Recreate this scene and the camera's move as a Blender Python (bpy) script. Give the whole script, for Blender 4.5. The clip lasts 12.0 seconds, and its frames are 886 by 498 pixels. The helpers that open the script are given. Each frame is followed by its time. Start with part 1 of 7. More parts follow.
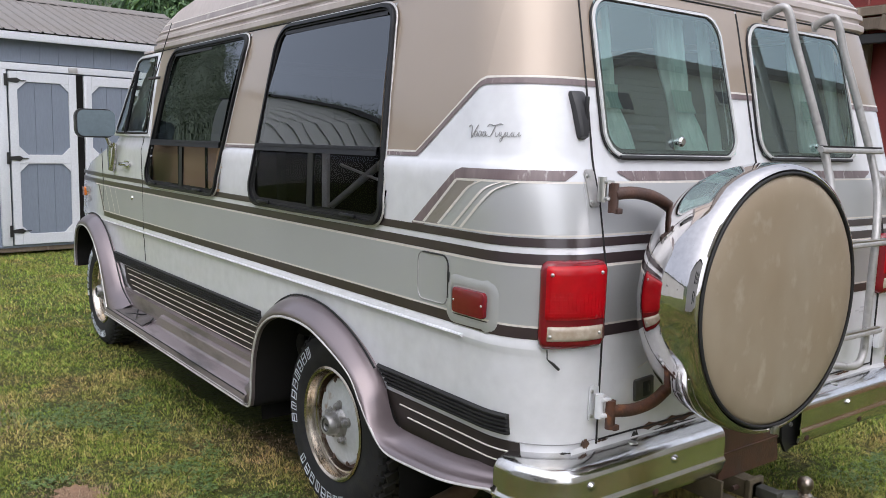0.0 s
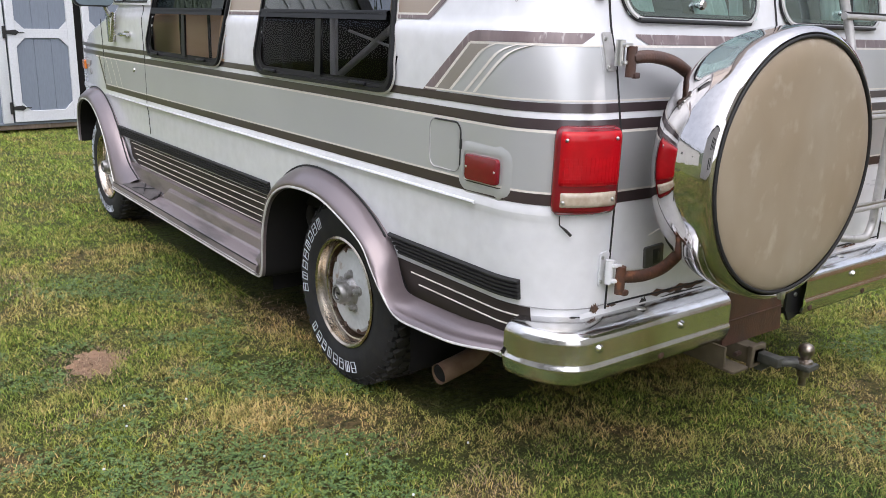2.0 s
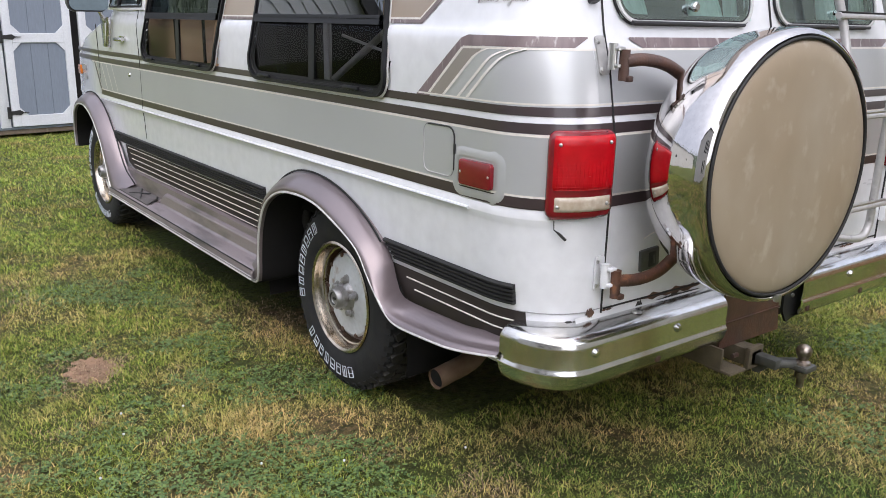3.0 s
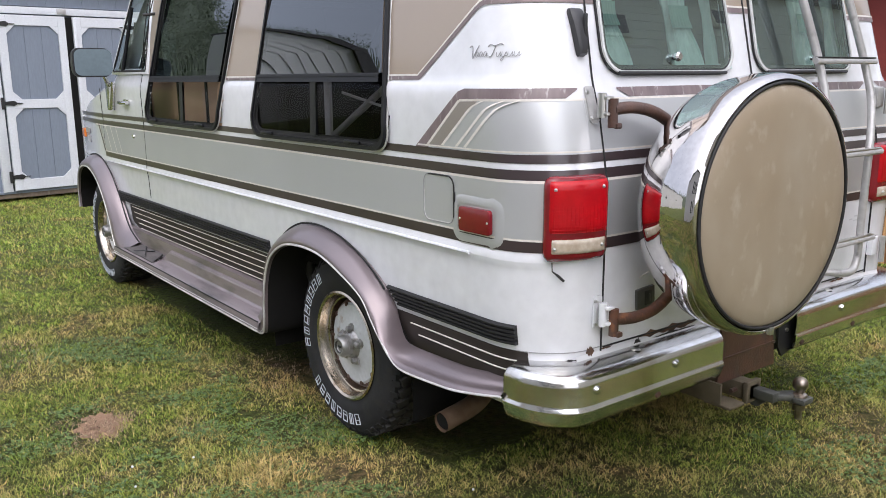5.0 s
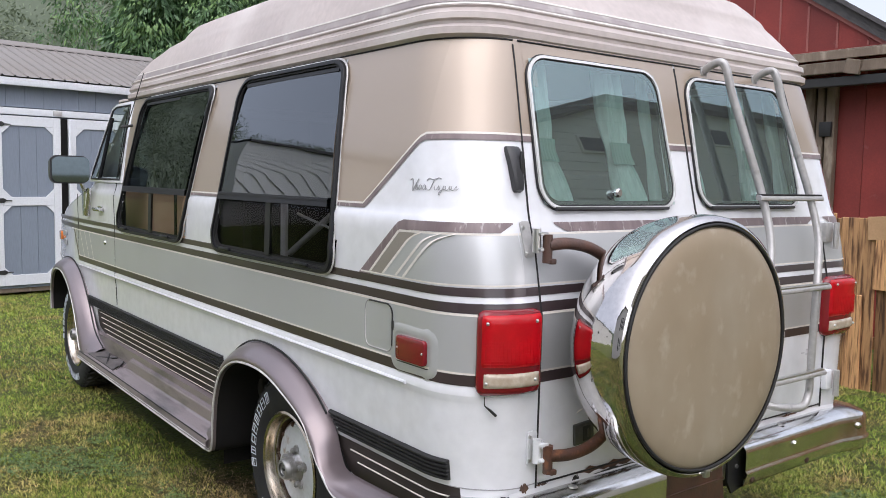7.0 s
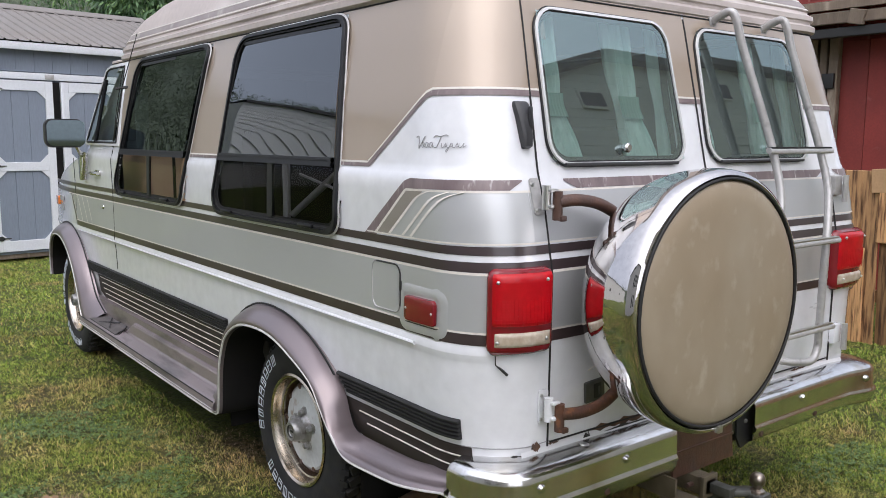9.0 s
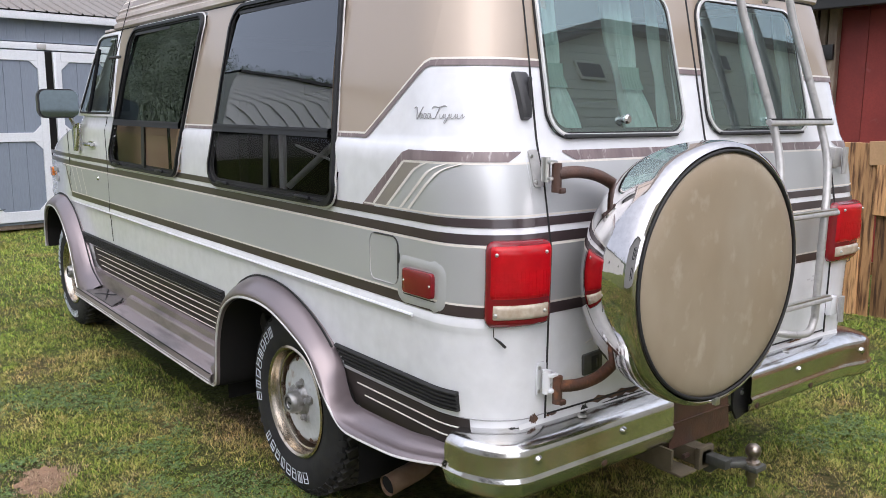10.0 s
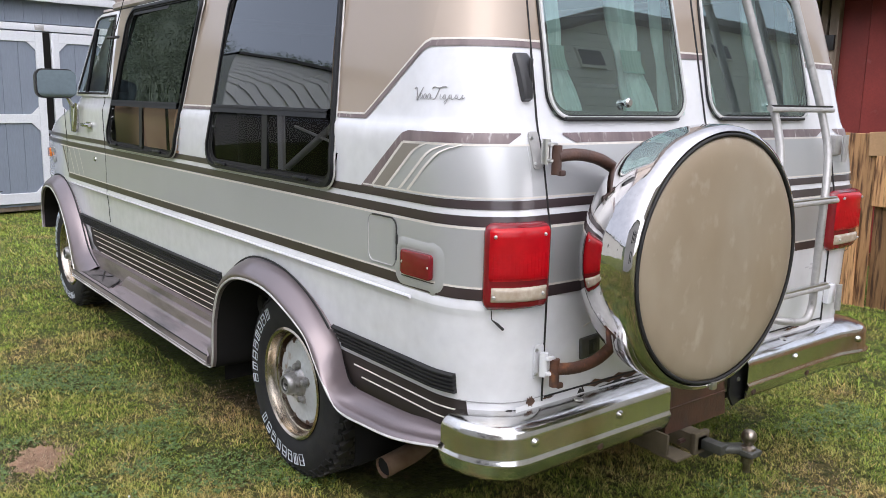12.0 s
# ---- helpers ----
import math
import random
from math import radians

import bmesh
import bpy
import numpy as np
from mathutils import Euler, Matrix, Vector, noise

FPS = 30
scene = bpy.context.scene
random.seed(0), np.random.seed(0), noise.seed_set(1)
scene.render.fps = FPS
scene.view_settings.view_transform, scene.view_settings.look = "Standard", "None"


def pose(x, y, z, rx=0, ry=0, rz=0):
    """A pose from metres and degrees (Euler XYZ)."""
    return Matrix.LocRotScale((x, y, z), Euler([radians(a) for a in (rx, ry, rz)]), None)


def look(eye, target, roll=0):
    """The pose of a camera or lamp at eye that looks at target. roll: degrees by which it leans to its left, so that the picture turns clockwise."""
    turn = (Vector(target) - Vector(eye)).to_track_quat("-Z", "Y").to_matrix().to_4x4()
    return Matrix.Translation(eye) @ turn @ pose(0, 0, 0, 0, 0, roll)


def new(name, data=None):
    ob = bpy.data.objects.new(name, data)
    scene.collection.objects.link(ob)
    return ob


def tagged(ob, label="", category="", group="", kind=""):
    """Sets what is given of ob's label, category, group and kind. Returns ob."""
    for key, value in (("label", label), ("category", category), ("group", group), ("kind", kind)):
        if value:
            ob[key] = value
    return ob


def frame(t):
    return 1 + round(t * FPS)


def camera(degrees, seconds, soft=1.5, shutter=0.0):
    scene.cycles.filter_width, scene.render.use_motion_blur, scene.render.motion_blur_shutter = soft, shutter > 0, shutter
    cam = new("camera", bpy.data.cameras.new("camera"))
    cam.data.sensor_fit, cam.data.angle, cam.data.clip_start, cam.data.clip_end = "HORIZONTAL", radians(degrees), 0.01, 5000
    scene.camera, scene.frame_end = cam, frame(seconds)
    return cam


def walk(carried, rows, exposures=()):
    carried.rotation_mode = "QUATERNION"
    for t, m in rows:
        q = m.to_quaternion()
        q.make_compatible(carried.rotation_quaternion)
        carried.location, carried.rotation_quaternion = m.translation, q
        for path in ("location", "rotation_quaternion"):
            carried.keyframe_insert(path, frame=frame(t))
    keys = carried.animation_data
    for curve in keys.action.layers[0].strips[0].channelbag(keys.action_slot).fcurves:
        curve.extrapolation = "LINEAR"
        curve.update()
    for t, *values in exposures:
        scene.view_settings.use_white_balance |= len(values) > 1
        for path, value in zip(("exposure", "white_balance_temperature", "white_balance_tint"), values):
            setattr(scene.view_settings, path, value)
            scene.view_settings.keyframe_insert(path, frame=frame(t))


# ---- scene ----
cam = camera(56.3, 12.0, soft=0.7)
PATH = [
    (0, (-2.454, -1.481, 1.428), (-1.26, 0.103, 1.174), 1.4),
    (0.5, (-2.452, -1.486, 1.424), (-1.258, 0.098, 1.172), 1.4),
    (1, (-2.455, -1.486, 1.419), (-1.26, 0.097, 1.159), 1.3),
    (1.5, (-2.481, -1.474, 1.382), (-1.3, 0.088, 0.971), 1.7),
    (2, (-2.48, -1.47, 1.377), (-1.317, 0.07, 0.85), 1.7),
    (2.5, (-2.474, -1.469, 1.389), (-1.313, 0.071, 0.857), 1.6),
    (3, (-2.459, -1.47, 1.394), (-1.298, 0.07, 0.864), 1.1),
    (3.5, (-2.453, -1.464, 1.406), (-1.28, 0.077, 0.907), 0.4),
    (5.3, (-2.53, -1.538, 1.396), (-1.344, 0.021, 0.992), -0.6),
    (5.5, (-2.529, -1.507, 1.421), (-1.319, 0.029, 1.004), -0.7),
    (6, (-2.465, -1.579, 1.438), (-1.245, -0.046, 1.032), -0.3),
    (6.5, (-2.391, -1.63, 1.475), (-1.175, -0.066, 1.199), 1.2),
    (6.7, (-2.38, -1.632, 1.478), (-1.169, -0.053, 1.279), 1.5),
    (8.3, (-2.388, -1.585, 1.489), (-1.185, 0.007, 1.354), 0.4),
    (8.5, (-2.388, -1.58, 1.486), (-1.179, 0.006, 1.336), 0.4),
    (9, (-2.383, -1.58, 1.473), (-1.172, -0.01, 1.209), 0.3),
    (9.5, (-2.381, -1.566, 1.466), (-1.167, -0.005, 1.165), 0.4),
    (10, (-2.381, -1.566, 1.472), (-1.168, -0.011, 1.141), 0.4),
    (10.5, (-2.383, -1.565, 1.471), (-1.17, -0.011, 1.133), 0.5),
    (11, (-2.384, -1.565, 1.469), (-1.169, -0.016, 1.117), 0.7),
    (11.5, (-2.386, -1.559, 1.462), (-1.171, -0.011, 1.104), 0.9),
    (12, (-2.381, -1.561, 1.451), (-1.165, -0.013, 1.093), 1.1),
]
EXPOSURES = [(0, -0.12, 6340, 14), (1, -0.05, 6340, 14), (1.6, 0.13, 6340, 15), (6.3, 0.13, 6340, 15), (6.7, 0.09, 6340, 15), (8.4, -0.17, 6340, 14), (9, -0.06, 6340, 14), (9.5, 0.12, 6340, 15), (12, 0.13, 6340, 15)]
walk(cam, [(t, look(eye, target, roll)) for t, eye, target, roll in PATH], EXPOSURES)

# ---- light ----
world = bpy.data.worlds.new("world")
scene.world = world
world.use_nodes = True
wn = world.node_tree.nodes
sky = wn.new("ShaderNodeTexSky")
sky.sky_type = "NISHITA"
sky.sun_disc = False
SUN_EL, SUN_AZ = radians(54), radians(214)
sky.sun_elevation, sky.sun_rotation = SUN_EL, SUN_AZ
sky.air_density, sky.dust_density, sky.ozone_density = 1.0, 4.0, 1.0
mixw = wn.new("ShaderNodeMixRGB")
mixw.inputs["Fac"].default_value = 0.88
# overcast dome: brighter towards the zenith
wtc, wsep, wmr, wmul = wn.new("ShaderNodeTexCoord"), wn.new("ShaderNodeSeparateXYZ"), wn.new("ShaderNodeMapRange"), wn.new("ShaderNodeMixRGB")
wmr.inputs["To Min"].default_value, wmr.inputs["To Max"].default_value = 0.90, 0.88
wmul.blend_type = "MULTIPLY"
wmul.inputs["Fac"].default_value = 1.0
wmul.inputs["Color1"].default_value = (4.1, 4.4, 5.0, 1)
world.node_tree.links.new(wtc.outputs["Generated"], wsep.inputs[0])
world.node_tree.links.new(wsep.outputs["Z"], wmr.inputs["Value"])
world.node_tree.links.new(wmr.outputs[0], wmul.inputs["Color2"])
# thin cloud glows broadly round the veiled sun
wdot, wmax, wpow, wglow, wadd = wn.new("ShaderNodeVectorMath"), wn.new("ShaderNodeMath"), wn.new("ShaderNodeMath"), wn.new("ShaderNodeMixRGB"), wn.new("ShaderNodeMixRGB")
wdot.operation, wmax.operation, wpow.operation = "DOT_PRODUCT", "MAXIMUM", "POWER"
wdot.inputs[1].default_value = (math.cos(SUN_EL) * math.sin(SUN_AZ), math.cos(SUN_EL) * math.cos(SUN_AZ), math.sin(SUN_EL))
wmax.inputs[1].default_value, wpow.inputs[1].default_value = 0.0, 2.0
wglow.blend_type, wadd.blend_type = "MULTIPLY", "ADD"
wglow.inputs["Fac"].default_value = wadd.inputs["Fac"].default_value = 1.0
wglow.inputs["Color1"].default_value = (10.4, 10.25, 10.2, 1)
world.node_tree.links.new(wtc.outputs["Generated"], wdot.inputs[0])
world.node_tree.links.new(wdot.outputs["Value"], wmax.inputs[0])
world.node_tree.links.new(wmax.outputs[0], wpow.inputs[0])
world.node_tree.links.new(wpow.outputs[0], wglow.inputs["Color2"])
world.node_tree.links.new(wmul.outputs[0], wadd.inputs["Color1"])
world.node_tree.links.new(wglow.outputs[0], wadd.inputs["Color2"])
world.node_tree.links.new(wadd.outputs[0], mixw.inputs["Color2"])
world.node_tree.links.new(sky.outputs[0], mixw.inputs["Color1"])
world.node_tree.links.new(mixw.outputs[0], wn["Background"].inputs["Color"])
wn["Background"].inputs["Strength"].default_value = 0.236
sun = new("sun", bpy.data.lights.new("sun", "SUN"))
sun.data.energy, sun.data.angle, sun.data.color = 0.55, radians(45), (1.0, 0.97, 0.93)
sun.rotation_euler = (radians(90) - SUN_EL, 0, radians(180) - SUN_AZ)


# ---- materials ----
def rgb(c):
    return (*c, 1.0)


def material(name, color, rough=0.5, metal=0.0, color2=None, scale=4.0, fine=60.0, bump=0.0, bump_scale=200.0,
             coat=0.0, spec=0.5, dirt=None, dirt_scale=3.0, dirt_low=0.55, dirt_high=0.75, stretch=(1, 1, 1), rough2=None, vary=0.0):
    """Procedural surface: two-scale colour variation, optional stains, fine relief."""
    m = bpy.data.materials.new(name)
    m.use_nodes = True
    nt = m.node_tree
    b = nt.nodes["Principled BSDF"]
    b.inputs["Roughness"].default_value, b.inputs["Metallic"].default_value = rough, metal
    b.inputs["Coat Weight"].default_value, b.inputs["Coat Roughness"].default_value = coat, 0.07
    b.inputs["Specular IOR Level"].default_value = spec
    tc = nt.nodes.new("ShaderNodeTexCoord")
    mp = nt.nodes.new("ShaderNodeMapping")
    mp.inputs["Scale"].default_value = stretch
    nt.links.new(tc.outputs["Object"], mp.inputs["Vector"])

    def noisy(s, detail=4):
        n = nt.nodes.new("ShaderNodeTexNoise")
        n.inputs["Scale"].default_value, n.inputs["Detail"].default_value = s, detail
        nt.links.new(mp.outputs[0], n.inputs["Vector"])
        return n.outputs["Fac"]

    def ramp(src, lo, hi):
        r = nt.nodes.new("ShaderNodeMapRange")
        r.inputs["From Min"].default_value, r.inputs["From Max"].default_value = lo, hi
        nt.links.new(src, r.inputs["Value"])
        return r.outputs[0]

    def mix(fac, a, c, mode="MIX"):
        x = nt.nodes.new("ShaderNodeMixRGB")
        x.blend_type = mode
        if isinstance(fac, float):
            x.inputs["Fac"].default_value = fac
        else:
            nt.links.new(fac, x.inputs["Fac"])
        for sock, v in ((x.inputs["Color1"], a), (x.inputs["Color2"], c)):
            if isinstance(v, tuple):
                sock.default_value = v
            else:
                nt.links.new(v, sock)
        return x.outputs[0]

    c2 = color2 or tuple(v * 0.86 for v in color)
    big = ramp(noisy(scale), 0.35, 0.68)
    col = mix(big, rgb(color), rgb(c2))
    col = mix(ramp(noisy(fine, 6), 0.3, 0.75), col, mix(0.5, col, rgb(tuple(v * 0.8 for v in c2))))
    if dirt:
        col = mix(ramp(noisy(dirt_scale, 8), dirt_low, dirt_high), col, rgb(dirt))
    if vary:
        oi, vr = nt.nodes.new("ShaderNodeObjectInfo"), nt.nodes.new("ShaderNodeMapRange")
        vr.inputs["To Min"].default_value, vr.inputs["To Max"].default_value = 1.0 - vary, 1.0 + vary * 0.6
        nt.links.new(oi.outputs["Random"], vr.inputs["Value"])
        col = mix(1.0, col, vr.outputs[0], "MULTIPLY")
    nt.links.new(col, b.inputs["Base Color"])
    if rough2 is not None:
        rr = nt.nodes.new("ShaderNodeMapRange")
        rr.inputs["To Min"].default_value, rr.inputs["To Max"].default_value = rough, rough2
        nt.links.new(noisy(scale * 2.3, 6), rr.inputs["Value"])
        nt.links.new(rr.outputs[0], b.inputs["Roughness"])
    if bump:
        bp = nt.nodes.new("ShaderNodeBump")
        bp.inputs["Strength"].default_value, bp.inputs["Distance"].default_value = bump, 0.004
        nt.links.new(noisy(bump_scale, 4), bp.inputs["Height"])
        nt.links.new(bp.outputs[0], b.inputs["Normal"])
    return m


def glass(name, tint, rough=0.0, alpha=0.25, wave=0.0, sheen=(0.95, 0.97, 1), dust=0.0):
    """Thin tinted pane: part clear through-view, part mirror by Fresnel."""
    m = bpy.data.materials.new(name)
    m.use_nodes = True
    nt = m.node_tree
    nt.nodes.remove(nt.nodes["Principled BSDF"])
    tr, gl, mx, fr = (nt.nodes.new("ShaderNode" + k) for k in ("BsdfTransparent", "BsdfGlossy", "MixShader", "Fresnel"))
    tr.inputs["Color"].default_value = rgb(tint)
    gl.inputs["Roughness"].default_value = rough
    gl.inputs["Color"].default_value = rgb(sheen)
    fr.inputs["IOR"].default_value = alpha
    if wave:
        tcg, ng, bg = nt.nodes.new("ShaderNodeTexCoord"), nt.nodes.new("ShaderNodeTexNoise"), nt.nodes.new("ShaderNodeBump")
        ng.inputs["Scale"].default_value, ng.inputs["Detail"].default_value = 3.2, 1.0
        bg.inputs["Strength"].default_value, bg.inputs["Distance"].default_value = wave, 0.1
        nt.links.new(tcg.outputs["Object"], ng.inputs["Vector"])
        nt.links.new(ng.outputs["Fac"], bg.inputs["Height"])
        nt.links.new(bg.outputs[0], gl.inputs["Normal"])
    nt.links.new(fr.outputs[0], mx.inputs[0])
    nt.links.new(tr.outputs[0], mx.inputs[1])
    nt.links.new(gl.outputs[0], mx.inputs[2])
    last = mx
    if dust:
        df, md = nt.nodes.new("ShaderNodeBsdfDiffuse"), nt.nodes.new("ShaderNodeMixShader")
        df.inputs["Color"].default_value, md.inputs[0].default_value = (0.66, 0.72, 0.69, 1), dust
        nt.links.new(mx.outputs[0], md.inputs[1])
        nt.links.new(df.outputs[0], md.inputs[2])
        last = md
    nt.links.new(last.outputs[0], nt.nodes["Material Output"].inputs["Surface"])
    return m


WHITE = material("white_paint", (0.76, 0.77, 0.80), 0.22, color2=(0.745, 0.755, 0.785), scale=1.2, fine=18, coat=1.0,
                 dirt=(0.72, 0.72, 0.73), dirt_scale=2, dirt_low=0.6, dirt_high=0.95)
SILVER = material("silver_paint", (0.56, 0.57, 0.58), 0.42, metal=0.45, color2=(0.52, 0.53, 0.535), scale=2, fine=900, coat=0.75)
TAN = material("champagne_paint", (0.42, 0.338, 0.266), 0.45, metal=0.35, color2=(0.40, 0.32, 0.25), scale=2, fine=900, coat=1.0)
TAUPE = material("taupe_paint", (0.37, 0.33, 0.305), 0.36, metal=0.4, scale=3, fine=700, coat=0.5)
BROWN = material("brown_stripe", (0.040, 0.028, 0.030), 0.28, color2=(0.056, 0.040, 0.042), scale=5, fine=80, coat=0.4)
LOWPANEL = material("dark_brown_decal", (0.030, 0.024, 0.022), 0.5, color2=(0.042, 0.034, 0.031), scale=6, fine=60, spec=0.25)
BROWN_FADED = material("faded_brown_stripe", (0.15, 0.11, 0.115), 0.38, color2=(0.24, 0.19, 0.19), scale=9, fine=50,
                       dirt=(0.5, 0.47, 0.46), dirt_scale=14, dirt_low=0.6, dirt_high=0.72, stretch=(3, 3, 0.5))
CREAM = material("cream_line", (0.78, 0.74, 0.68), 0.35)
LIPLINE = material("pale_edge", (0.78, 0.77, 0.76), 0.3, metal=0.3, color2=(0.55, 0.54, 0.53), scale=8)
MAUVE = material("mauve_paint", (0.235, 0.193, 0.20), 0.26, metal=0.6, color2=(0.205, 0.17, 0.178), scale=3, fine=300, coat=0.5,
                 dirt=(0.19, 0.155, 0.15), dirt_scale=7, dirt_low=0.60, dirt_high=0.8, rough2=0.42)
ROOF = material("roof_gelcoat", (0.53, 0.465, 0.44), 0.5, color2=(0.44, 0.385, 0.365), scale=1.8, fine=40, coat=0.15,
                dirt=(0.62, 0.575, 0.55), dirt_scale=2.5, dirt_low=0.5, dirt_high=0.8, rough2=0.62)
RUBBER = material("black_rubber", (0.015, 0.015, 0.016), 0.62, color2=(0.022, 0.022, 0.022), scale=12, bump=0.15, bump_scale=300, spec=0.35)
TYRE = material("tyre_rubber", (0.013, 0.0135, 0.015), 0.7, color2=(0.026, 0.026, 0.028), scale=10, bump=0.2, bump_scale=160, spec=0.3,
                dirt=(0.030, 0.028, 0.024), dirt_scale=18, dirt_low=0.55, dirt_high=0.8)
# paler copy of the tyre rubber: light on the lugs painted in
TREAD = material("lightened_tread", (0.030, 0.029, 0.027), 0.75, color2=(0.045, 0.042, 0.038), scale=20, bump=0.2, bump_scale=120, spec=0.3)
FRAME = material("black_anodised", (0.012, 0.0125, 0.015), 0.38, metal=0.1, scale=10, spec=0.3)
PLASTIC = material("black_plastic", (0.03, 0.03, 0.033), 0.4, scale=20)
CHROME = material("chrome", (0.74, 0.74, 0.74), 0.09, metal=1.0, color2=(0.68, 0.68, 0.68), scale=5, fine=40, bump=0.10, bump_scale=14, stretch=(1, 1, 0.35),
                  dirt=(0.42, 0.38, 0.31), dirt_scale=9, dirt_low=0.55, dirt_high=0.8, rough2=0.27)
BRIGHT = material("bright_anodised_trim", (0.82, 0.82, 0.82), 0.25, metal=0.35, color2=(0.72, 0.72, 0.72), scale=10)
CHROME_RING = material("polished_steel", (0.66, 0.64, 0.635), 0.03, metal=1.0, color2=(0.60, 0.575, 0.57), scale=4, rough2=0.06, bump=0.22, bump_scale=9)
RIM = material("dull_steel_rim", (0.64, 0.585, 0.50), 0.13, metal=1.0, color2=(0.46, 0.40, 0.33), scale=9,
               dirt=(0.2, 0.13, 0.08), dirt_scale=16, dirt_low=0.58, dirt_high=0.75, rough2=0.34)
HUBGREY = material("grey_hub_paint", (0.37, 0.37, 0.37), 0.32, metal=0.5, color2=(0.27, 0.265, 0.26), scale=25, dirt=(0.10, 0.08, 0.06), dirt_scale=30, dirt_low=0.55)
RIM_WHITE = material("painted_wheel", (0.58, 0.60, 0.62), 0.4, metal=0.1, scale=9, dirt=(0.25, 0.17, 0.11), dirt_scale=14,
                     dirt_low=0.62, dirt_high=0.74)
BOARD = material("worn_mauve_paint", (0.27, 0.225, 0.232), 0.30, metal=0.35, color2=(0.215, 0.178, 0.182), scale=3, fine=200, coat=0.4,
                 dirt=(0.060, 0.052, 0.050), dirt_scale=5, dirt_low=0.50, dirt_high=0.70, stretch=(3.0, 0.5, 2.0), rough2=0.5)
TREADPAD = material("worn_tread", (0.055, 0.048, 0.046), 0.6, color2=(0.10, 0.088, 0.085), scale=14, fine=120, bump=0.3, bump_scale=120)
RUST = material("rusted_steel", (0.055, 0.030, 0.024), 0.45, color2=(0.10, 0.048, 0.032), scale=18, fine=120, bump=0.4, bump_scale=150,
                dirt=(0.06, 0.045, 0.04), dirt_scale=25)
RUSTARM = material("orange_rusted_steel", (0.125, 0.048, 0.024), 0.6, color2=(0.060, 0.032, 0.024), scale=16, fine=90, bump=0.5, bump_scale=120,
                   dirt=(0.26, 0.105, 0.04), dirt_scale=22, dirt_low=0.55, dirt_high=0.75)
PIPE = material("rusty_exhaust", (0.115, 0.062, 0.034), 0.75, color2=(0.16, 0.105, 0.065), scale=25, fine=150, bump=0.3)
RED = material("red_lens", (0.53, 0.005, 0.011), 0.25, color2=(0.42, 0.004, 0.009), scale=14, coat=0.1, spec=0.3)
RED_DARK = material("dark_red_lens", (0.21, 0.008, 0.015), 0.2, scale=8, coat=0.4)
CLEAR = material("clear_lens", (0.60, 0.53, 0.44), 0.18, color2=(0.40, 0.32, 0.24), scale=24, coat=0.5)
AMBER = material("amber_lens", (0.7, 0.2, 0.03), 0.2, coat=0.5)
VINYL = material("tan_vinyl", (0.335, 0.285, 0.215), 0.40, color2=(0.305, 0.24, 0.165), scale=2.2, fine=9, bump=0.05, bump_scale=250,
                 dirt=(0.395, 0.335, 0.255), dirt_scale=15, dirt_low=0.58, dirt_high=0.76, stretch=(1.3, 1, 0.9), rough2=0.5)
GALV = material("painted_grey_tube", (0.50, 0.49, 0.485), 0.38, metal=0.4, color2=(0.43, 0.42, 0.41), scale=15, dirt=(0.2, 0.19, 0.18),
                dirt_scale=20, dirt_low=0.6)
ALU = material("aluminium", (0.62, 0.62, 0.6), 0.3, metal=0.95, scale=12)
# vertical streaks of the darker tone paint the pleats' shade into the cloth
CURTAIN = material("teal_curtain", (0.74, 0.90, 0.85), 0.85, color2=(0.46, 0.64, 0.60), scale=9, fine=60, bump=0.1, bump_scale=500, stretch=(9, 1, 0.25))
# near-black: shade of arches, underbody and cabin put into the colour
DARK = material("dark_shade", (0.010, 0.010, 0.010), 0.9, color2=(0.016, 0.015, 0.014), spec=0.15)
TIEBACK = material("green_tie_band", (0.26, 0.46, 0.39), 0.8, scale=10)
WOODIN = material("wood_panel", (0.62, 0.43, 0.28), 0.45, color2=(0.52, 0.34, 0.20), scale=3, stretch=(1, 1, 6))
GREYTEXT = material("grey_script", (0.33, 0.33, 0.34), 0.4)
FAINT = material("faint_print", (0.48, 0.49, 0.52), 0.4)
BLUELET = material("raised_white", (0.62, 0.68, 0.74), 0.6)
TINT = glass("tinted_glass", (0.06, 0.06, 0.065), alpha=2.2, wave=0.006, sheen=(0.88, 0.94, 1.0))
TINT_LOW = glass("tinted_slider_glass", (0.60, 0.60, 0.62), alpha=1.14)
CLEARGLASS = glass("green_glass", (0.82, 0.96, 0.93), alpha=3.0, sheen=(0.72, 0.93, 0.92), dust=0.05)
DOORGLASS = glass("clear_door_glass", (0.86, 0.95, 0.93), alpha=1.45)
MIRROR = material("mirror_glass", (0.115, 0.145, 0.155), 0.03, metal=1.0)
SHEDBLUE = material("blue_grey_siding", (0.205, 0.24, 0.295), 0.6, color2=(0.185, 0.215, 0.268), scale=2, fine=90, bump=0.25, bump_scale=80,
                    stretch=(1, 1, 0.15))
SHEDWHITE = material("white_trim", (0.70, 0.72, 0.75), 0.5, color2=(0.64, 0.66, 0.70), scale=3)
METALROOF = material("brown_grey_metal_roof", (0.185, 0.165, 0.148), 0.62, metal=0.0, color2=(0.20, 0.185, 0.175), scale=1.5, fine=30)
HINGE = material("black_iron", (0.02, 0.02, 0.02), 0.5)
FENCE = material("fresh_pine", (0.62, 0.36, 0.165), 0.65, color2=(0.45, 0.24, 0.105), scale=5, fine=60, bump=0.3, bump_scale=60,
                 dirt=(0.12, 0.055, 0.025), dirt_scale=9, dirt_low=0.47, dirt_high=0.64, stretch=(5, 5, 0.4), vary=0.55)
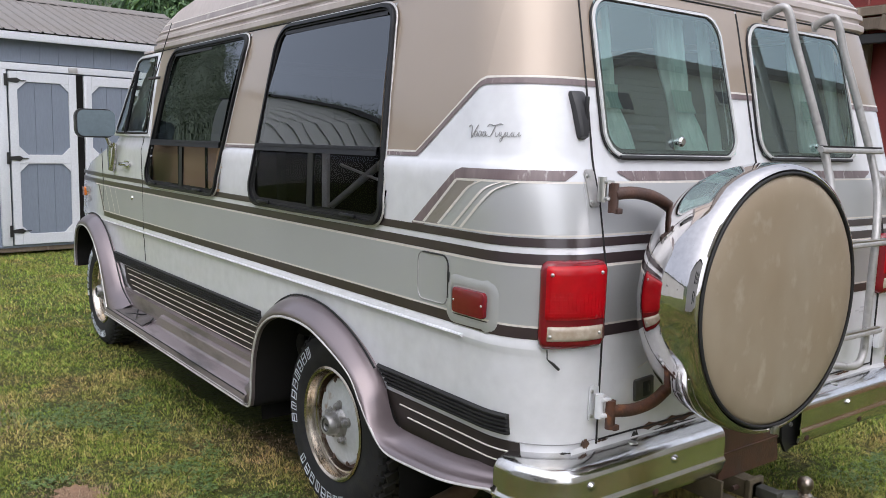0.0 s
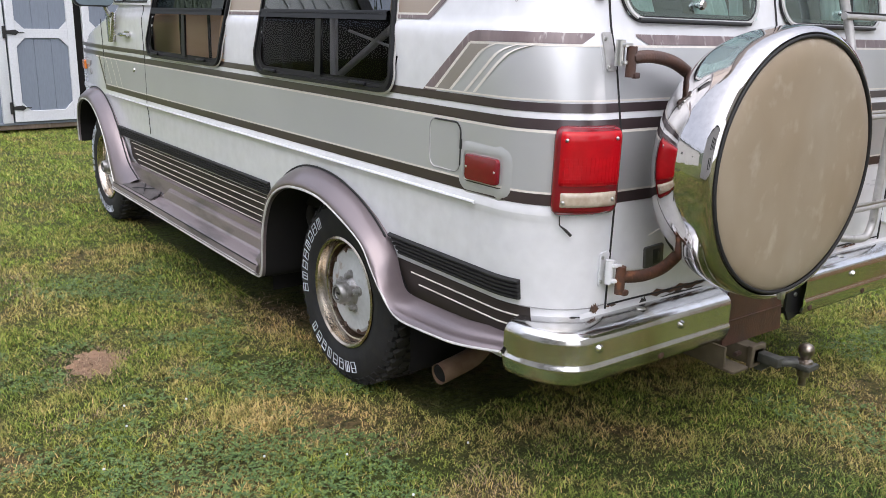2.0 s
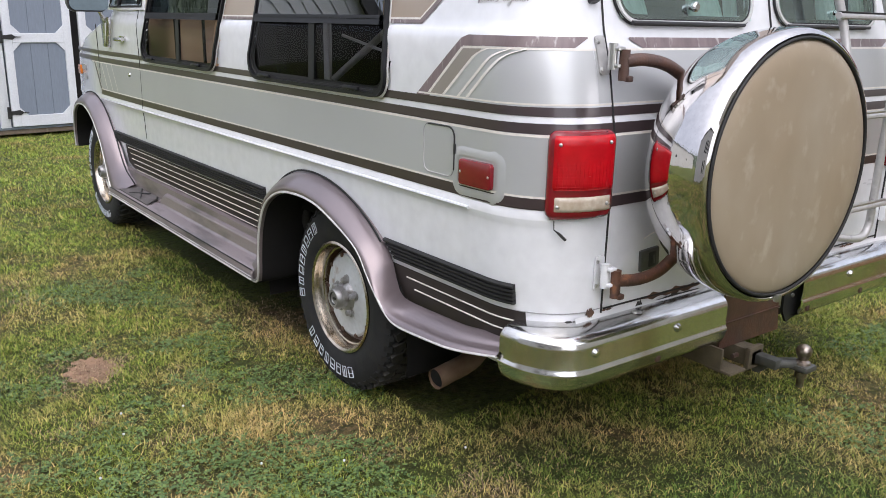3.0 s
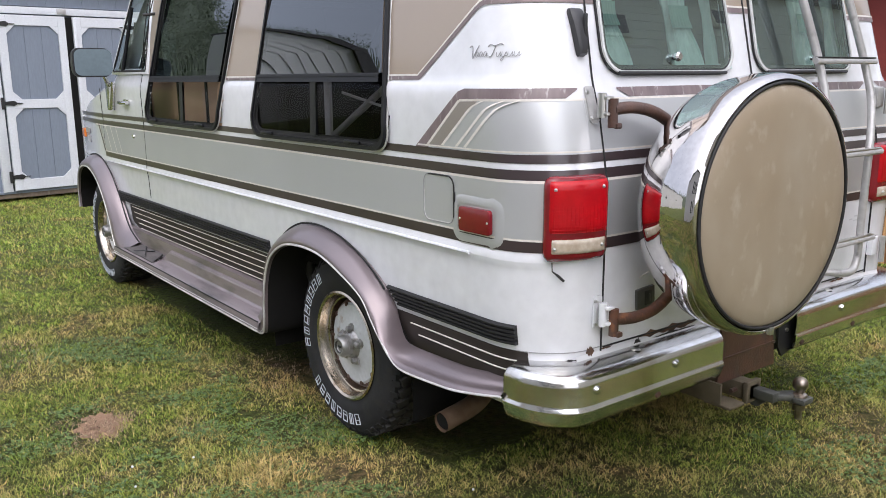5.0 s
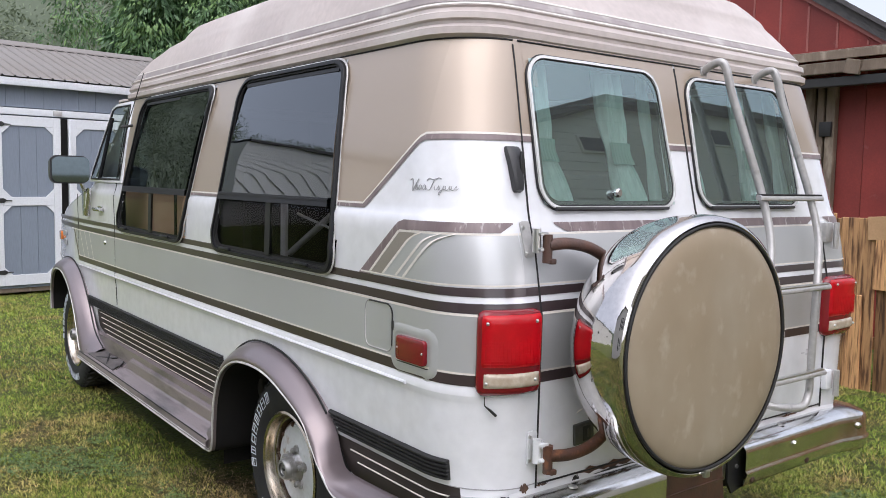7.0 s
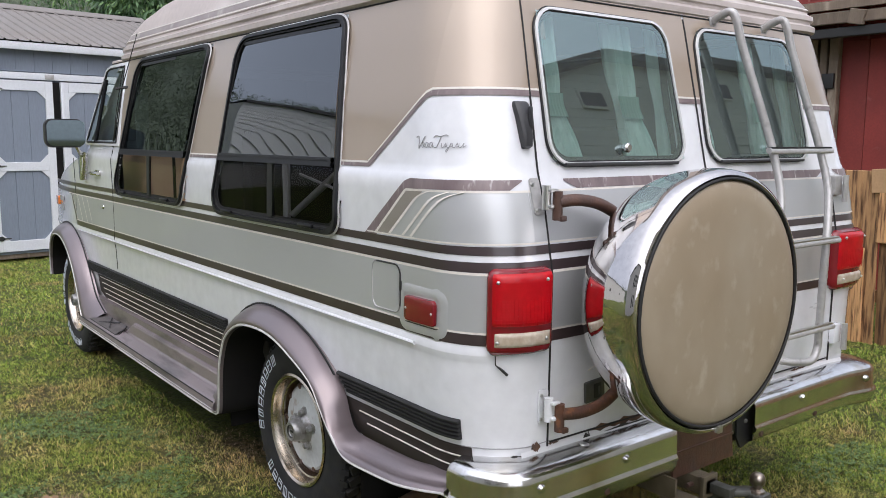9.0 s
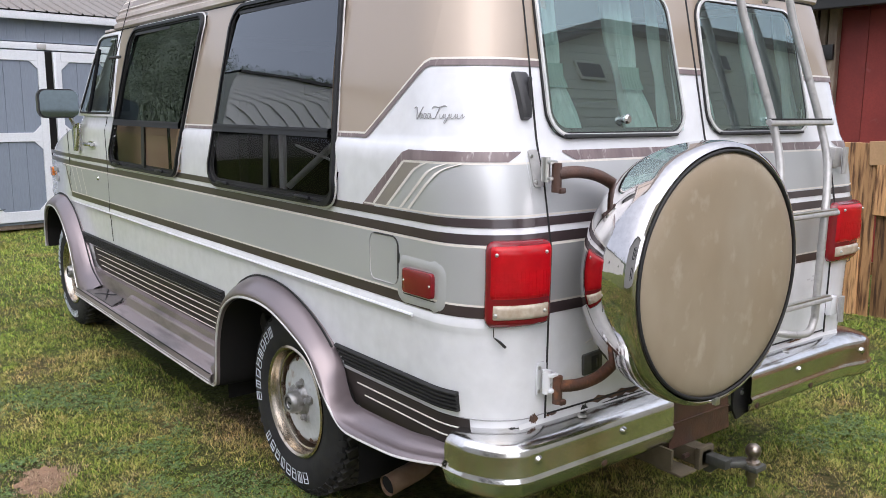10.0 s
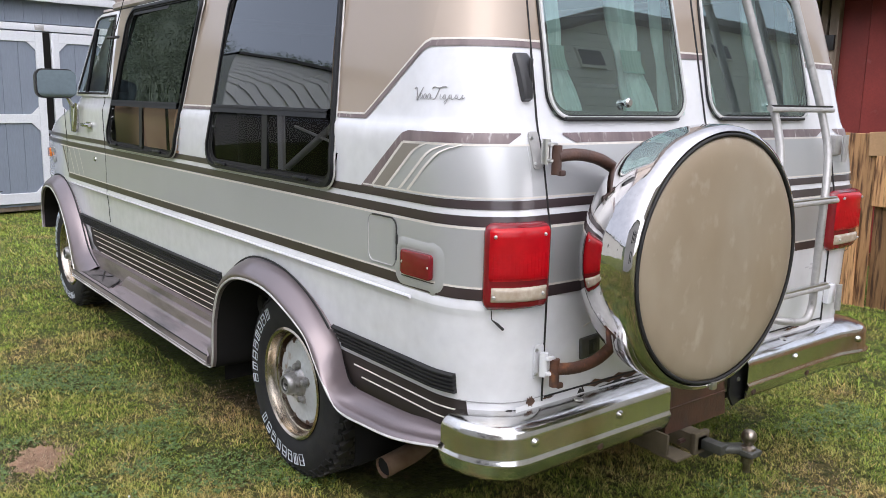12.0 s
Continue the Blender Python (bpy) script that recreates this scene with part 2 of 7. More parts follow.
OLDWOOD = material("weathered_wood", (0.22, 0.17, 0.125), 0.8, color2=(0.15, 0.115, 0.085), scale=7, fine=80, bump=0.5, bump_scale=50,
                   dirt=(0.33, 0.28, 0.22), dirt_scale=12, stretch=(1, 1, 0.3), vary=0.3)
BARNRED = material("barn_red_board", (0.255, 0.036, 0.028), 0.65, color2=(0.185, 0.026, 0.021), scale=2, fine=70, bump=0.3, bump_scale=60,
                   dirt=(0.26, 0.09, 0.08), dirt_scale=8, dirt_low=0.68, dirt_high=0.85, vary=0.2)
SHINGLE = material("dark_shingle", (0.06, 0.058, 0.06), 0.85, color2=(0.09, 0.085, 0.085), scale=12, fine=120, bump=0.5, bump_scale=90)
SIDING = material("pale_lap_siding", (0.62, 0.61, 0.60), 0.55, color2=(0.66, 0.65, 0.62), scale=2, fine=60)
CARD = material("pale_board", (0.50, 0.31, 0.16), 0.8, scale=6)
BATTEN = material("pale_batten", (0.32, 0.11, 0.09), 0.7, color2=(0.26, 0.09, 0.08), scale=9)
BARK = material("tree_bark", (0.11, 0.085, 0.06), 0.9, scale=8, fine=60, bump=0.6, bump_scale=40)


# ---- building helpers ----
def finish(bm, mat, smooth=35):
    me = bpy.data.meshes.new("mesh")
    bmesh.ops.recalc_face_normals(bm, faces=bm.faces)
    bm.to_mesh(me)
    bm.free()
    me.materials.append(mat)
    if smooth:
        me.shade_smooth()
        me.set_sharp_from_angle(angle=radians(smooth))
    return me


def part(name, bm, mat, parent, label="", smooth=35):
    ob = new(name, finish(bm, mat, smooth))
    ob.parent = parent
    if label:
        tagged(ob, label)
    return ob


def thing(name, label, category, at=(0, 0, 0), group="", kind=""):
    ob = new(name)
    ob.location = at
    return tagged(ob, label, category, group, kind)


def solo(name, bm, mat, label, category, group="", kind="", smooth=35):
    return tagged(new(name, finish(bm, mat, smooth)), label, category, group, kind)


def box(bm, c, size, bevel=0.0, m=None, seg=2):
    r = bmesh.ops.create_cube(bm, size=1)
    vs = r["verts"]
    bmesh.ops.scale(bm, vec=size, verts=vs)
    if bevel:
        es = list({e for v in vs for e in v.link_edges})
        out = bmesh.ops.bevel(bm, geom=es, offset=bevel, segments=seg, affect="EDGES", profile=0.5)
        vs = list({v for f in out["faces"] for v in f.verts} | {v for v in vs if v.is_valid})
    if m is not None:
        bmesh.ops.transform(bm, matrix=m, verts=vs)
    bmesh.ops.translate(bm, vec=c, verts=vs)
    return bm


def boxed(c, size, bevel=0.0, m=None, seg=2):
    return box(bmesh.new(), c, size, bevel, m, seg)


def grid(rows, closed_u=False, closed_v=False, bm=None):
    """Skin over rows of points."""
    bm = bm or bmesh.new()
    vv = [[bm.verts.new(p) for p in r] for r in rows]
    nr, nc = len(vv), len(vv[0])
    for i in range(nr if closed_v else nr - 1):
        for j in range(nc if closed_u else nc - 1):
            q = [vv[i][j], vv[i][(j + 1) % nc], vv[(i + 1) % nr][(j + 1) % nc], vv[(i + 1) % nr][j]]
            if len(set(q)) == 4:
                bm.faces.new(q)
    return bm


def lathe(profile, n=48, axis="x", at=(0, 0, 0), bm=None):
    """Turn (radius, along) points round an axis."""
    rows = []
    for r, a in profile:
        row = []
        for k in range(n):
            c, s = math.cos(2 * math.pi * k / n) * r, math.sin(2 * math.pi * k / n) * r
            p = (a, c, s) if axis == "x" else (c, a, s) if axis == "y" else (c, s, a)
            row.append((p[0] + at[0], p[1] + at[1], p[2] + at[2]))
        rows.append(row)
    return grid(rows, closed_u=True, bm=bm)


def spline(pts, n=8):
    pts = [Vector(p) for p in pts]
    out = []
    for i in range(len(pts) - 1):
        a, b = pts[max(i - 1, 0)], pts[i]
        c, d = pts[i + 1], pts[min(i + 2, len(pts) - 1)]
        for k in range(n):
            t = k / n
            out.append(0.5 * (2 * b + (c - a) * t + (2 * a - 5 * b + 4 * c - d) * t * t + (3 * b - a - 3 * c + d) * t ** 3))
    return out + [pts[-1]]


def tube(pts, r, n=10, bm=None, caps=True, flat=1.0):
    bm = bm or bmesh.new()
    pts = [Vector(p) for p in pts]
    rows, up = [], None
    for i, p in enumerate(pts):
        d = (pts[min(i + 1, len(pts) - 1)] - pts[max(i - 1, 0)]).normalized()
        if up is None:
            up = d.orthogonal().normalized()
        side = d.cross(up).normalized()
        up = side.cross(d).normalized()
        rr = r(i / (len(pts) - 1)) if callable(r) else r
        rows.append([p + rr * (math.cos(2 * math.pi * k / n) * side + flat * math.sin(2 * math.pi * k / n) * up) for k in range(n)])
    vv = [[bm.verts.new(q) for q in row] for row in rows]
    for i in range(len(vv) - 1):
        for k in range(n):
            bm.faces.new((vv[i][k], vv[i][(k + 1) % n], vv[i + 1][(k + 1) % n], vv[i + 1][k]))
    if caps:
        bm.faces.new(vv[0][::-1])
        bm.faces.new(vv[-1])
    return bm


def rounded(w, h, r, n=6, tilt=0.0):
    """Outline of a rounded rectangle round its centre; tilt shears its top sideways."""
    out = []
    for cx, cy, a0 in ((w / 2 - r, h / 2 - r, 0), (-w / 2 + r, h / 2 - r, 90), (-w / 2 + r, -h / 2 + r, 180), (w / 2 - r, -h / 2 + r, 270)):
        for k in range(n + 1):
            a = radians(a0 + 90 * k / n)
            x, y = cx + r * math.cos(a), cy + r * math.sin(a)
            out.append((x + tilt * y, y))
    return out


def slab(outline, depth, to3, bm=None, bevel=0.0):
    """Solid plate from a 2D outline; to3(u, v, d) places it."""
    bm = bm or bmesh.new()
    top = [bm.verts.new(to3(u, v, depth)) for u, v in outline]
    low = [bm.verts.new(to3(u, v, 0)) for u, v in outline]
    n = len(outline)
    f = bm.faces.new(top)
    bm.faces.new(low[::-1])
    for i in range(n):
        bm.faces.new((low[i], low[(i + 1) % n], top[(i + 1) % n], top[i]))
    if bevel:
        bmesh.ops.bevel(bm, geom=list(f.edges), offset=bevel, segments=2, affect="EDGES", profile=0.5)
    return bm


def ringplate(outer, inner, depth, to3, bm=None):
    """Frame between two outlines with the same number of points."""
    rows = []
    for o, d in ((outer, 0), (outer, depth * 0.7), (None, depth), (inner, depth), (inner, 0)):
        if o is None:
            rows.append([to3(a[0] * 0.85 + b[0] * 0.15, a[1] * 0.85 + b[1] * 0.15, d) for a, b in zip(outer, inner)])
        else:
            rows.append([to3(u, v, d) for u, v in o])
    return grid(rows, closed_u=True, bm=bm)


# ---- the van's skin ----
def table(pairs):
    xs, ys = [p[0] for p in pairs], [p[1] for p in pairs]
    return lambda v: float(np.interp(v, xs, ys))


HALF = table([(0.40, 0.945), (0.55, 0.975), (0.70, 0.99), (0.85, 0.996), (0.867, 0.999), (0.88, 1.004), (0.893, 1.004), (0.905, 0.999), (1.0, 0.998), (1.15, 0.999), (1.28, 1.002), (1.34, 1.003), (1.365, 1.000), (1.385, 0.990), (1.42, 0.984), (1.6, 0.962), (1.8, 0.925), (1.9, 0.90)])
REAR = table([(0.40, 0.06), (0.6, 0.045), (1.1, 0.04), (1.28, 0.075), (1.39, 0.11), (1.6, 0.158), (1.84, 0.215), (1.95, 0.245)])
NOSE = table([(0.40, 5.03), (0.60, 5.10), (1.0, 5.10), (1.12, 5.03), (1.24, 4.72), (1.33, 4.30), (1.38, 4.08), (1.43, 4.02), (1.87, 3.62), (1.90, 3.58)])
CX, CY, NOSE_R = 0.20, 0.22, 0.30
HUB_Y, BASE, HUB_Z, TYRE_R = 1.15, 3.175, 0.375, 0.368


def half_at(y, z):
    return HALF(z) - 0.10 * max(0.0, (y - 3.9) / 1.2) ** 2


def flank(kind, v, z, side=-1, off=0.0):
    """A point of the van's skin. kind y: on the flank at that y; a: on the rear corner at that angle; b: on the corner by its share of the bend; x: on the rear at that x."""
    def raw(v, z):
        w, r = HALF(z), REAR(z)
        y0 = r + CY
        if kind == "y":
            if v >= y0:
                return Vector((-half_at(v, z), v, z))
            th = math.asin(min(1.0, (y0 - v) / CY))
        elif kind == "a":
            th = radians(v)
        elif kind == "b" and v > 1.0:
            return Vector((-(w - CX) + (v - 1.0) * (w - CX - 0.686), r, z))
        elif kind == "b":
            t0 = math.asin(min(1.0, max(0.0, (y0 - 0.325) / CY)))
            th = t0 + (math.pi / 2 - t0) * v
        else:
            if abs(v) <= w - CX:
                return Vector((-abs(v), r, z))
            th = math.acos(min(1.0, (abs(v) - (w - CX)) / CX))
        return Vector((-(w - CX) - CX * math.cos(th), y0 - CY * math.sin(th), z))
    p = raw(v, z)
    if off:
        e = 0.004
        step = 1.0 if kind == "a" else 0.01 if kind == "b" else e
        du = raw(v + step, z) - raw(v - step, z)
        dz = raw(v, z + e) - raw(v, z - e)
        n = du.cross(dz)
        if n.length > 1e-9:
            n.normalize()
            out = Vector((-1, 0, 0)) if kind == "y" else Vector((0, -1, 0)) if kind == "x" else Vector((-1, -1, 0))
            p += off * (n if n.dot(out) > 0 else -n)
    if kind == "x":
        p.x = math.copysign(p.x, v)
    elif side > 0:
        p.x = -p.x
    return p


def band(stations, mat, name, parent, side=-1, off=0.002, rows=3, label=""):
    """Paint laid on the skin: stations (kind, v, z_low, z_high)."""
    full = []
    for a, b in zip(stations, stations[1:]):
        if a[0] != b[0]:
            full.append(a)
            continue
        n = max(1, int(abs(b[1] - a[1]) / (9 if a[0] == "a" else 0.1 if a[0] == "b" or min(a[1], b[1]) > 0.7 else 0.02 if a[0] == "y" else 0.1 if max(abs(a[1]), abs(b[1])) < 0.69 else 0.012)))
        full += [(a[0], *(a[i] + (b[i] - a[i]) * k / n for i in (1, 2, 3))) for k in range(n)]
    full.append(stations[-1])
    pts = [[flank(k, v, lo + (hi - lo) * i / rows, side, off) for k, v, lo, hi in full] for i in range(rows + 1)]
    return part(name, grid(pts), mat, parent, label)


van = thing("camper_van", "white, silver and champagne conversion van with raised roof parked on grass", "van")

# body shell: rings from sill to roof seam
zs = sorted({round(z, 4) for z in [0.42, 0.48, 0.84, 0.862, 0.88, 0.898, 0.912, 1.34, 1.365, 1.385, 1.9] + list(np.arange(0.44, 1.9, 0.026))})
A_SIDE, A_CORNER, A_REAR = 130, 9, 76


def ring_points(z):
    w, r, f = HALF(z), REAR(z), NOSE(z)
    y0, y1 = r + CY, f - NOSE_R
    left = []
    wf = half_at(y1, z)
    for k in range(8):
        th = radians(90 * k / 8)
        left.append(((-(wf - NOSE_R) - NOSE_R * math.sin(th)), y1 + NOSE_R * math.cos(th)))
    for k in range(A_SIDE):
        y = y1 + (y0 - y1) * k / A_SIDE
        left.append((-half_at(y, z), y))
    for k in range(A_CORNER):
        th = radians(90 * k / A_CORNER)
        left.append((-(w - CX) - CX * math.cos(th), y0 - CY * math.sin(th)))
    rear = [(-(w - CX) + 2 * (w - CX) * k / A_REAR, r) for k in range(A_REAR)]
    right = [(-x, y) for x, y in left[::-1]]
    return [(x, y, z) for x, y in left + rear + [((w - CX), r)] + right]


shell = grid([ring_points(z) for z in zs], closed_u=True)
# rear edge below and above, front edge below and above, sill, head, mullion
WIN = {"mid": (0.752, 0.825, 1.805, 1.68, 1.153, 1.884, 1.256), "front": (2.170, 1.97, 3.198, 2.965, 1.155, 1.884, 2.624)}
REARWIN = ((-0.69, -0.078), (0.07, 0.695))


LIP_R = [(1.74, 0.311), (1.672, 0.315), (1.648, 0.355), (1.64, 0.45), (1.62, 0.560), (1.56, 0.668), (1.44, 0.737), (1.30, 0.758), (1.15, 0.752), (1.01, 0.714), (0.855, 0.650), (0.785, 0.577), (0.735, 0.525), (0.675, 0.475), (0.61, 0.451), (0.47, 0.455), (0.30, 0.468), (0.172, 0.481)]
OUT_R = [(1.76, 0.42), (1.72, 0.45), (1.69, 0.49), (1.685, 0.55), (1.655, 0.64), (1.58, 0.745), (1.45, 0.812), (1.31, 0.835), (1.14, 0.823), (0.98, 0.775), (0.85, 0.705), (0.768, 0.63), (0.735, 0.56), (0.705, 0.516), (0.645, 0.503), (0.48, 0.506), (0.32, 0.513), (0.172, 0.521)]
LIP_F = [(4.755, 0.50), (4.765, 0.56), (4.755, 0.64), (4.68, 0.745), (4.56, 0.80), (4.40, 0.822), (4.24, 0.81), (4.08, 0.745), (3.95, 0.63), (3.87, 0.50), (3.82, 0.40), (3.77, 0.345), (3.66, 0.325)]
OUT_F = [(4.79, 0.50), (4.80, 0.57), (4.795, 0.66), (4.725, 0.79), (4.585, 0.872), (4.40, 0.900), (4.20, 0.885), (4.02, 0.81), (3.88, 0.69), (3.79, 0.58), (3.74, 0.52), (3.68, 0.475), (3.54, 0.42)]



def inside(poly, y, z):
    """Whether a point lies in an arch's outline, closed below."""
    pts = [(poly[0][0], 0.0)] + poly + [(poly[-1][0], 0.0)]
    odd = False
    for (a, b), (c, d) in zip(pts, pts[1:] + pts[:1]):
        if (b > z) != (d > z) and y < a + (z - b) / (d - b) * (c - a):
            odd = not odd
    return odd


def in_hole(c):
    y, z = c.y, c.z
    for lip, out in ((LIP_R, OUT_R), (LIP_F, OUT_F)):
        if abs(c.x) > 0.8 and inside([((a[0] * 0.65 + b[0] * 0.35), (a[1] * 0.65 + b[1] * 0.35)) for a, b in zip(lip, out) if not 0.0 < a[0] < 0.72 and not 1.68 < a[0] < 2], y, z):
            return True
    if abs(c.x) > 0.8:
        for r0, r1, f0, f1, z0, z1, _ in WIN.values():
            t = (z - z0) / (z1 - z0)
            if z0 + 0.014 < z < z1 - 0.014 and r0 + (r1 - r0) * t + 0.010 < y < f0 + (f1 - f0) * t - 0.010:
                return True
        if 1.46 < z < 1.85 and 3.24 < y < 3.79 - (z - 1.43) * 0.62:
            return True
    if y < 0.4:
        for x0, x1 in REARWIN:
            hx, hz = (x1 - x0) / 2 - 0.012, 0.214
            qx, qz = abs(c.x - (x0 + x1) / 2 * (1 - 0.05 * (z - 1.626))) - hx + 0.06, abs(z - 1.626) - hz + 0.06
            if max(qx, qz) < 0.06 and math.hypot(max(qx, 0.0), max(qz, 0.0)) < 0.06:
                return True
    if y > 3.4 and 1.47 < z < 1.84 and abs(c.x) < 0.78:
        return True
    return False


bmesh.ops.delete(shell, geom=[f for f in shell.faces if in_hole(f.calc_center_median())], context="FACES")
part("body", shell, WHITE, van, "white painted steel body", smooth=50)

# roof closing the shell, and the raised fibreglass top
ROOFZ = [(1.895, 0.905, 0.235, 3.50), (1.905, 0.918, 0.225, 3.53), (1.925, 0.918, 0.225, 3.53), (1.935, 0.905, 0.235, 3.52), (1.945, 0.905, 0.235, 3.52), (1.95, 0.915, 0.23, 3.51), (1.968, 0.913, 0.232, 3.50),
         (1.975, 0.900, 0.24, 3.50), (1.985, 0.897, 0.245, 3.50), (1.99, 0.902, 0.242, 3.50), (2.0, 0.896, 0.25, 3.48), (2.05, 0.880, 0.285, 3.41), (2.10, 0.862, 0.32, 3.28), (2.125, 0.852, 0.34, 3.14), (2.145, 0.845, 0.345, 3.05), (2.158, 0.840, 0.352, 2.90), (2.166, 0.836, 0.36, 2.85), (2.20, 0.82, 0.385, 2.80), (2.22, 0.805, 0.40, 2.76), (2.235, 0.78, 0.43, 2.69), (2.246, 0.73, 0.48, 2.58), (2.252, 0.63, 0.58, 2.38), (2.256, 0.45, 0.75, 2.0), (2.258, 0.15, 1.0, 1.7)]


def roof_ring(z, w, r, f, rc=0.2):
    rc = min(rc, w * 0.8, (f - r) * 0.3)
    out = []
    for cx, cy, a0 in ((-w + rc, f - rc * 1.6, 90), (-w + rc, r + rc, 180), (w - rc, r + rc, 270), (w - rc, f - rc * 1.6, 0)):
        for k in range(9):
            a = radians(a0 + 90 * k / 8)
            ry = rc * 1.6 if cy > 1.5 else rc
            out.append((cx + rc * math.cos(a), cy + ry * math.sin(a), z))
    return out


rb = grid([roof_ring(*t) for t in ROOFZ], closed_u=True)
rb.verts.ensure_lookup_table()
rb.faces.new(rb.verts[-36:])
roof_top = part("raised_roof", rb, ROOF, van, "faded beige-grey fibreglass raised roof", smooth=40)


def roof_strip(z0, z1, off, mat, name):
    def at(z):
        for a, b in zip(ROOFZ, ROOFZ[1:]):
            if a[0] <= z <= b[0]:
                t = (z - a[0]) / (b[0] - a[0])
                return [a[i] + (b[i] - a[i]) * t for i in range(4)]
    rows = []
    for k in range(4):
        z, w, r, f = at(z0 + (z1 - z0) * k / 3)
        rows.append(roof_ring(z, w + off, r - off, f + off))
    part(name, grid(rows, closed_u=True), mat, roof_top)


ROOFLINE = material("roof_stripe", (0.27, 0.23, 0.23), 0.5, color2=(0.36, 0.32, 0.31), scale=7, fine=60, dirt=(0.5, 0.47, 0.45), dirt_scale=10)
roof_strip(2.002, 2.026, 0.002, ROOFLINE, "stripe")
roof_strip(2.028, 2.034, 0.002, CREAM, "pinstripe")
roof_strip(1.993, 1.999, 0.002, CREAM, "pinstripe")

# painted bands
FRONT_LINES = ((4.215, 4.095, 0.014, BROWN), (4.192, 4.072, 0.004, CREAM), (4.052, 3.944, 0.004, CREAM), (3.94, 3.832, 0.004, CREAM), (3.828, 3.728, 0.0035, CREAM))
for s in (-1, 1):
    nose_y = 4.79
    band([("y", 4.215, 1.104, 1.104), ("y", 4.09, 0.946, 1.104), ("y", 0.30, 0.946, 1.104), ("a", 0, 0.946, 1.104), ("a", 90, 0.946, 1.104)], SILVER, "silver_band", van, s, label="silver metallic side band")
    band([("y", nose_y, 1.112, 1.140), ("y", 0.30, 1.112, 1.140), ("a", 0, 1.112, 1.140), ("a", 90, 1.112, 1.140)], BROWN, "stripe", van, s)
    band([("y", nose_y, 1.158, 1.182), ("y", 0.30, 1.158, 1.182), ("a", 0, 1.158, 1.182), ("a", 90, 1.158, 1.182)], BROWN, "stripe", van, s)
    band([("y", 4.10, 0.909, 0.940), ("y", 0.30, 0.909, 0.940), ("a", 0, 0.909, 0.940), ("a", 90, 0.909, 0.940)], BROWN, "stripe", van, s)
    band([("y", 4.30, 1.104, 1.111), ("y", 0.30, 1.104, 1.111), ("a", 0, 1.104, 1.111), ("a", 90, 1.104, 1.111)], CREAM, "pinstripe", van, s, off=0.0025, rows=1)
    band([("y", 4.10, 0.940, 0.946), ("y", 0.30, 0.940, 0.946), ("a", 0, 0.940, 0.946), ("a", 90, 0.940, 0.946)], CREAM, "pinstripe", van, s, off=0.0025, rows=1)
    # slanted front end of the silver band with fading pinstripes
    for y1, y0, wd, mat in FRONT_LINES:
        line = [flank("y", y1 + (y0 - y1) * k / 8, 1.106 - 0.162 * k / 8, s, 0.0034) for k in range(9)]
        part("stripe" if wd > 0.006 else "pinstripe", grid([[p + Vector((0, -wd, 0)) for p in line], [p + Vector((0, wd, 0)) for p in line]]), mat, van)
    # swoosh on the rear quarter: brown outline, taupe fill, silver panel
    band([("y", 0.61, 1.182, 1.184), ("y", 0.545, 1.182, 1.236), ("y", 0.395, 1.308, 1.352), ("y", 0.365, 1.33, 1.361), ("y", 0.30, 1.333, 1.361), ("a", 10, 1.333, 1.361), ("a", 74, 1.333, 1.361), ("a", 86, 1.357, 1.361)], BROWN_FADED, "stripe", van, s, off=0.0022)
    band([("y", 0.545, 1.188, 1.190), ("y", 0.40, 1.190, 1.318), ("y", 0.36, 1.190, 1.329), ("y", 0.28, 1.191, 1.329), ("a", 10, 1.191, 1.329), ("a", 90, 1.192, 1.329)], SILVER, "silver_panel", van, s, label="silver panel below swoosh")
    band([("y", 0.545, 1.190, 1.192), ("y", 0.472, 1.190, 1.248), ("y", 0.40, 1.254, 1.320), ("y", 0.385, 1.27, 1.327), ("y", 0.305, 1.324, 1.327)], TAUPE, "accent", van, s, off=0.0026)
    for b0, t0, hook in ((0.545, 0.385, 0.0), (0.473, 0.278, 0.16), (0.404, 0.213, 0.16), (0.364, 0.176, 0.18)):
        # the upper ends sweep into the top line
        line = [flank("y", b0 + (t0 - b0) * ((1 - hook) * k / 16 + hook * max(0.0, (k / 16 - 0.8) / 0.2) ** 2), 1.192 + 0.136 * k / 16, s, 0.0032) for k in range(17)]
        bm = bmesh.new()
        grid([[p + Vector((0, -0.0065, 0)) for p in line], [p + Vector((0, 0.0065, 0)) for p in line]], bm=bm)
        part("pinstripe", bm, CREAM, van)
    band([("y", 0.385, 1.324, 1.331), ("y", 0.30, 1.326, 1.332), ("a", 5, 1.326, 1.332), ("a", 90, 1.326, 1.332)], CREAM, "pinstripe", van, s, off=0.003, rows=1)
    band([("y", 0.60, 1.186, 1.191), ("y", 0.30, 1.186, 1.191), ("a", 0, 1.186, 1.191), ("a", 90, 1.186, 1.191)], CREAM, "pinstripe", van, s, off=0.003, rows=1)
    # champagne upper body
    band([("y", 0.85, 1.404, 1.89), ("y", 0.615, 1.404, 1.89), ("y", 0.345, 1.606, 1.895), ("y", 0.325, 1.615, 1.896), ("b", 0.0, 1.616, 1.897), ("b", 1.0, 1.616, 1.897), ("b", 2.0, 1.616, 1.897)], TAN, "champagne_panel", van, s, rows=8, label="champagne metallic upper panel")
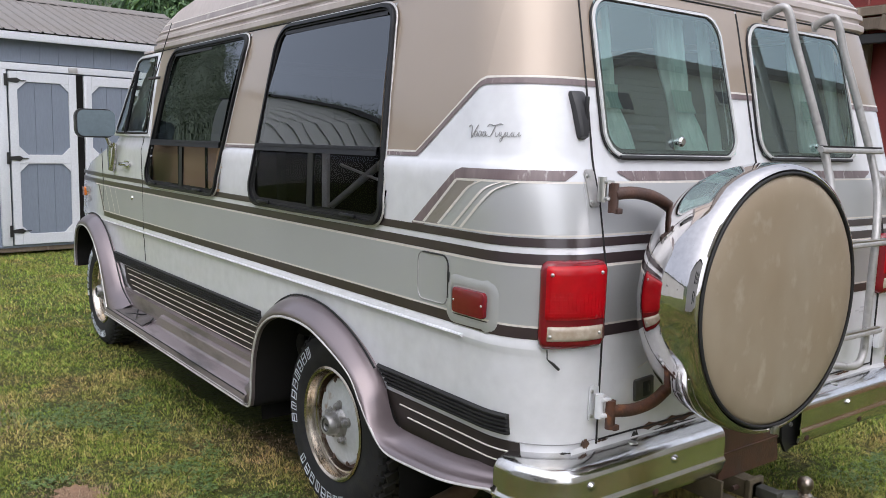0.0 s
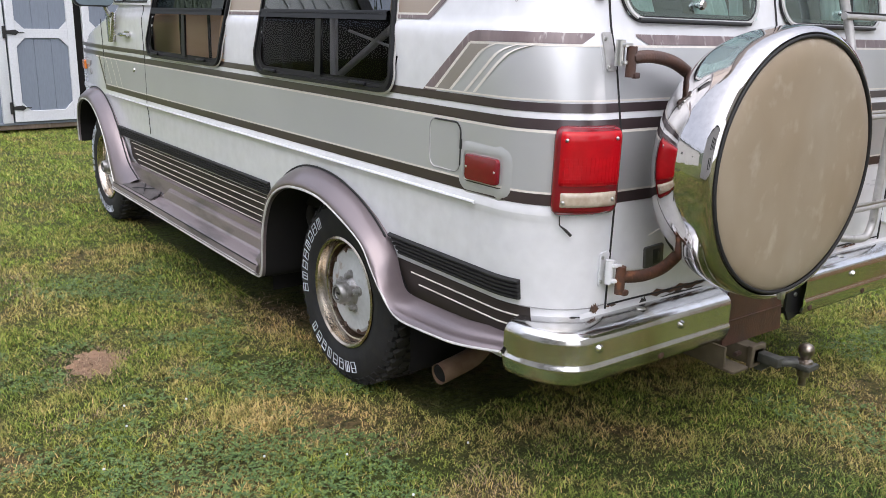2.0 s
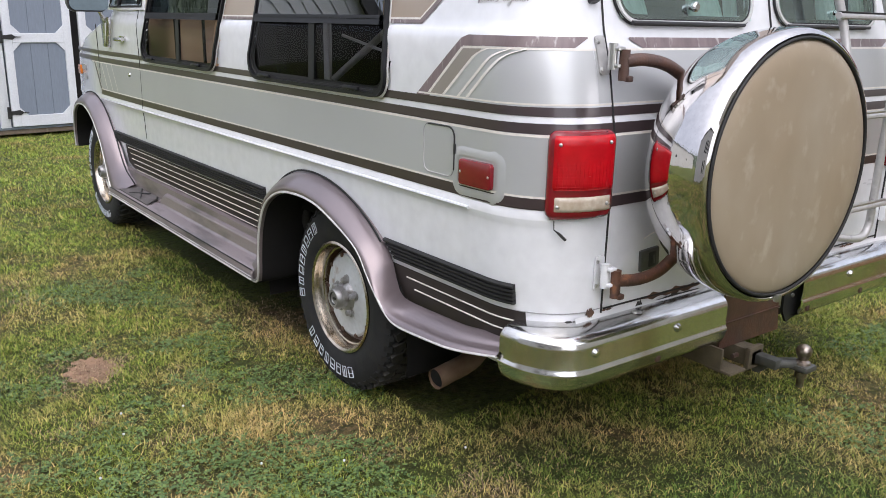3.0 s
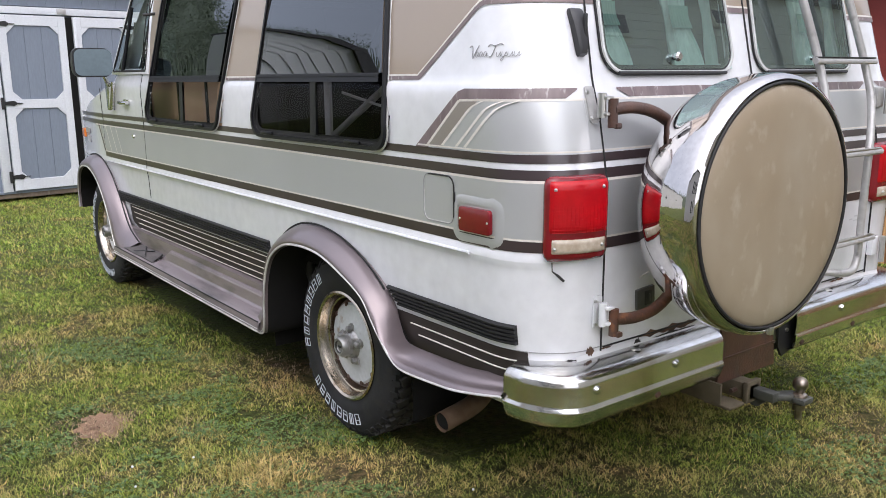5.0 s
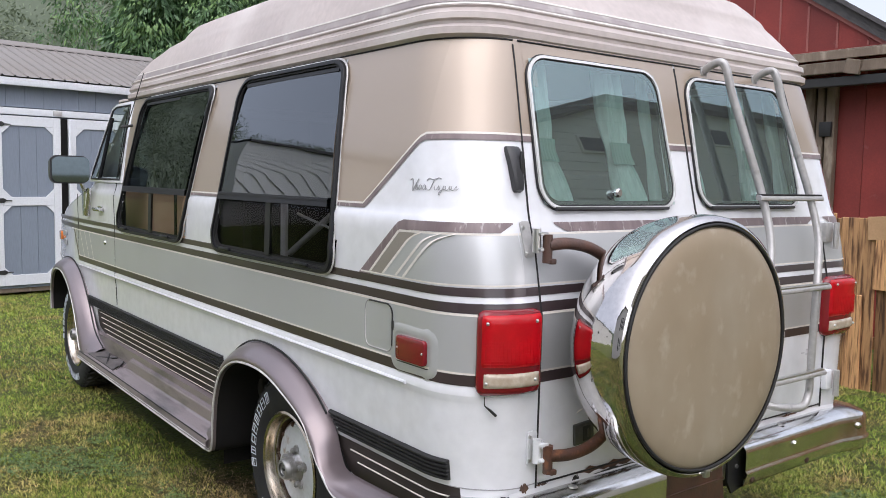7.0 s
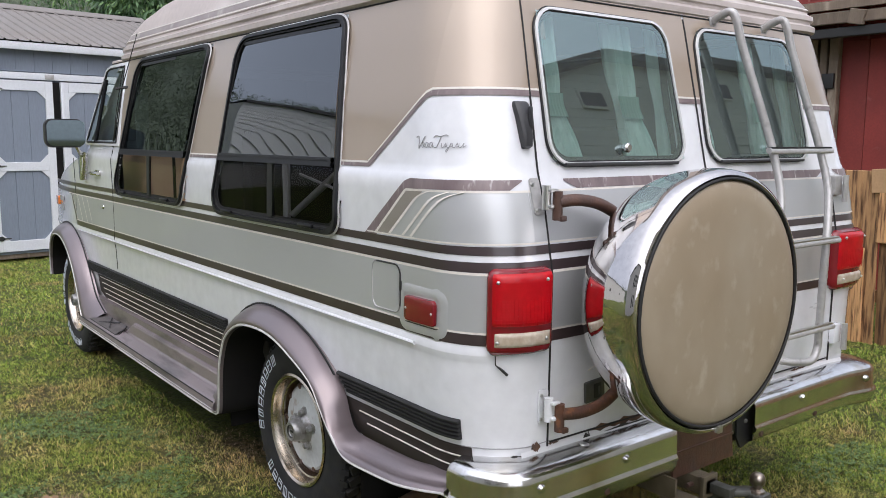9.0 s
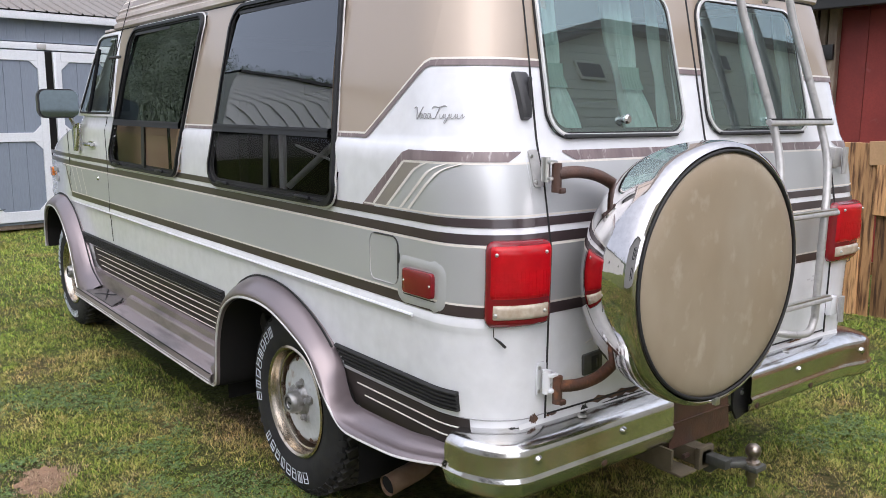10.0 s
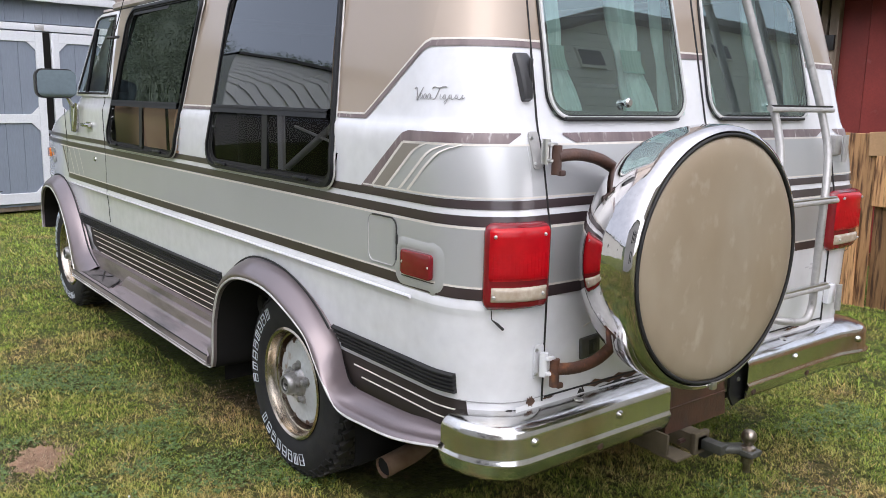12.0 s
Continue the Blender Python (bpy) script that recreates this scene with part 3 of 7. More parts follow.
    band([("y", 0.80, 1.386, 1.398), ("y", 0.63, 1.386, 1.398), ("y", 0.60, 1.386, 1.41), ("y", 0.345, 1.585, 1.602), ("y", 0.325, 1.592, 1.610), ("b", 0.0, 1.593, 1.610), ("b", 1.0, 1.593, 1.610), ("b", 2.0, 1.593, 1.610)], BROWN_FADED, "stripe", van, s, off=0.0025)
    band([("y", 0.80, 1.398, 1.404), ("y", 0.612, 1.398, 1.404), ("y", 0.345, 1.600, 1.608), ("y", 0.325, 1.609, 1.616), ("b", 0.0, 1.610, 1.616), ("b", 1.0, 1.610, 1.616), ("b", 2.0, 1.610, 1.616)], CREAM, "pinstripe", van, s, off=0.003, rows=1)
    for fb, ft, rb_, rt in ((3.16, 3.18, 3.10, 2.95), (2.125, 1.985, 1.74, 1.665)):
        for z0, z1, mat, nm, off in ((1.404, 1.893, TAN, "champagne_panel", 0.002), (1.386, 1.398, BROWN_FADED, "stripe", 0.0025), (1.398, 1.404, CREAM, "pinstripe", 0.003)):
            rows = []
            for k in range(7):
                z = z0 + (z1 - z0) * k / 6
                t = (z - 1.404) / 0.489
                a, b = fb + (ft - fb) * t, rb_ + (rt - rb_) * t
                rows.append([flank("y", a + (b - a) * i / 6, z, s, off) for i in range(7)])
            part(nm, grid(rows), mat, van)
    band([("y", 3.50, 1.881, 1.899), ("y", 0.79, 1.881, 1.899)], TAN, "champagne_panel", van, s, off=0.0025, rows=2)
    part("roof_seam", tube([flank("y", y, 1.8925, s, 0.003) for y in np.linspace(3.5, 0.5, 30)] + [flank("a", a, 1.8925, s, 0.003) for a in range(5, 91, 8)], 0.003, 6), RUBBER, van)

# bands across the rear doors
for x0, x1 in ((-0.80, 0.03), (0.04, 0.80)):
    for z0, z1, mat, nm, rows in ((1.112, 1.140, BROWN, "stripe", 2), (1.158, 1.182, BROWN, "stripe", 2), (0.909, 0.940, BROWN, "stripe", 2), (0.946, 1.104, SILVER, "silver_band", 3), (1.104, 1.111, CREAM, "pinstripe", 1), (0.940, 0.946, CREAM, "pinstripe", 1), (1.192, 1.329, SILVER, "silver_panel", 4), (1.186, 1.191, CREAM, "pinstripe", 1), (1.326, 1.332, CREAM, "pinstripe", 1)):
        band([("x", x0, z0, z1), ("x", x1, z0, z1)], mat, nm, van, rows=rows, off=0.0025 if mat in (CREAM, BROWN_FADED) else 0.002)
for x0, x1 in ((-0.655, -0.02), (0.07, 0.76)):
    band([("x", x0, 1.356, 1.361), ("x", x0 + 0.05, 1.333, 1.361), ("x", x1 - 0.03, 1.333, 1.361), ("x", x1, 1.354, 1.361)], BROWN_FADED, "stripe", van, off=0.0025)

for x0, x1 in ((-0.085, 0.03), (0.04, 0.075)):
    band([("x", x0, 1.593, 1.610), ("x", x1, 1.593, 1.610)], BROWN_FADED, "stripe", van, off=0.003)
    band([("x", x0, 1.610, 1.616), ("x", x1, 1.610, 1.616)], CREAM, "pinstripe", van, off=0.0035, rows=1)
    band([("x", x0, 1.616, 1.845), ("x", x1, 1.616, 1.845)], TAN, "champagne_panel", van, off=0.0026, rows=6)
for x0, x1 in ((-0.69, 0.03), (0.04, 0.69)):
    for c in (x0, x1 - 0.05):
        band([("x", c, 1.76, 1.842), ("x", c + 0.05, 1.76, 1.842)], TAN, "champagne_panel", van, off=0.0027, rows=3)
    band([("x", x0, 1.838, 1.899), ("x", x1, 1.838, 1.899)], TAN, "champagne_panel", van, off=0.0028, rows=3)
part("roof_seam", tube([flank("x", x, 1.8925, off=0.004) for x in np.linspace(-0.70, 0.70, 20)], 0.003, 6), RUBBER, van)

# panel gaps
def seam(stations, w=0.0028):
    pts = [flank(*st, off=0.0028) for st in stations]
    part("panel_gap", tube(pts, w, 6), RUBBER, van, smooth=0)


seam([("x", -0.75, 0.60 + 0.02 * k) for k in range(38)] + [("x", -0.75 + 0.0011 * k, 1.36 + 0.02 * k) for k in range(27)])
seam([("x", 0.785, 0.60 + 0.02 * k) for k in range(38)] + [("x", 0.785 - 0.0024 * k, 1.36 + 0.02 * k) for k in range(27)])
seam([("x", 0.035, 0.60 + 0.02 * k) for k in range(65)], 0.003)
for s in (-1, 1):
    part("panel_gap", tube([flank("y", 3.28, 0.72 + 0.03 * k, s, 0.001) for k in range(39)], 0.0025, 5), RUBBER, van, smooth=0)
    part("panel_gap", tube([flank("y", 4.10 + 0.0 * k, 0.95 + 0.03 * k, s, 0.001) for k in range(14)], 0.0025, 5), RUBBER, van, smooth=0)


# side windows: dark frame, tinted panes with a sliding lower half
def soft_quad(r0, r1, f0, f1, z0, z1, inset, rad, n=8):
    """Rounded outline of a leaning four-sided window, set in by inset."""
    lean_r, lean_f = (r1 - r0) / (z1 - z0), (f1 - f0) / (z1 - z0)
    a, b = z0 + inset, z1 - inset
    c = [(f0 + lean_f * (b - z0) - inset, b), (r0 + lean_r * (b - z0) + inset, b), (r0 + lean_r * (a - z0) + inset, a), (f0 + lean_f * (a - z0) - inset, a)]
    out = []
    for k in range(4):
        p, q, w = Vector(c[k - 1]), Vector(c[k]), Vector(c[(k + 1) % 4])
        d1, d2 = (p - q).normalized() * rad, (w - q).normalized() * rad
        for i in range(n + 1):
            t = i / n
            v = q + d1 * (1 - t) ** 2 + d2 * t ** 2
            out.append((v.x, v.y))
    return out


def side_window(r0, r1, f0, f1, z0, z1, mull, s):
    win = new("side_window")
    win.parent = van
    tagged(win, "dark tinted window in a black frame with sliding lower panes")
    quad = (r0, r1, f0, f1, z0, z1)

    def to3(y, z, d):
        return flank("y", y, z, s, 0.0075) + Vector((s * d, 0, 0))

    def edge(z, k):
        t = (z - z0) / (z1 - z0)
        return r0 + (r1 - r0) * t if k == 0 else f0 + (f1 - f0) * t
    part("rim_trim", ringplate(soft_quad(*quad, -0.0055, 0.100), soft_quad(*quad, 0.002, 0.095), 0.004, to3), LIPLINE, win, "pale outline round the window")
    part("window_frame", ringplate(soft_quad(*quad, 0.0, 0.096), soft_quad(*quad, 0.0145, 0.082), 0.016, to3), FRAME, win, "black aluminium frame")
    part("inner_lip", ringplate(soft_quad(*quad, 0.014, 0.082), soft_quad(*quad, 0.0235, 0.074), 0.008, to3), RUBBER, win)
    part("inner_gasket", ringplate(soft_quad(*quad, 0.012, 0.085), soft_quad(*quad, 0.036, 0.064), 0.001, lambda y, z, d: to3(y, z, d - 0.002)), RUBBER, win)
    split = 1.394

    def bar(y0, y1, v0, v1, d1=0.013):
        rows = [[to3(y0 + (y1 - y0) * k / 6, v, d) for k in range(7)] for v, d in ((v0, 0.0), (v0, d1), (v1, d1), (v1, 0.0))]
        return grid(rows, closed_v=True)
    part("crossbar", bar(edge(split, 0) + 0.03, edge(split, 1) - 0.03, split - 0.017, split + 0.015), FRAME, win)
    part("crossbar_lip", bar(edge(split, 0) + 0.03, edge(split, 1) - 0.03, split + 0.004, split + 0.010, 0.017), FRAME, win)
    part("mullion", bar(mull - 0.022, mull + 0.022, z0 + 0.03, split - 0.018, 0.009), FRAME, win)
    part("top_rail", bar(edge(z1, 0) + 0.05, edge(z1, 1) - 0.05, z1 - 0.043, z1 - 0.030, 0.007), FRAME, win)

    def pane(v0, v1, d, ya=None, yb=None, mat=TINT):
        rows = []
        for j in range(11):
            z = v0 + (v1 - v0) * j / 10
            a, b = ya if ya is not None else edge(z, 0) + 0.03, yb if yb is not None else edge(z, 1) - 0.03
            toe = 0.020 if r0 > 2 else 0.0
            rows.append([to3(a + (b - a) * i / 16, z, d - toe * (a - (a + b) / 2 + (b - a) * i / 16) + 0.006 * (0.6 - (i / 8 - 1) ** 2) * (v1 - v0)) for i in range(17)])
        ob = part("pane", grid(rows), mat, win, smooth=90)
        ob.visible_shadow = False
    pane(split, z1 - 0.03, 0.004)
    pane(z0 + 0.03, split, 0.001, yb=mull, mat=TINT_LOW)
    pane(z0 + 0.03, split, -0.004, ya=mull, mat=TINT_LOW)
    for y in (r0 + 0.2 * (f0 - r0), r0 + 0.84 * (f0 - r0)):
        part("catch", boxed(to3(y, z0 + 0.022, 0.018), (0.012, 0.10, 0.014), 0.004), FRAME, win)


for s in (-1, 1):
    for w in WIN.values():
        side_window(*w, s)

# front door windows
for s in (-1, 1):
    dw = new("door_window")
    dw.parent = van
    zt, zb = 1.865, 1.442
    corner = [(3.205, zb), (3.80, zb), (3.785, zb + 0.03), (3.555, zt - 0.015), (3.50, zt), (3.225, zt)]
    big = [(3.165, zb - 0.02), (3.85, zb - 0.02), (3.83, zb + 0.03), (3.595, zt + 0.0), (3.52, zt + 0.02), (3.19, zt + 0.02)]
    t3 = lambda u, v, d, s=s: flank("y", u, v, s, 0.003) + Vector((s * d, 0, 0))
    part("window_frame", ringplate(big, corner, 0.006, t3), WHITE, dw, "white painted door frame")
    part("seal", tube([t3(u, v, 0.005) for u, v in corner + corner[:1]], 0.006, 6), RUBBER, dw, "black window seal")
    part("vent_bar", tube([t3(3.62, zb, 0.004), t3(3.54, zt - 0.06, 0.004)], 0.012, 6), FRAME, dw)
    bm = bmesh.new()
    bm.faces.new([bm.verts.new(t3(u, v, 0.001)) for u, v in corner])
    ob = part("pane", bm, DOORGLASS, dw, smooth=0)
    ob.visible_shadow = False
    cur = grid([[(s * (0.80 + 0.012 * math.sin(i * 1.3)), 3.22 + 0.010 * i, z) for i in range(22)] for z in (1.40, 1.6, 1.85)])
    part("cab_curtain", cur, CURTAIN, van, "teal cab curtain", smooth=90)

# windscreen
bm = grid([[(x, NOSE(z) - 0.02 - 0.06 * (x / 0.8) ** 2, z) for x in np.linspace(-0.8, 0.8, 17)] for z in (1.45, 1.65, 1.86)])
ob = part("windscreen", bm, CLEARGLASS, van, "windscreen glass")
ob.visible_shadow = False

# rear door windows
for x0, x1 in REARWIN:
    rw = new("rear_window")
    rw.parent = van
    tagged(rw, "green-tinted rear door window in a chrome-edged black seal")
    cx, w, cz, h = (x0 + x1) / 2, x1 - x0, 1.626, 0.452

    def to3r(u, v, d, cx=cx, cz=cz):
        p = flank("x", 0.3, cz + v, off=0.003)
        x = cx + u * (1 - 0.05 * v / h)
        return Vector((x, p.y - d, p.z + 0.2 * d))
    part("seal", ringplate(rounded(w + 0.016, h + 0.016, 0.083, 8), rounded(w - 0.018, h - 0.018, 0.068, 8), 0.007, to3r), RUBBER, rw, "black rubber seal")
    part("bright_trim", ringplate(rounded(w + 0.009, h + 0.009, 0.080, 8), rounded(w - 0.010, h - 0.010, 0.071, 8), 0.012, to3r), BRIGHT, rw, "chrome trim")
    part("inner_gasket", ringplate(rounded(w - 0.004, h - 0.004, 0.074, 8), rounded(w - 0.044, h - 0.044, 0.056, 8), 0.003, to3r), RUBBER, rw)
    n = 14
    rows = [[to3r((i / n - 0.5) * (w - 0.02), (j / n - 0.5) * (h - 0.02), 0.006 + 0.0012 * (1 - (2 * i / n - 1) ** 2)) for i in range(n + 1)] for j in range(n + 1)]
    ob = part("pane", grid(rows), CLEARGLASS, rw, smooth=90)
    ob.visible_shadow = False
    latch = lathe([(0.0, -0.022), (0.010, -0.022), (0.015, -0.017), (0.015, -0.010), (0.011, -0.004), (0.009, 0.005)], 20, "y", tuple(to3r(0.005 if cx < 0 else 0.035, -h / 2 + 0.046, 0.01)))
    part("latch_knob", latch, CHROME_RING, rw, "chrome latch knob")
    part("lower_strip", tube([to3r(-w / 2 + 0.05, -h / 2 - 0.002, 0.012), to3r(w / 2 - 0.05, -h / 2 - 0.002, 0.008)], 0.006, 6), PLASTIC, rw)

SHEDWHITE_IN = material("grey_webbing", (0.34, 0.34, 0.34), 0.8)
# interior: floor, ceiling, seats, curtains; added panel blocks light through the right windows
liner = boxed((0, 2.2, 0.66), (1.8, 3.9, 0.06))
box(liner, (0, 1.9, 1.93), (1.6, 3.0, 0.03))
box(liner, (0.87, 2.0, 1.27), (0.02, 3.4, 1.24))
part("interior_liner", liner, DARK, van, "dark interior trim and added panel closing the right windows")
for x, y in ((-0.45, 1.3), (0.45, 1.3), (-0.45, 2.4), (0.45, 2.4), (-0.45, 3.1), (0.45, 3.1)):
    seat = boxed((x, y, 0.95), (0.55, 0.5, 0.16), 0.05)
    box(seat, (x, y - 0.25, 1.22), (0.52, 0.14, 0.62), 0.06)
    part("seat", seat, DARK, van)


wood = boxed((-0.86, 2.95, 1.27), (0.03, 1.10, 0.26), 0.01)
part("cabinet", wood, WOODIN, van, "tan wooden interior cabinet")
for y in (2.62, 3.02):
    part("cabinet_edge", boxed((-0.88, y, 1.27), (0.012, 0.018, 0.24), 0.003), DARK, van)
part("seat_belt", tube([(-0.915, 1.27, 1.18), (-0.915, 0.88, 1.375)], 0.013, 6, flat=0.3), SHEDWHITE_IN, van, "pale seat belt")
part("seat_belt", tube([(-0.915, 1.20, 1.34), (-0.915, 0.90, 1.29)], 0.005, 6), SHEDWHITE_IN, van)
part("blind", boxed((-0.91, 1.32, 1.29), (0.015, 0.045, 0.26), 0.006), SHEDWHITE_IN, van, "folded grey blind")


def curtain(x0, x1, tie, flare_to=0.0, pleats=6.5):
    """Hanging pleats gathered by a sewn band, spreading again below it."""
    def at(t, z, d=0.0):
        g = 1 - 0.30 * math.exp(-((z - tie) / 0.07) ** 2)
        low = max(0.0, tie - z)
        x = (x0 + x1) / 2 + (t - 0.5) * (x1 - x0) * (g + 1.0 * low) + flare_to * low
        y = REAR(z) + 0.050 - d + g * (0.015 * math.sin(t * 2 * math.pi * pleats + 0.6 * math.sin(z * 9)) + 0.006 * math.sin(t * 31 + z * 4))
        return (x, y, z)
    c = part("curtain", grid([[at(i / 60, 1.39 + 0.47 * j / 18) for i in range(61)] for j in range(19)]), CURTAIN, van, "pleated teal curtain with tie-back", smooth=90)
    if x1 - x0 > 0.08:
        rows = [[(p[0], p[1] * 0.35 + (REAR(z) + 0.03) * 0.65, p[2]) for p in (at(i / 24, z, 0.012) for i in range(25))] for z in np.linspace(tie - 0.035, tie + 0.035, 5)]
        part("tie_back", grid(rows), TIEBACK, c, "plain green band", smooth=90)


for x0, x1, fl in ((-0.665, -0.555, 0.25), (-0.330, -0.205, 0.28), (-0.112, -0.080, 0.0), (0.115, 0.155, 0.1), (0.42, 0.50, 0.1), (0.66, 0.715, 0.0)):
    curtain(x0, x1, 1.575, fl, 6.5 if x1 - x0 > 0.1 else 2.5)


# ---- wheels ----
def wheel(y, s):
    """Steel wheel with an outlined-letter all-terrain tyre."""
    xo = 0.982
    w = new("wheel")
    w.parent = van
    tagged(w, "steel wheel with all-terrain tyre and raised outline letters")
    at = (0, y, HUB_Z)

    def turned(name, prof, mat, label="", n=64, parent=None):
        return part(name, lathe([(r, s * x) for r, x in prof], n, "x", at), mat, parent or w, label)
    R = TYRE_R
    tyre = turned("tyre", [(0.205, xo - 0.03), (0.215, xo - 0.012), (0.24, xo - 0.002), (0.27, xo + 0.002), (0.30, xo - 0.001), (0.325, xo - 0.006), (0.345, xo - 0.016), (R - 0.020, xo - 0.034), (R - 0.019, xo - 0.21), (0.33, xo - 0.235), (0.21, xo - 0.22)], TYRE, "black tyre")
    lugs = bmesh.new()
    for k in range(46):
        a = 2 * math.pi * k / 46
        for off, xx, wd, ang in ((0, xo - 0.054, 0.044, 22), (0.5, xo - 0.098, 0.046, -25), (0, xo - 0.146, 0.046, 25), (0.5, xo - 0.197, 0.05, -22)):
            b = a + off * 2 * math.pi / 46
            m = Matrix.Translation((s * xx, y + math.cos(b) * (R - 0.013), HUB_Z + math.sin(b) * (R - 0.013))) @ Matrix.Rotation(b - math.pi / 2, 4, "X") @ Matrix.Rotation(radians(ang), 4, "Z")
            r = bmesh.ops.create_cube(lugs, size=1, matrix=m @ Matrix.Diagonal((wd, 0.033, 0.018, 1)))
    tagged(part("tread", lugs, TREAD, tyre, smooth=0), kind="stuff")
    shoulder = bmesh.new()
    for k in range(46):
        b = 2 * math.pi * (k + 0.25) / 46
        m = Matrix.Translation((s * (xo - 0.018), y + math.cos(b) * 0.3425, HUB_Z + math.sin(b) * 0.3425)) @ Matrix.Rotation(b - math.pi / 2, 4, "X") @ Matrix.Rotation(s * radians(50), 4, "Y")
        bmesh.ops.create_cube(shoulder, size=1, matrix=m @ Matrix.Diagonal((0.03, 0.022, 0.008, 1)))
    tagged(part("shoulder_tread", shoulder, TYRE, tyre, smooth=0), kind="stuff")
    # raised outline letters, as plain outlined blocks
    for a0, count in ((-0.19 if s < 0 else 2.2, 8), (-1.91 if s < 0 else 5.2, 8)):
        for k in range(count):
            b = a0 + k * 0.163
            bm = bmesh.new()
            wv, hv, t = (0.030, 0.026, 0.029)[k % 3], 0.040, 0.0026
            bars = [(-wv / 2, 0, t, hv), (wv / 2, 0, t, hv), (0, hv / 2, wv + t, t), (0, -hv / 2, wv + t, t)]
            bars.append(((0, 0.004, wv, t), (0.001, 0, t, hv), (0, -0.006, wv, t))[k % 3])
            for u, v, du, dv in bars:
                rr = 0.288 + v
                m = Matrix.Translation((s * (xo + 0.0015), y + math.cos(b) * rr - math.sin(b) * u, HUB_Z + math.sin(b) * rr + math.cos(b) * u)) @ Matrix.Rotation(b - math.pi / 2, 4, "X")
                bmesh.ops.create_cube(bm, size=1, matrix=m @ Matrix.Diagonal((0.003, du, dv, 1)))
            part("raised_block", bm, BLUELET, tyre, smooth=0)
    turned("rim", [(0.214, xo - 0.014), (0.216, xo - 0.006), (0.208, xo - 0.002), (0.200, xo - 0.008), (0.197, xo - 0.02), (0.191, xo - 0.034), (0.1895, xo - 0.044), (0.184, xo - 0.0465), (0.182, xo - 0.060), (0.1775, xo - 0.074), (0.166, xo - 0.076)], RIM, "dull polished steel rim")
    disc = turned("disc", [(0.176, xo - 0.073), (0.168, xo - 0.060), (0.153, xo - 0.050), (0.12, xo - 0.052), (0.085, xo - 0.042), (0.06, xo - 0.038), (0.03, xo - 0.038), (0.001, xo - 0.038)], RIM_WHITE, "grey-white painted wheel centre")
    turned("rust_ring", [(0.1785, xo - 0.0735), (0.1745, xo - 0.0675), (0.1700, xo - 0.0600), (0.1650, xo - 0.0565), (0.1630, xo - 0.0552)], RUST, n=48, parent=disc)
    for k in range(10):
        b = 2 * math.pi * k / 10
        bm = lathe([(0.0, s * (xo - 0.048)), (0.009, s * (xo - 0.048)), (0.010, s * (xo - 0.054))], 10, "x", (0, y + 0.157 * math.cos(b), HUB_Z + 0.157 * math.sin(b)))
        part("vent_hole", bm, RUST, disc)
    for k in range(5):
        b = 2 * math.pi * (k + 0.3) / 5
        bm = lathe([(0.0, s * (xo - 0.016)), (0.007, s * (xo - 0.016)), (0.0115, s * (xo - 0.019)), (0.012, s * (xo - 0.033)), (0.019, s * (xo - 0.035)), (0.022, s * (xo - 0.046))], 10, "x", (0, y + 0.066 * math.cos(b), HUB_Z + 0.066 * math.sin(b)))
        part("lug_nut", bm, HUBGREY, w, smooth=30)
    cap = turned("hub_cap", [(0.0, xo + 0.012), (0.020, xo + 0.012), (0.024, xo + 0.018), (0.034, xo + 0.020), (0.039, xo + 0.014), (0.043, xo - 0.004), (0.0405, xo - 0.006), (0.044, xo - 0.020), (0.053, xo - 0.027), (0.059, xo - 0.033), (0.068, xo - 0.046)], HUBGREY, "grey painted hub")
    turned("cap_ring", [(0.021, xo + 0.0145), (0.0235, xo + 0.0185), (0.0255, xo + 0.0192)], HINGE, n=24, parent=cap)
    part("cap_mark", boxed((s * (xo + 0.013), y, HUB_Z), (0.004, 0.022, 0.008), 0.001), HINGE, cap)


for y in (HUB_Y, HUB_Y + BASE):
    for s in (-1, 1):
        wheel(y, s)
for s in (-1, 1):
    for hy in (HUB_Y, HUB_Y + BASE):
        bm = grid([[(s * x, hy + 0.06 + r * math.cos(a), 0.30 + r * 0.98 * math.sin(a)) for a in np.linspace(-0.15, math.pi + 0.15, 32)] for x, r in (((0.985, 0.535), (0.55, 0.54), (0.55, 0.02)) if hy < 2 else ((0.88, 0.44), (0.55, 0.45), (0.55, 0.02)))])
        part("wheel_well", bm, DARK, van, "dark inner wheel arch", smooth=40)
under = boxed((0, 2.6, 0.44), (1.5, 4.6, 0.10), 0.03)
for y in (HUB_Y, HUB_Y + BASE):
    tube([(-0.8, y, HUB_Z), (0.8, y, HUB_Z)], 0.045, 10, under)
    box(under, (0, y, HUB_Z), (0.26, 0.26, 0.24), 0.06)
# front flange of the rear wheel arch, modelled as a curved tube
for s in (-1, 1):
    part("hose", tube(spline([(s * 0.80, 1.40, 0.80), (s * 0.86, 1.56, 0.74), (s * 0.87, 1.605, 0.60), (s * 0.84, 1.56, 0.46), (s * 0.78, 1.45, 0.38)], 6), 0.022, 10), TREAD, van, "grey curved flange inside the wheel arch", smooth=60)
part("chassis", under, DARK, van, "dark underbody and axles")


# ---- wheel-arch flares, running boards and rear skirts ----
def catmull(ctrl, n=7):
    return [(p.x, p.y) for p in spline([(a, b, 0) for a, b in ctrl], n)]


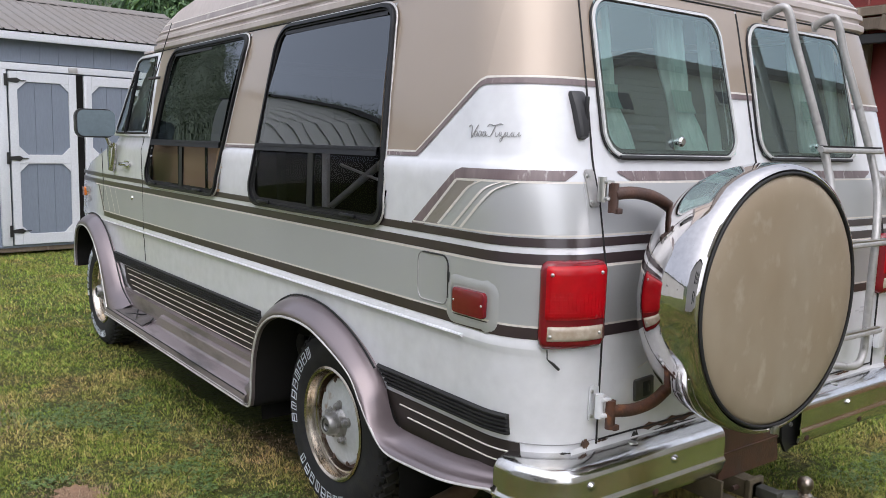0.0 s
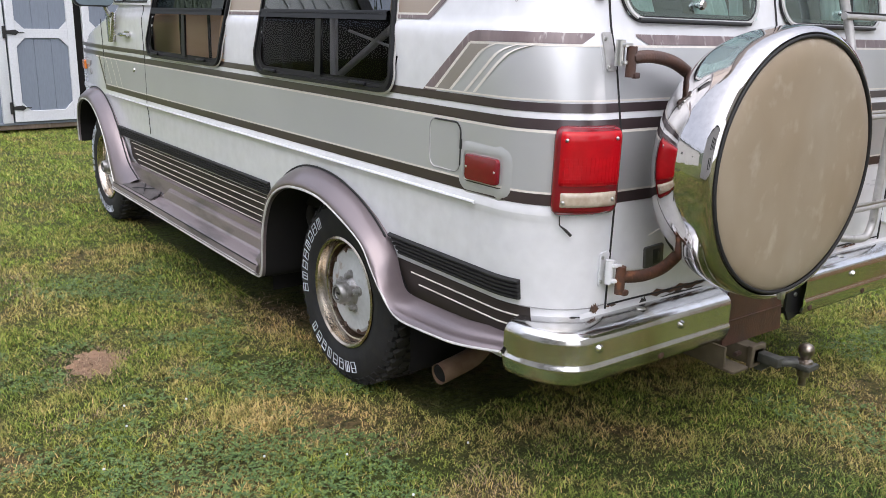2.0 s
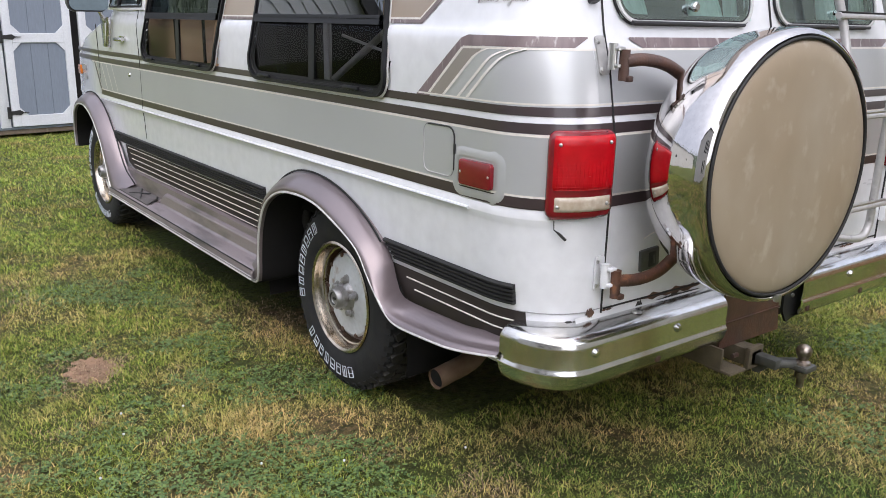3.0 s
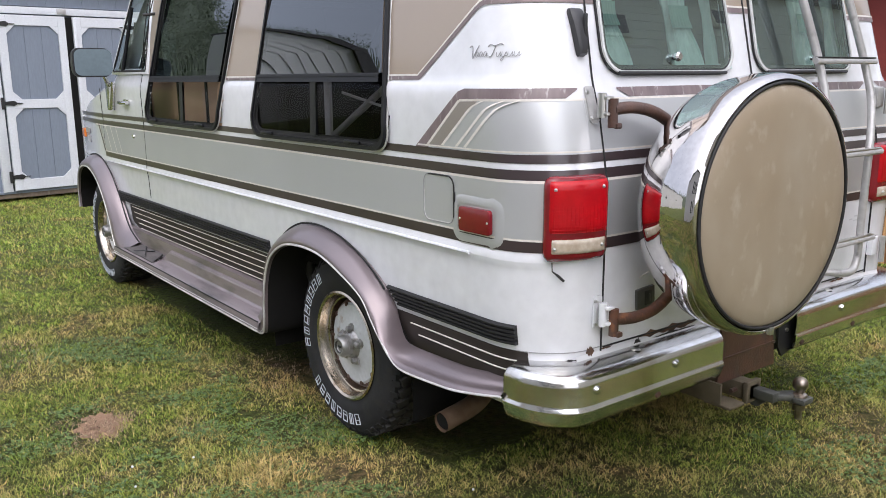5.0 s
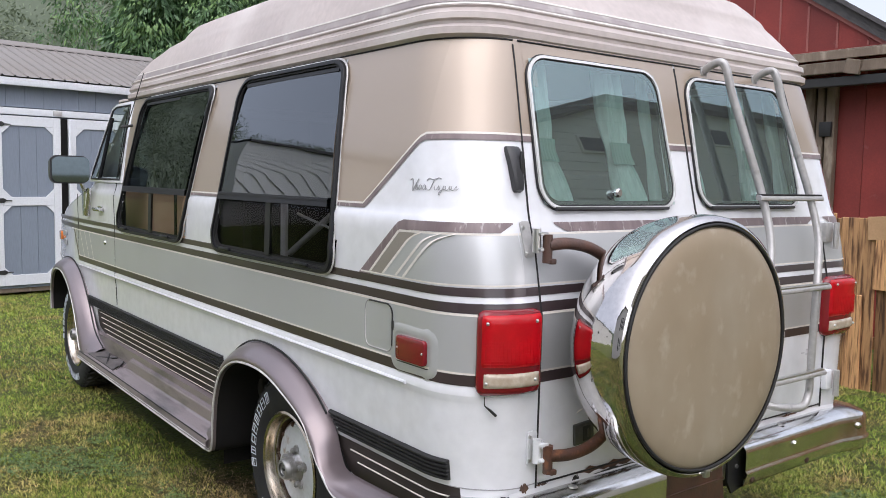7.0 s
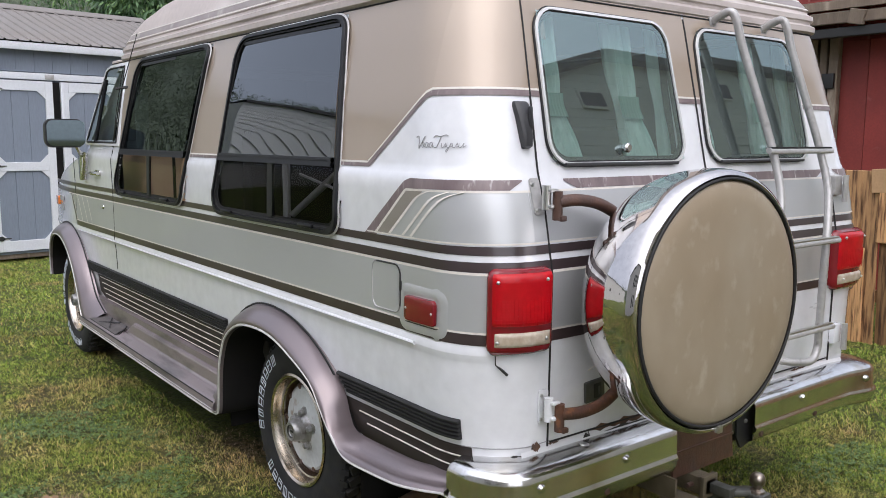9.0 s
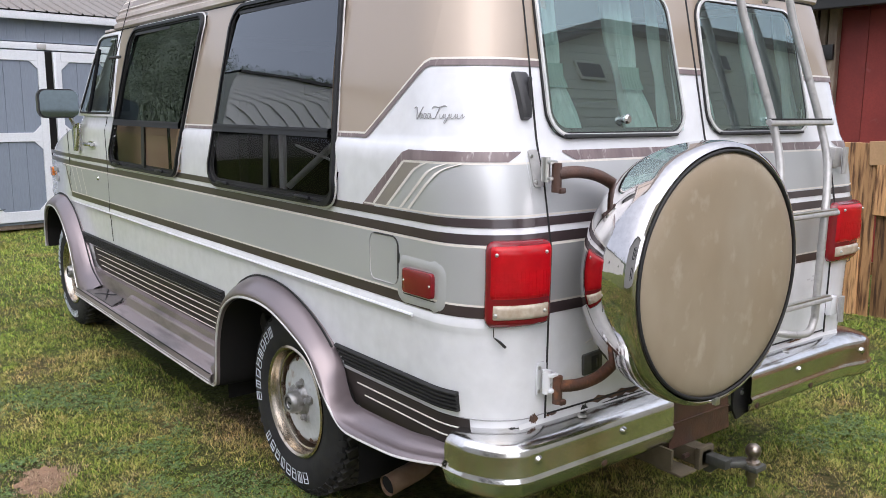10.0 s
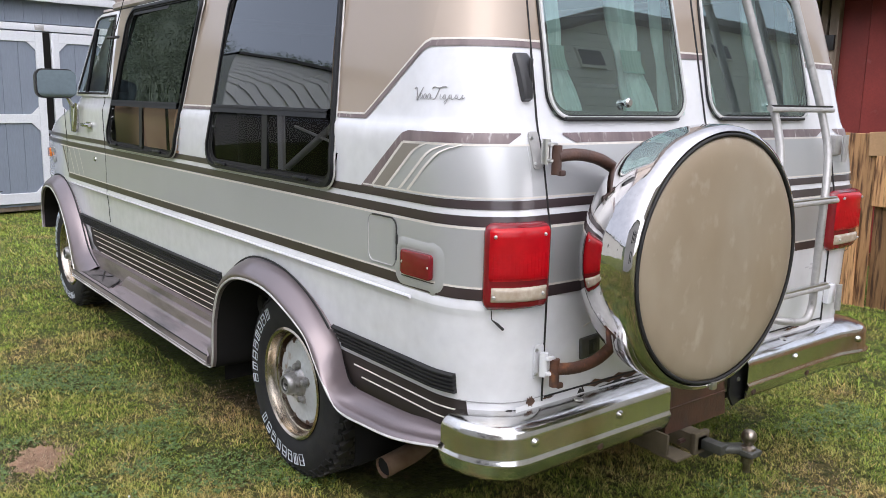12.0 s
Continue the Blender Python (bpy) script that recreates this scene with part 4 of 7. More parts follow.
ARCH = ((0.0, 1.05, 1.05), (0.0, 1.066, 1.064), (0.03, 1.073, 1.073), (0.10, 1.0785, 1.077), (0.2, 1.079, 1.075), (0.32, 1.076, 1.069), (0.40, 1.072, 1.061), (0.45, 1.069, 1.036), (0.58, 1.058, 1.031), (0.74, 1.043, 1.026), (0.80, 1.035, 1.008), (0.93, 1.016, 1.002), (1.0, 0.988, 0.985))


def flare(lip, out, s, name="wheel_flare"):
    """Arch flare; behind the rear wheel its section turns into a stepped skirt."""
    a, b = catmull(lip), catmull(out)

    def tuck(y):
        return 0.085 * max(0.0, (y - 3.9) / 1.2) ** 2

    def skirt(y):
        k = min(1.0, max(0.0, (0.665 - y) / 0.08))
        return k * k * (3 - 2 * k)
    def tail(y):
        return 0.05 * min(1.0, max(0.0, (0.36 - y) / 0.18)) ** 1.6
    rows = []
    for t, x, x2 in ARCH:
        rows.append([(s * (x + (x2 - x) * skirt(p[0]) - tuck(p[0]) - tail(p[0])), p[0] + (q[0] - p[0]) * t, p[1] + (q[1] - p[1]) * t) for p, q in zip(a, b)])
    f = part(name, grid(rows), MAUVE, van, "mauve metallic wheel-arch flare", smooth=50)
    arch = [p for p in a if p[0] > 0.70]
    mid = (arch[0][0] + arch[-1][0]) / 2
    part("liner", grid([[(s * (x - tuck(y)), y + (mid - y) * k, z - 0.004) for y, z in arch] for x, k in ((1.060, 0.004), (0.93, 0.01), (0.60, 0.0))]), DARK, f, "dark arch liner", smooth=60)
    part("lip_moulding", tube([(s * (1.0765 - tuck(y) - tail(y)), y, z + 0.002) for y, z in a], 0.0042, 6), LIPLINE, f, "pale edge line")
    part("lip_groove", tube([(s * (1.0785 - tuck(p[0]) - tail(p[0])), p[0] + (q[0] - p[0]) * 0.085, p[1] + (q[1] - p[1]) * 0.085) for p, q in zip(a, b)], 0.0016, 5), LIPLINE, f)
    part("edge_seal", tube([(s * (1.004 - tuck(y)), y, z + 0.003) for y, z in b if y > 0.80], 0.0040, 6), RUBBER, f, "black edge seal")
    return f


for s in (-1, 1):
    flare(LIP_R, OUT_R, s)
    flare(LIP_F, OUT_F, s)
    # running board: cross-section swept between the arches
    sec = [(0.955, 0.487), (0.990, 0.482), (0.992, 0.453), (1.006, 0.448), (1.011, 0.439), (1.018, 0.396), (1.026, 0.386), (1.070, 0.367), (1.082, 0.357), (1.086, 0.342), (1.084, 0.320), (1.06, 0.312), (0.95, 0.312)]
    rows = []
    for y in np.linspace(1.69, 3.80, 48):
        front = max(0.0, (y - 3.0) / 0.09)
        k = min(1.0, front)
        row = []
        for i, (x, z) in enumerate(sec):
            if i in (2, 3, 4, 5):
                z = z + (0.380 - z) * k * (0.9 if i > 2 else 0.75)
            row.append((s * x, y, z + 0.004 * (y - 1.66)))
        rows.append(row)
    rboard = part("running_board", grid(rows), BOARD, van, "worn mauve running board", smooth=16)
    part("lip_moulding", tube([(s * 1.088, y, 0.320 + 0.004 * (y - 1.66)) for y in np.linspace(1.70, 3.80, 12)], 0.0044, 6), LIPLINE, rboard, "pale edge line")
    part("lip_groove", tube([(s * 1.088, y, 0.333 + 0.004 * (y - 1.66)) for y in np.linspace(1.70, 3.80, 12)], 0.0018, 5), LIPLINE, rboard)
    part("edge_seal", tube([(s * 1.083, y, 0.362 + 0.004 * (y - 1.66)) for y in np.linspace(1.70, 3.78, 12)], 0.003, 6), RUBBER, rboard)
    tread = ((0.986, 0.413), (0.998, 0.402), (1.012, 0.398), (1.030, 0.3975), (1.050, 0.390), (1.068, 0.381))
    tread = [(x, z) for x, z in tread] + [(x, z - 0.008) for x, z in reversed(tread)]
    part("tread_pad", grid([[(s * x, y, z + 0.002 * math.sin(y * 23 + x * 60)) for x, z in tread] for y in np.linspace(3.115, 3.72, 14)], closed_u=True), TREADPAD, rboard, "cracked dark tread", smooth=40)
    for y, lean_ in ((3.16, 0.03), (3.28, -0.04), (3.44, 0.05), (3.60, -0.02)):
        part("crack", tube([(s * (0.994 + 0.018 * k), y - lean_ * k + 0.02 * math.sin(3 * k + y), (0.408, 0.402, 0.401, 0.399, 0.392)[k]) for k in range(5)], lambda t: 0.0045 * (1 - 0.6 * t), 5), HINGE, rboard)
    # ribbed black mouldings
    def moulding(y0, y1, z0, z1, cut, ribs=5):
        rows = []
        n = 24
        prof = []
        for k in range(ribs):
            b = k / ribs
            prof += [(b, 0.006), (b + 0.25 / ribs, 0.014), (b + 0.7 / ribs, 0.014), (b + 0.9 / ribs, 0.006)]
        prof = [(0.0, 0.0)] + prof + [(1.0, 0.0)]
        for t, d in prof:
            ends = [flank("y", y, z0 + (z1 - z0) * t, s, 0.0005) for y in (y0 + cut * t + 0.004, y1 - 0.004)]
            rows.append(ends[:1] + [flank("y", y0 + cut * t + (y1 - y0 - cut * t) * i / n, z0 + (z1 - z0) * t, s, d + 0.001) for i in range(n + 1)] + ends[1:])
        part("ribbed_moulding", grid(rows), RUBBER, van, "black ribbed rubber side moulding", smooth=30)
    moulding(3.86, 1.735, 0.648, 0.704, 0.06)
    moulding(0.735, 0.172, 0.630, 0.690, 0.07)
    for y0, y1, z0, z1, tilt, n in ((3.72, 1.745, 0.480, 0.638, 0.10, 5), (0.80, 0.143, 0.485, 0.612, 0.08, 2)):
        band([("y", y0, z0 + 0.05, z1), ("y", y0 - 0.12, z0, z1), ("y", y1, z0, z1)], LOWPANEL, "lower_panel", van, s, rows=2, label="dark brown lower panel with pale pinstripes")
        for k in range(n):
            z = z0 + (z1 - z0) * (k + 0.55) / n if n > 2 else 0.545 + 0.034 * k
            ya, yb_ = (y0 - 0.13 + 0.02 * k, y1) if n > 2 else (0.645 + 0.04 * k, y1 + 0.005)
            part("pinstripe", tube([flank("y", ya + (yb_ - ya) * i / 10, z, s, 0.003) for i in range(11)], 0.0026 if n > 2 else 0.0031, 6, flat=0.8), CREAM, van)
    # sill below the doors
    part("rub_crease", tube([flank("y", y, 0.882, s, 0.002) for y in np.linspace(4.05, 0.34, 30)], 0.0058, 8), WHITE, van, "raised white body crease")


# ---- lights and small fittings ----
def lens_map(u, z, s, d):
    """u: metres along the corner from the lens's outer edge."""
    if u < 0.163:
        return flank("a", 46 + 44 * u / 0.163, z, s, d)
    return flank("x", s * (0.798 - (u - 0.163)), z, s, d)


def lens_block(u0, u1, z0, z1, d, rad, mat, name, parent, label="", n=14):
    """A thick lens with rounded corners that follows the skin."""
    rr = []
    for j in range(n + 1):
        v = j / n
        z = z0 + (z1 - z0) * (0.5 - 0.5 * math.cos(math.pi * v))
        e = min(z - z0, z1 - z)
        cut = rad - math.sqrt(max(0.0, rad * rad - (rad - e) ** 2)) if e < rad else 0.0
        row = []
        for i in range(n + 1):
            t = 0.5 - 0.5 * math.cos(math.pi * i / n)
            u = u0 + cut + (u1 - u0 - 2 * cut) * t
            g = min(e, u - u0 - cut, u1 - cut - u)
            row.append(lens_map(u, z, s, 0.002 + d * min(1.0, (max(g, 0.0) / 0.012)) ** 0.5))
        rr.append(row)
    return part(name, grid(rr), mat, parent, label, smooth=50)


for s in (-1, 1):
    tl = new("tail_light")
    tl.parent = van
    tagged(tl, "large red tail light with clear reversing lens")
    lens_block(0.002, 0.204, 0.886, 1.126, 0.024, 0.030, RED_DARK, "lens_frame", tl, "dark red lens rim")
    lens_block(0.011, 0.196, 0.962, 1.117, 0.031, 0.016, RED, "red_lens", tl, "red plastic lens")
    lens_block(0.018, 0.192, 0.904, 0.959, 0.031, 0.006, CLEAR, "reversing_lens", tl, "yellowed clear reversing lens")
    for k in range(9):
        part("lens_rib", tube([lens_map(u, 0.972 + 0.0088 * k, s, 0.0332) for u in np.linspace(0.025, 0.182, 10)], 0.0007, 4), RED, tl)
    for k in range(15):
        part("lens_rib", tube([lens_map(0.030 + 0.0105 * k, z, s, 0.0332) for z in (0.970, 1.0, 1.046)], 0.0006, 4), RED, tl)
    for u, z in ((0.032, 1.092), (0.164, 1.096), (0.032, 0.926), (0.164, 0.932)):
        bm = bmesh.new()
        bmesh.ops.create_uvsphere(bm, u_segments=8, v_segments=6, radius=0.0055)
        bmesh.ops.translate(bm, vec=lens_map(u, z, s, 0.033), verts=bm.verts)
        part("screw", bm, ALU, tl)
    # side marker
    mk = new("side_marker")
    mk.parent = van
    tagged(mk, "dark red side marker reflector in a pale bezel")
    m3 = lambda u, v, d, s=s: flank("y", 0.313 + u, 0.982 + v, s, 0.002 + d)
    bz = []
    for grow, dep in ((0.044, -0.001), (0.028, 0.0010), (0.012, 0.0026), (-0.006, 0.0034), (-0.024, 0.0034)):
        bz.append([m3(u, v, dep - 0.001) for u, v in rounded(0.196 + grow, 0.114 + grow, 0.028 + grow / 2, 6)])
    part("bezel", grid(bz, closed_u=True), SILVER, mk, "silver embossed bezel", smooth=60)
    part("lens", slab(rounded(0.142, 0.074, 0.012, 4), 0.013, m3, bevel=0.004), RED_DARK, mk, "dark red reflector")
    for u in (-0.062, 0.062):
        bm = bmesh.new()
        bmesh.ops.create_uvsphere(bm, u_segments=8, v_segments=6, radius=0.004)
        bmesh.ops.translate(bm, vec=m3(u, 0, 0.012), verts=bm.verts)
        part("screw", bm, ALU, mk)
    # front marker and badge
    part("front_marker", slab(rounded(0.10, 0.06, 0.01, 4), 0.015, lambda u, v, d, s=s: flank("y", 4.74 + u, 1.03 + v, s, 0.002 + d)), AMBER, van, "amber front marker")
    for k, (u, v, a, b) in enumerate(((0.0, 0.03, 0.16, 0.035), (-0.03, -0.03, 0.10, 0.04))):
        part("badge", slab(rounded(a, b, 0.008, 3), 0.006, lambda uu, vv, d, s=s, u=u, v=v: flank("y", 4.58 + u + uu, 1.025 + v + vv, s, 0.002 + d)), GREYTEXT, van, "small dark badge")
    # door handle, lock
    dh = part("door_handle", slab(rounded(0.10, 0.034, 0.012, 4), 0.008, lambda u, v, d, s=s: flank("y", 3.54 + u, 1.262 + v, s, 0.002 + d)), CHROME, van, "chrome door handle")
    part("lever", tube([flank("y", 3.49, 1.262, s, 0.02), flank("y", 3.57, 1.260, s, 0.032), flank("y", 3.64, 1.260, s, 0.02)], 0.011, 8), CHROME, dh)
    part("lock", lathe([(0.0, s * 0.008), (0.012, s * 0.007), (0.014, 0)], 14, "x", tuple(flank("y", 3.476, 1.066, s, 0.001))), CHROME, van, "chrome door lock")

# fuel door on the left flank
fd = lambda u, v, d: flank("y", 0.496 + u, 1.028 + v, -1, 0.0022 + d)
fuel = part("fuel_door", grid([[fd(u, v, 0.0008) for u in np.linspace(-0.066, 0.066, 12)] for v in np.linspace(-0.048, 0.048, 8)]), SILVER, van, "silver square fuel filler door", smooth=60)
edge_ = [fd(u, v, 0.0008) for u, v in rounded(0.148, 0.142, 0.028, 6)]
part("door_rim", tube(edge_[14:] + edge_[:1], 0.0010, 5), LIPLINE, fuel, "pale line along the door edge")
part("gap", tube([fd(u, v, 0.0006) for u, v in rounded(0.153, 0.148, 0.030, 6)] + [fd(0.0765, 0.044, 0.0006)], 0.0013, 5), GREYTEXT, fuel, "shut line")
# shadow along the hinge-side gap drawn as a dark line
part("open_edge", tube([fd(u - 0.003, v, 0.0015) for u, v in rounded(0.150, 0.146, 0.030, 6)[5:16]], 0.0026, 6), HINGE, fuel, "gap along the hinge side with painted shadow")
part("finger_pull", boxed(fd(-0.080, 0.012, 0.002), (0.004, 0.010, 0.03), 0.002), HINGE, fuel)

# small dark vent grip on the rear pillar
gp = new("pillar_grip")
gp.parent = van
tagged(gp, "black plastic grip on the rear pillar")
rows = []
for z, d, x0, x1 in ((1.446, 0.002, -0.792, -0.768), (1.450, 0.022, -0.796, -0.766), (1.47, 0.026, -0.798, -0.763), (1.53, 0.025, -0.802, -0.757), (1.565, 0.022, -0.806, -0.757), (1.574, 0.016, -0.804, -0.76), (1.578, 0.002, -0.80, -0.765)):
    rows.append([flank("x", x0 + (x1 - x0) * t, z, off=dd) for t, dd in ((0, 0.001), (0.03, d * 0.8), (0.2, d), (0.75, d), (0.97, d * 0.7), (1, 0.001))])
part("shell", grid(rows), PLASTIC, gp)
part("slot", boxed(flank("x", -0.772, 1.52, off=0.026), (0.012, 0.008, 0.075), 0.002), PLASTIC, gp)
part("slot", boxed(flank("x", -0.772, 1.52, off=0.0275), (0.006, 0.008, 0.06), 0.002), HINGE, gp)

# script emblem as plain flowing strokes
em = new("script_emblem")
em.parent = van
tagged(em, "thin dark script emblem on white paint")


def stroke(pts, r=0.0009):
    sm = spline([(a, b, 0) for a, b in pts], 6)
    part("stroke", tube([flank("y", 0.281 - p.x * 0.72, 1.458 + p.y * 0.80, -1, 0.002) for p in sm], r, 5), GREYTEXT, em, smooth=60)


stroke([(-0.118, 0.022), (-0.108, 0.028), (-0.100, 0.02), (-0.098, -0.01), (-0.094, -0.014), (-0.076, 0.012), (-0.064, 0.028)], 0.0014)
for k in range(3):
    x = -0.078 + 0.022 * k
    stroke([(x + 0.012, 0.004), (x + 0.003, 0.006), (x - 0.002, -0.006), (x + 0.006, -0.012), (x + 0.014, 0.002), (x + 0.013, -0.01), (x + 0.022, -0.006)])
stroke([(-0.018, 0.022), (-0.008, 0.03), (0.012, 0.026), (0.034, 0.032), (0.044, 0.028)], 0.0014)
stroke([(0.016, 0.026), (0.010, 0.008), (0.002, -0.010), (-0.008, -0.012)], 0.0014)
for k in range(4):
    x = 0.022 + 0.022 * k
    stroke([(x, 0.004), (x + 0.002, -0.010), (x + 0.010, -0.010), (x + 0.016, 0.004), (x + 0.017, -0.010), (x + 0.024, -0.004)])
stroke([(0.058, 0.002), (0.052, -0.020), (0.046, -0.028), (0.044, -0.020), (0.06, -0.008)])

# plain bars of faint grey print on the right rear door
for k, (x0, x1, z) in enumerate(((0.655, 0.68, 0.832), (0.69, 0.745, 0.842), (0.685, 0.74, 0.825))):
    band([("x", x0, z, z + 0.006), ("x", x1, z, z + 0.006)], FAINT, "print_bar", van, rows=1, off=0.0024)

# wire with a pale connector below the other tail light
part("loose_wire", tube([flank("a", 50, 0.885, 1, 0.006), flank("a", 44, 0.872, 1, 0.016), flank("a", 38, 0.858, 1, 0.022), flank("a", 35, 0.845, 1, 0.02)], 0.0018, 6), RUST, van, "dangling wire")
part("connector", tube([flank("a", 35, 0.846, 1, 0.02), flank("a", 35, 0.822, 1, 0.018)], 0.005, 8), CREAM, van, "pale plug")

# broken antenna wire below the tail light
part("loose_wire", tube([flank("a", 55, 0.885, -1, 0.006), flank("a", 54, 0.862, -1, 0.014), flank("a", 58, 0.848, -1, 0.018), flank("a", 62, 0.832, -1, 0.016)], lambda t: 0.0016 if t < 0.6 else 0.004, 6), HINGE, van, "dangling black wire")


# ---- spare wheel with cover ----
SC = Vector((-0.446, -0.30, 1.036))
spare = new("spare_wheel")
spare.parent = van
tagged(spare, "spare wheel in a chrome ring with tan vinyl cover on swing arms")
R0 = 0.3525
ring = lathe([(R0 - 0.012, -0.004), (R0 - 0.006, -0.008), (R0 + 0.002, -0.004), (R0 + 0.0075, 0.006), (R0 + 0.0098, 0.020), (R0 + 0.0105, 0.036), (R0 + 0.0098, 0.060), (R0 + 0.0070, 0.090), (R0 + 0.0023, 0.116), (R0 - 0.0037, 0.140), (R0 - 0.0115, 0.164), (R0 - 0.0207, 0.185), (R0 - 0.0325, 0.205), (R0 - 0.046, 0.222), (R0 - 0.066, 0.238), (R0 - 0.085, 0.246), (R0 - 0.11, 0.244)], 128, "y", tuple(SC))
for v in ring.verts:
    d = v.co - SC
    k = 1 + 0.0020 * noise.noise(v.co * 9.0) + 0.0009 * noise.noise(v.co * 19.0)
    v.co = (SC.x + d.x * k, v.co.y, SC.z + d.z * k)
part("chrome_ring", ring, CHROME_RING, spare, "polished chrome ring", smooth=60)
face = lathe([(0.0, -0.024), (0.10, -0.0235), (0.20, -0.021), (0.28, -0.017), (0.32, -0.012), (R0 - 0.022, -0.005), (R0 - 0.014, 0.004)], 96, "y", tuple(SC))
part("cover", face, VINYL, spare, "faded scuffed tan vinyl cover", smooth=60)
part("piping", lathe([(R0 - 0.016 + 0.0048 * math.cos(a), -0.008 + 0.0048 * math.sin(a)) for a in np.linspace(0, 2 * math.pi, 9)], 96, "y", tuple(SC)), RUBBER, spare, "black piping", smooth=60)
part("clasp", boxed((SC.x, SC.y - 0.012, SC.z - R0 + 0.004), (0.02, 0.014, 0.022), 0.003), ALU, spare)
part("tyre", lathe([(0.17, 0.20), (0.20, 0.225), (0.24, 0.225), (0.25, 0.21)], 48, "y", tuple(SC)), TYRE, spare)

# the carrier holds the wheel turned a little towards the left flank
spare.matrix_basis = Matrix.Translation(SC) @ Matrix.Rotation(radians(-1.96), 4, "Z") @ Matrix.Translation(-SC)

# swing arms and hinges
for z, bend in ((1.302, -0.06), (0.711, 0.07)):
    arm = new("swing_arm")
    arm.parent = van
    tagged(arm, "rusty brown swing arm on a white hinge")
    y0, dx = REAR(z) - 0.055, -0.012 if z < 1 else 0.0
    path = spline([(-0.746 + dx, y0, z), (-0.68, y0 - 0.012, z + (0.004 if bend < 0 else -0.006)), (-0.60, y0 - 0.02, z - (0.01 if bend < 0 else -0.008)), (-0.52, y0 - 0.02, z + bend * 0.75), (-0.43, y0 + 0.0, z + bend * 1.5)], 6)
    part("arm", tube(path, 0.0172, 12), RUSTARM if z < 1 else RUST, arm, "rusted brown steel arm")
    part("pivot", tube([(-0.746 + dx, y0, z - 0.050), (-0.746 + dx, y0, z + 0.030)], 0.014, 12), RUSTARM if z < 1 else RUST, arm)
    part("nut", boxed((-0.738 + dx, y0 - 0.012, z - 0.045), (0.022, 0.016, 0.016), 0.004), RUST, arm)
    hz = z + 0.012
    metal = GALV if z > 1 else WHITE
    part("hinge_plate", slab(rounded(0.036, 0.10, 0.008, 4), 0.004, lambda u, v, d, hz=hz: flank("x", -0.774 + u, hz + v, off=0.003 + d)), metal, arm, "hinge plate")
    part("knuckle", tube([(-0.768 + dx, y0 + 0.022, hz - 0.034), (-0.768 + dx, y0 + 0.022, hz + 0.034)], 0.0125, 14), ALU if z > 1 else WHITE, arm, "hinge knuckle", smooth=60)
    for dz in (-0.024, 0.02):
        part("link", boxed((-0.758 + dx, y0 + 0.010, hz + dz), (0.03, 0.022, 0.010), 0.003), ALU if z > 1 else WHITE, arm)
    for dz in (-0.035, 0.035):
        part("screw", lathe([(0.0, -0.012), (0.005, -0.011), (0.006, -0.006)], 8, "y", tuple(flank("x", -0.785, hz + dz))), ALU, arm)
DULLSTEEL = material("dark_dull_steel", (0.075, 0.078, 0.07), 0.45, metal=0.5, color2=(0.12, 0.12, 0.11), scale=25)
latch_m = Matrix.Rotation(radians(-4), 4, "Y")
catch_ = part("door_latch", boxed((-0.560, REAR(0.7) - 0.003, 0.731), (0.084, 0.014, 0.066), 0.006, latch_m), DULLSTEEL, van, "grey metal door latch plate")
part("recess", boxed((-0.552, REAR(0.7) - 0.009, 0.731), (0.034, 0.006, 0.046), 0.003, latch_m), HINGE, catch_, "dark recess")
part("latch_bar", boxed((-0.548, REAR(0.7) - 0.012, 0.731), (0.008, 0.006, 0.026), 0.003, latch_m), DULLSTEEL, catch_)
part("loose_wire", tube([(-0.60, REAR(0.7) - 0.012, 0.80), (-0.572, REAR(0.7) - 0.03, 0.822), (-0.55, REAR(0.7) - 0.035, 0.83), (-0.52, REAR(0.7) - 0.04, 0.85)], 0.0014, 5), CREAM, van, "thin pale frayed cord")

# right-hand door hinges
for z in (1.29, 0.70):
    hg = part("door_hinge", boxed((0.845, REAR(z) - 0.006, z + 0.01), (0.055, 0.04, 0.08), 0.008), GALV if z > 1 else WHITE, van, "door hinge")
    part("pin", tube([(0.815, REAR(z) - 0.04, z - 0.055), (0.815, REAR(z) - 0.04, z + 0.05)], 0.010, 8), GALV, hg)

# ---- ladder on the right rear door ----
lad = new("rear_ladder")
lad.parent = van
tagged(lad, "grey tubular ladder on the rear door")


def lad_y(z):
    return REAR(z) - 0.085


def rail(x):
    pts = [(x, REAR(1.89) - 0.005, 1.888), (x, REAR(1.89) - 0.035, 1.905), (x + 0.002, REAR(1.89) - 0.075, 1.915), (x + 0.012, lad_y(1.86), 1.885), (x + 0.03, lad_y(1.80), 1.80), (x + 0.05, lad_y(1.72), 1.72), (x + 0.085, lad_y(1.58), 1.58), (x + 0.118, lad_y(1.44), 1.44), (x + 0.118, lad_y(1.30), 1.30), (x + 0.085, lad_y(1.18), 1.18), (x + 0.052, lad_y(1.08), 1.08), (x + 0.05, lad_y(0.9), 0.90), (x + 0.05, lad_y(0.78), 0.78), (x + 0.045, lad_y(0.70), 0.70), (x + 0.0, lad_y(0.66), 0.660), (x - 0.09, lad_y(0.66) + 0.03, 0.665), (x - 0.14, REAR(0.68), 0.678)]
    return part("rail", tube(spline(pts, 6), 0.0145, 12), GALV, lad, "bent grey tube")


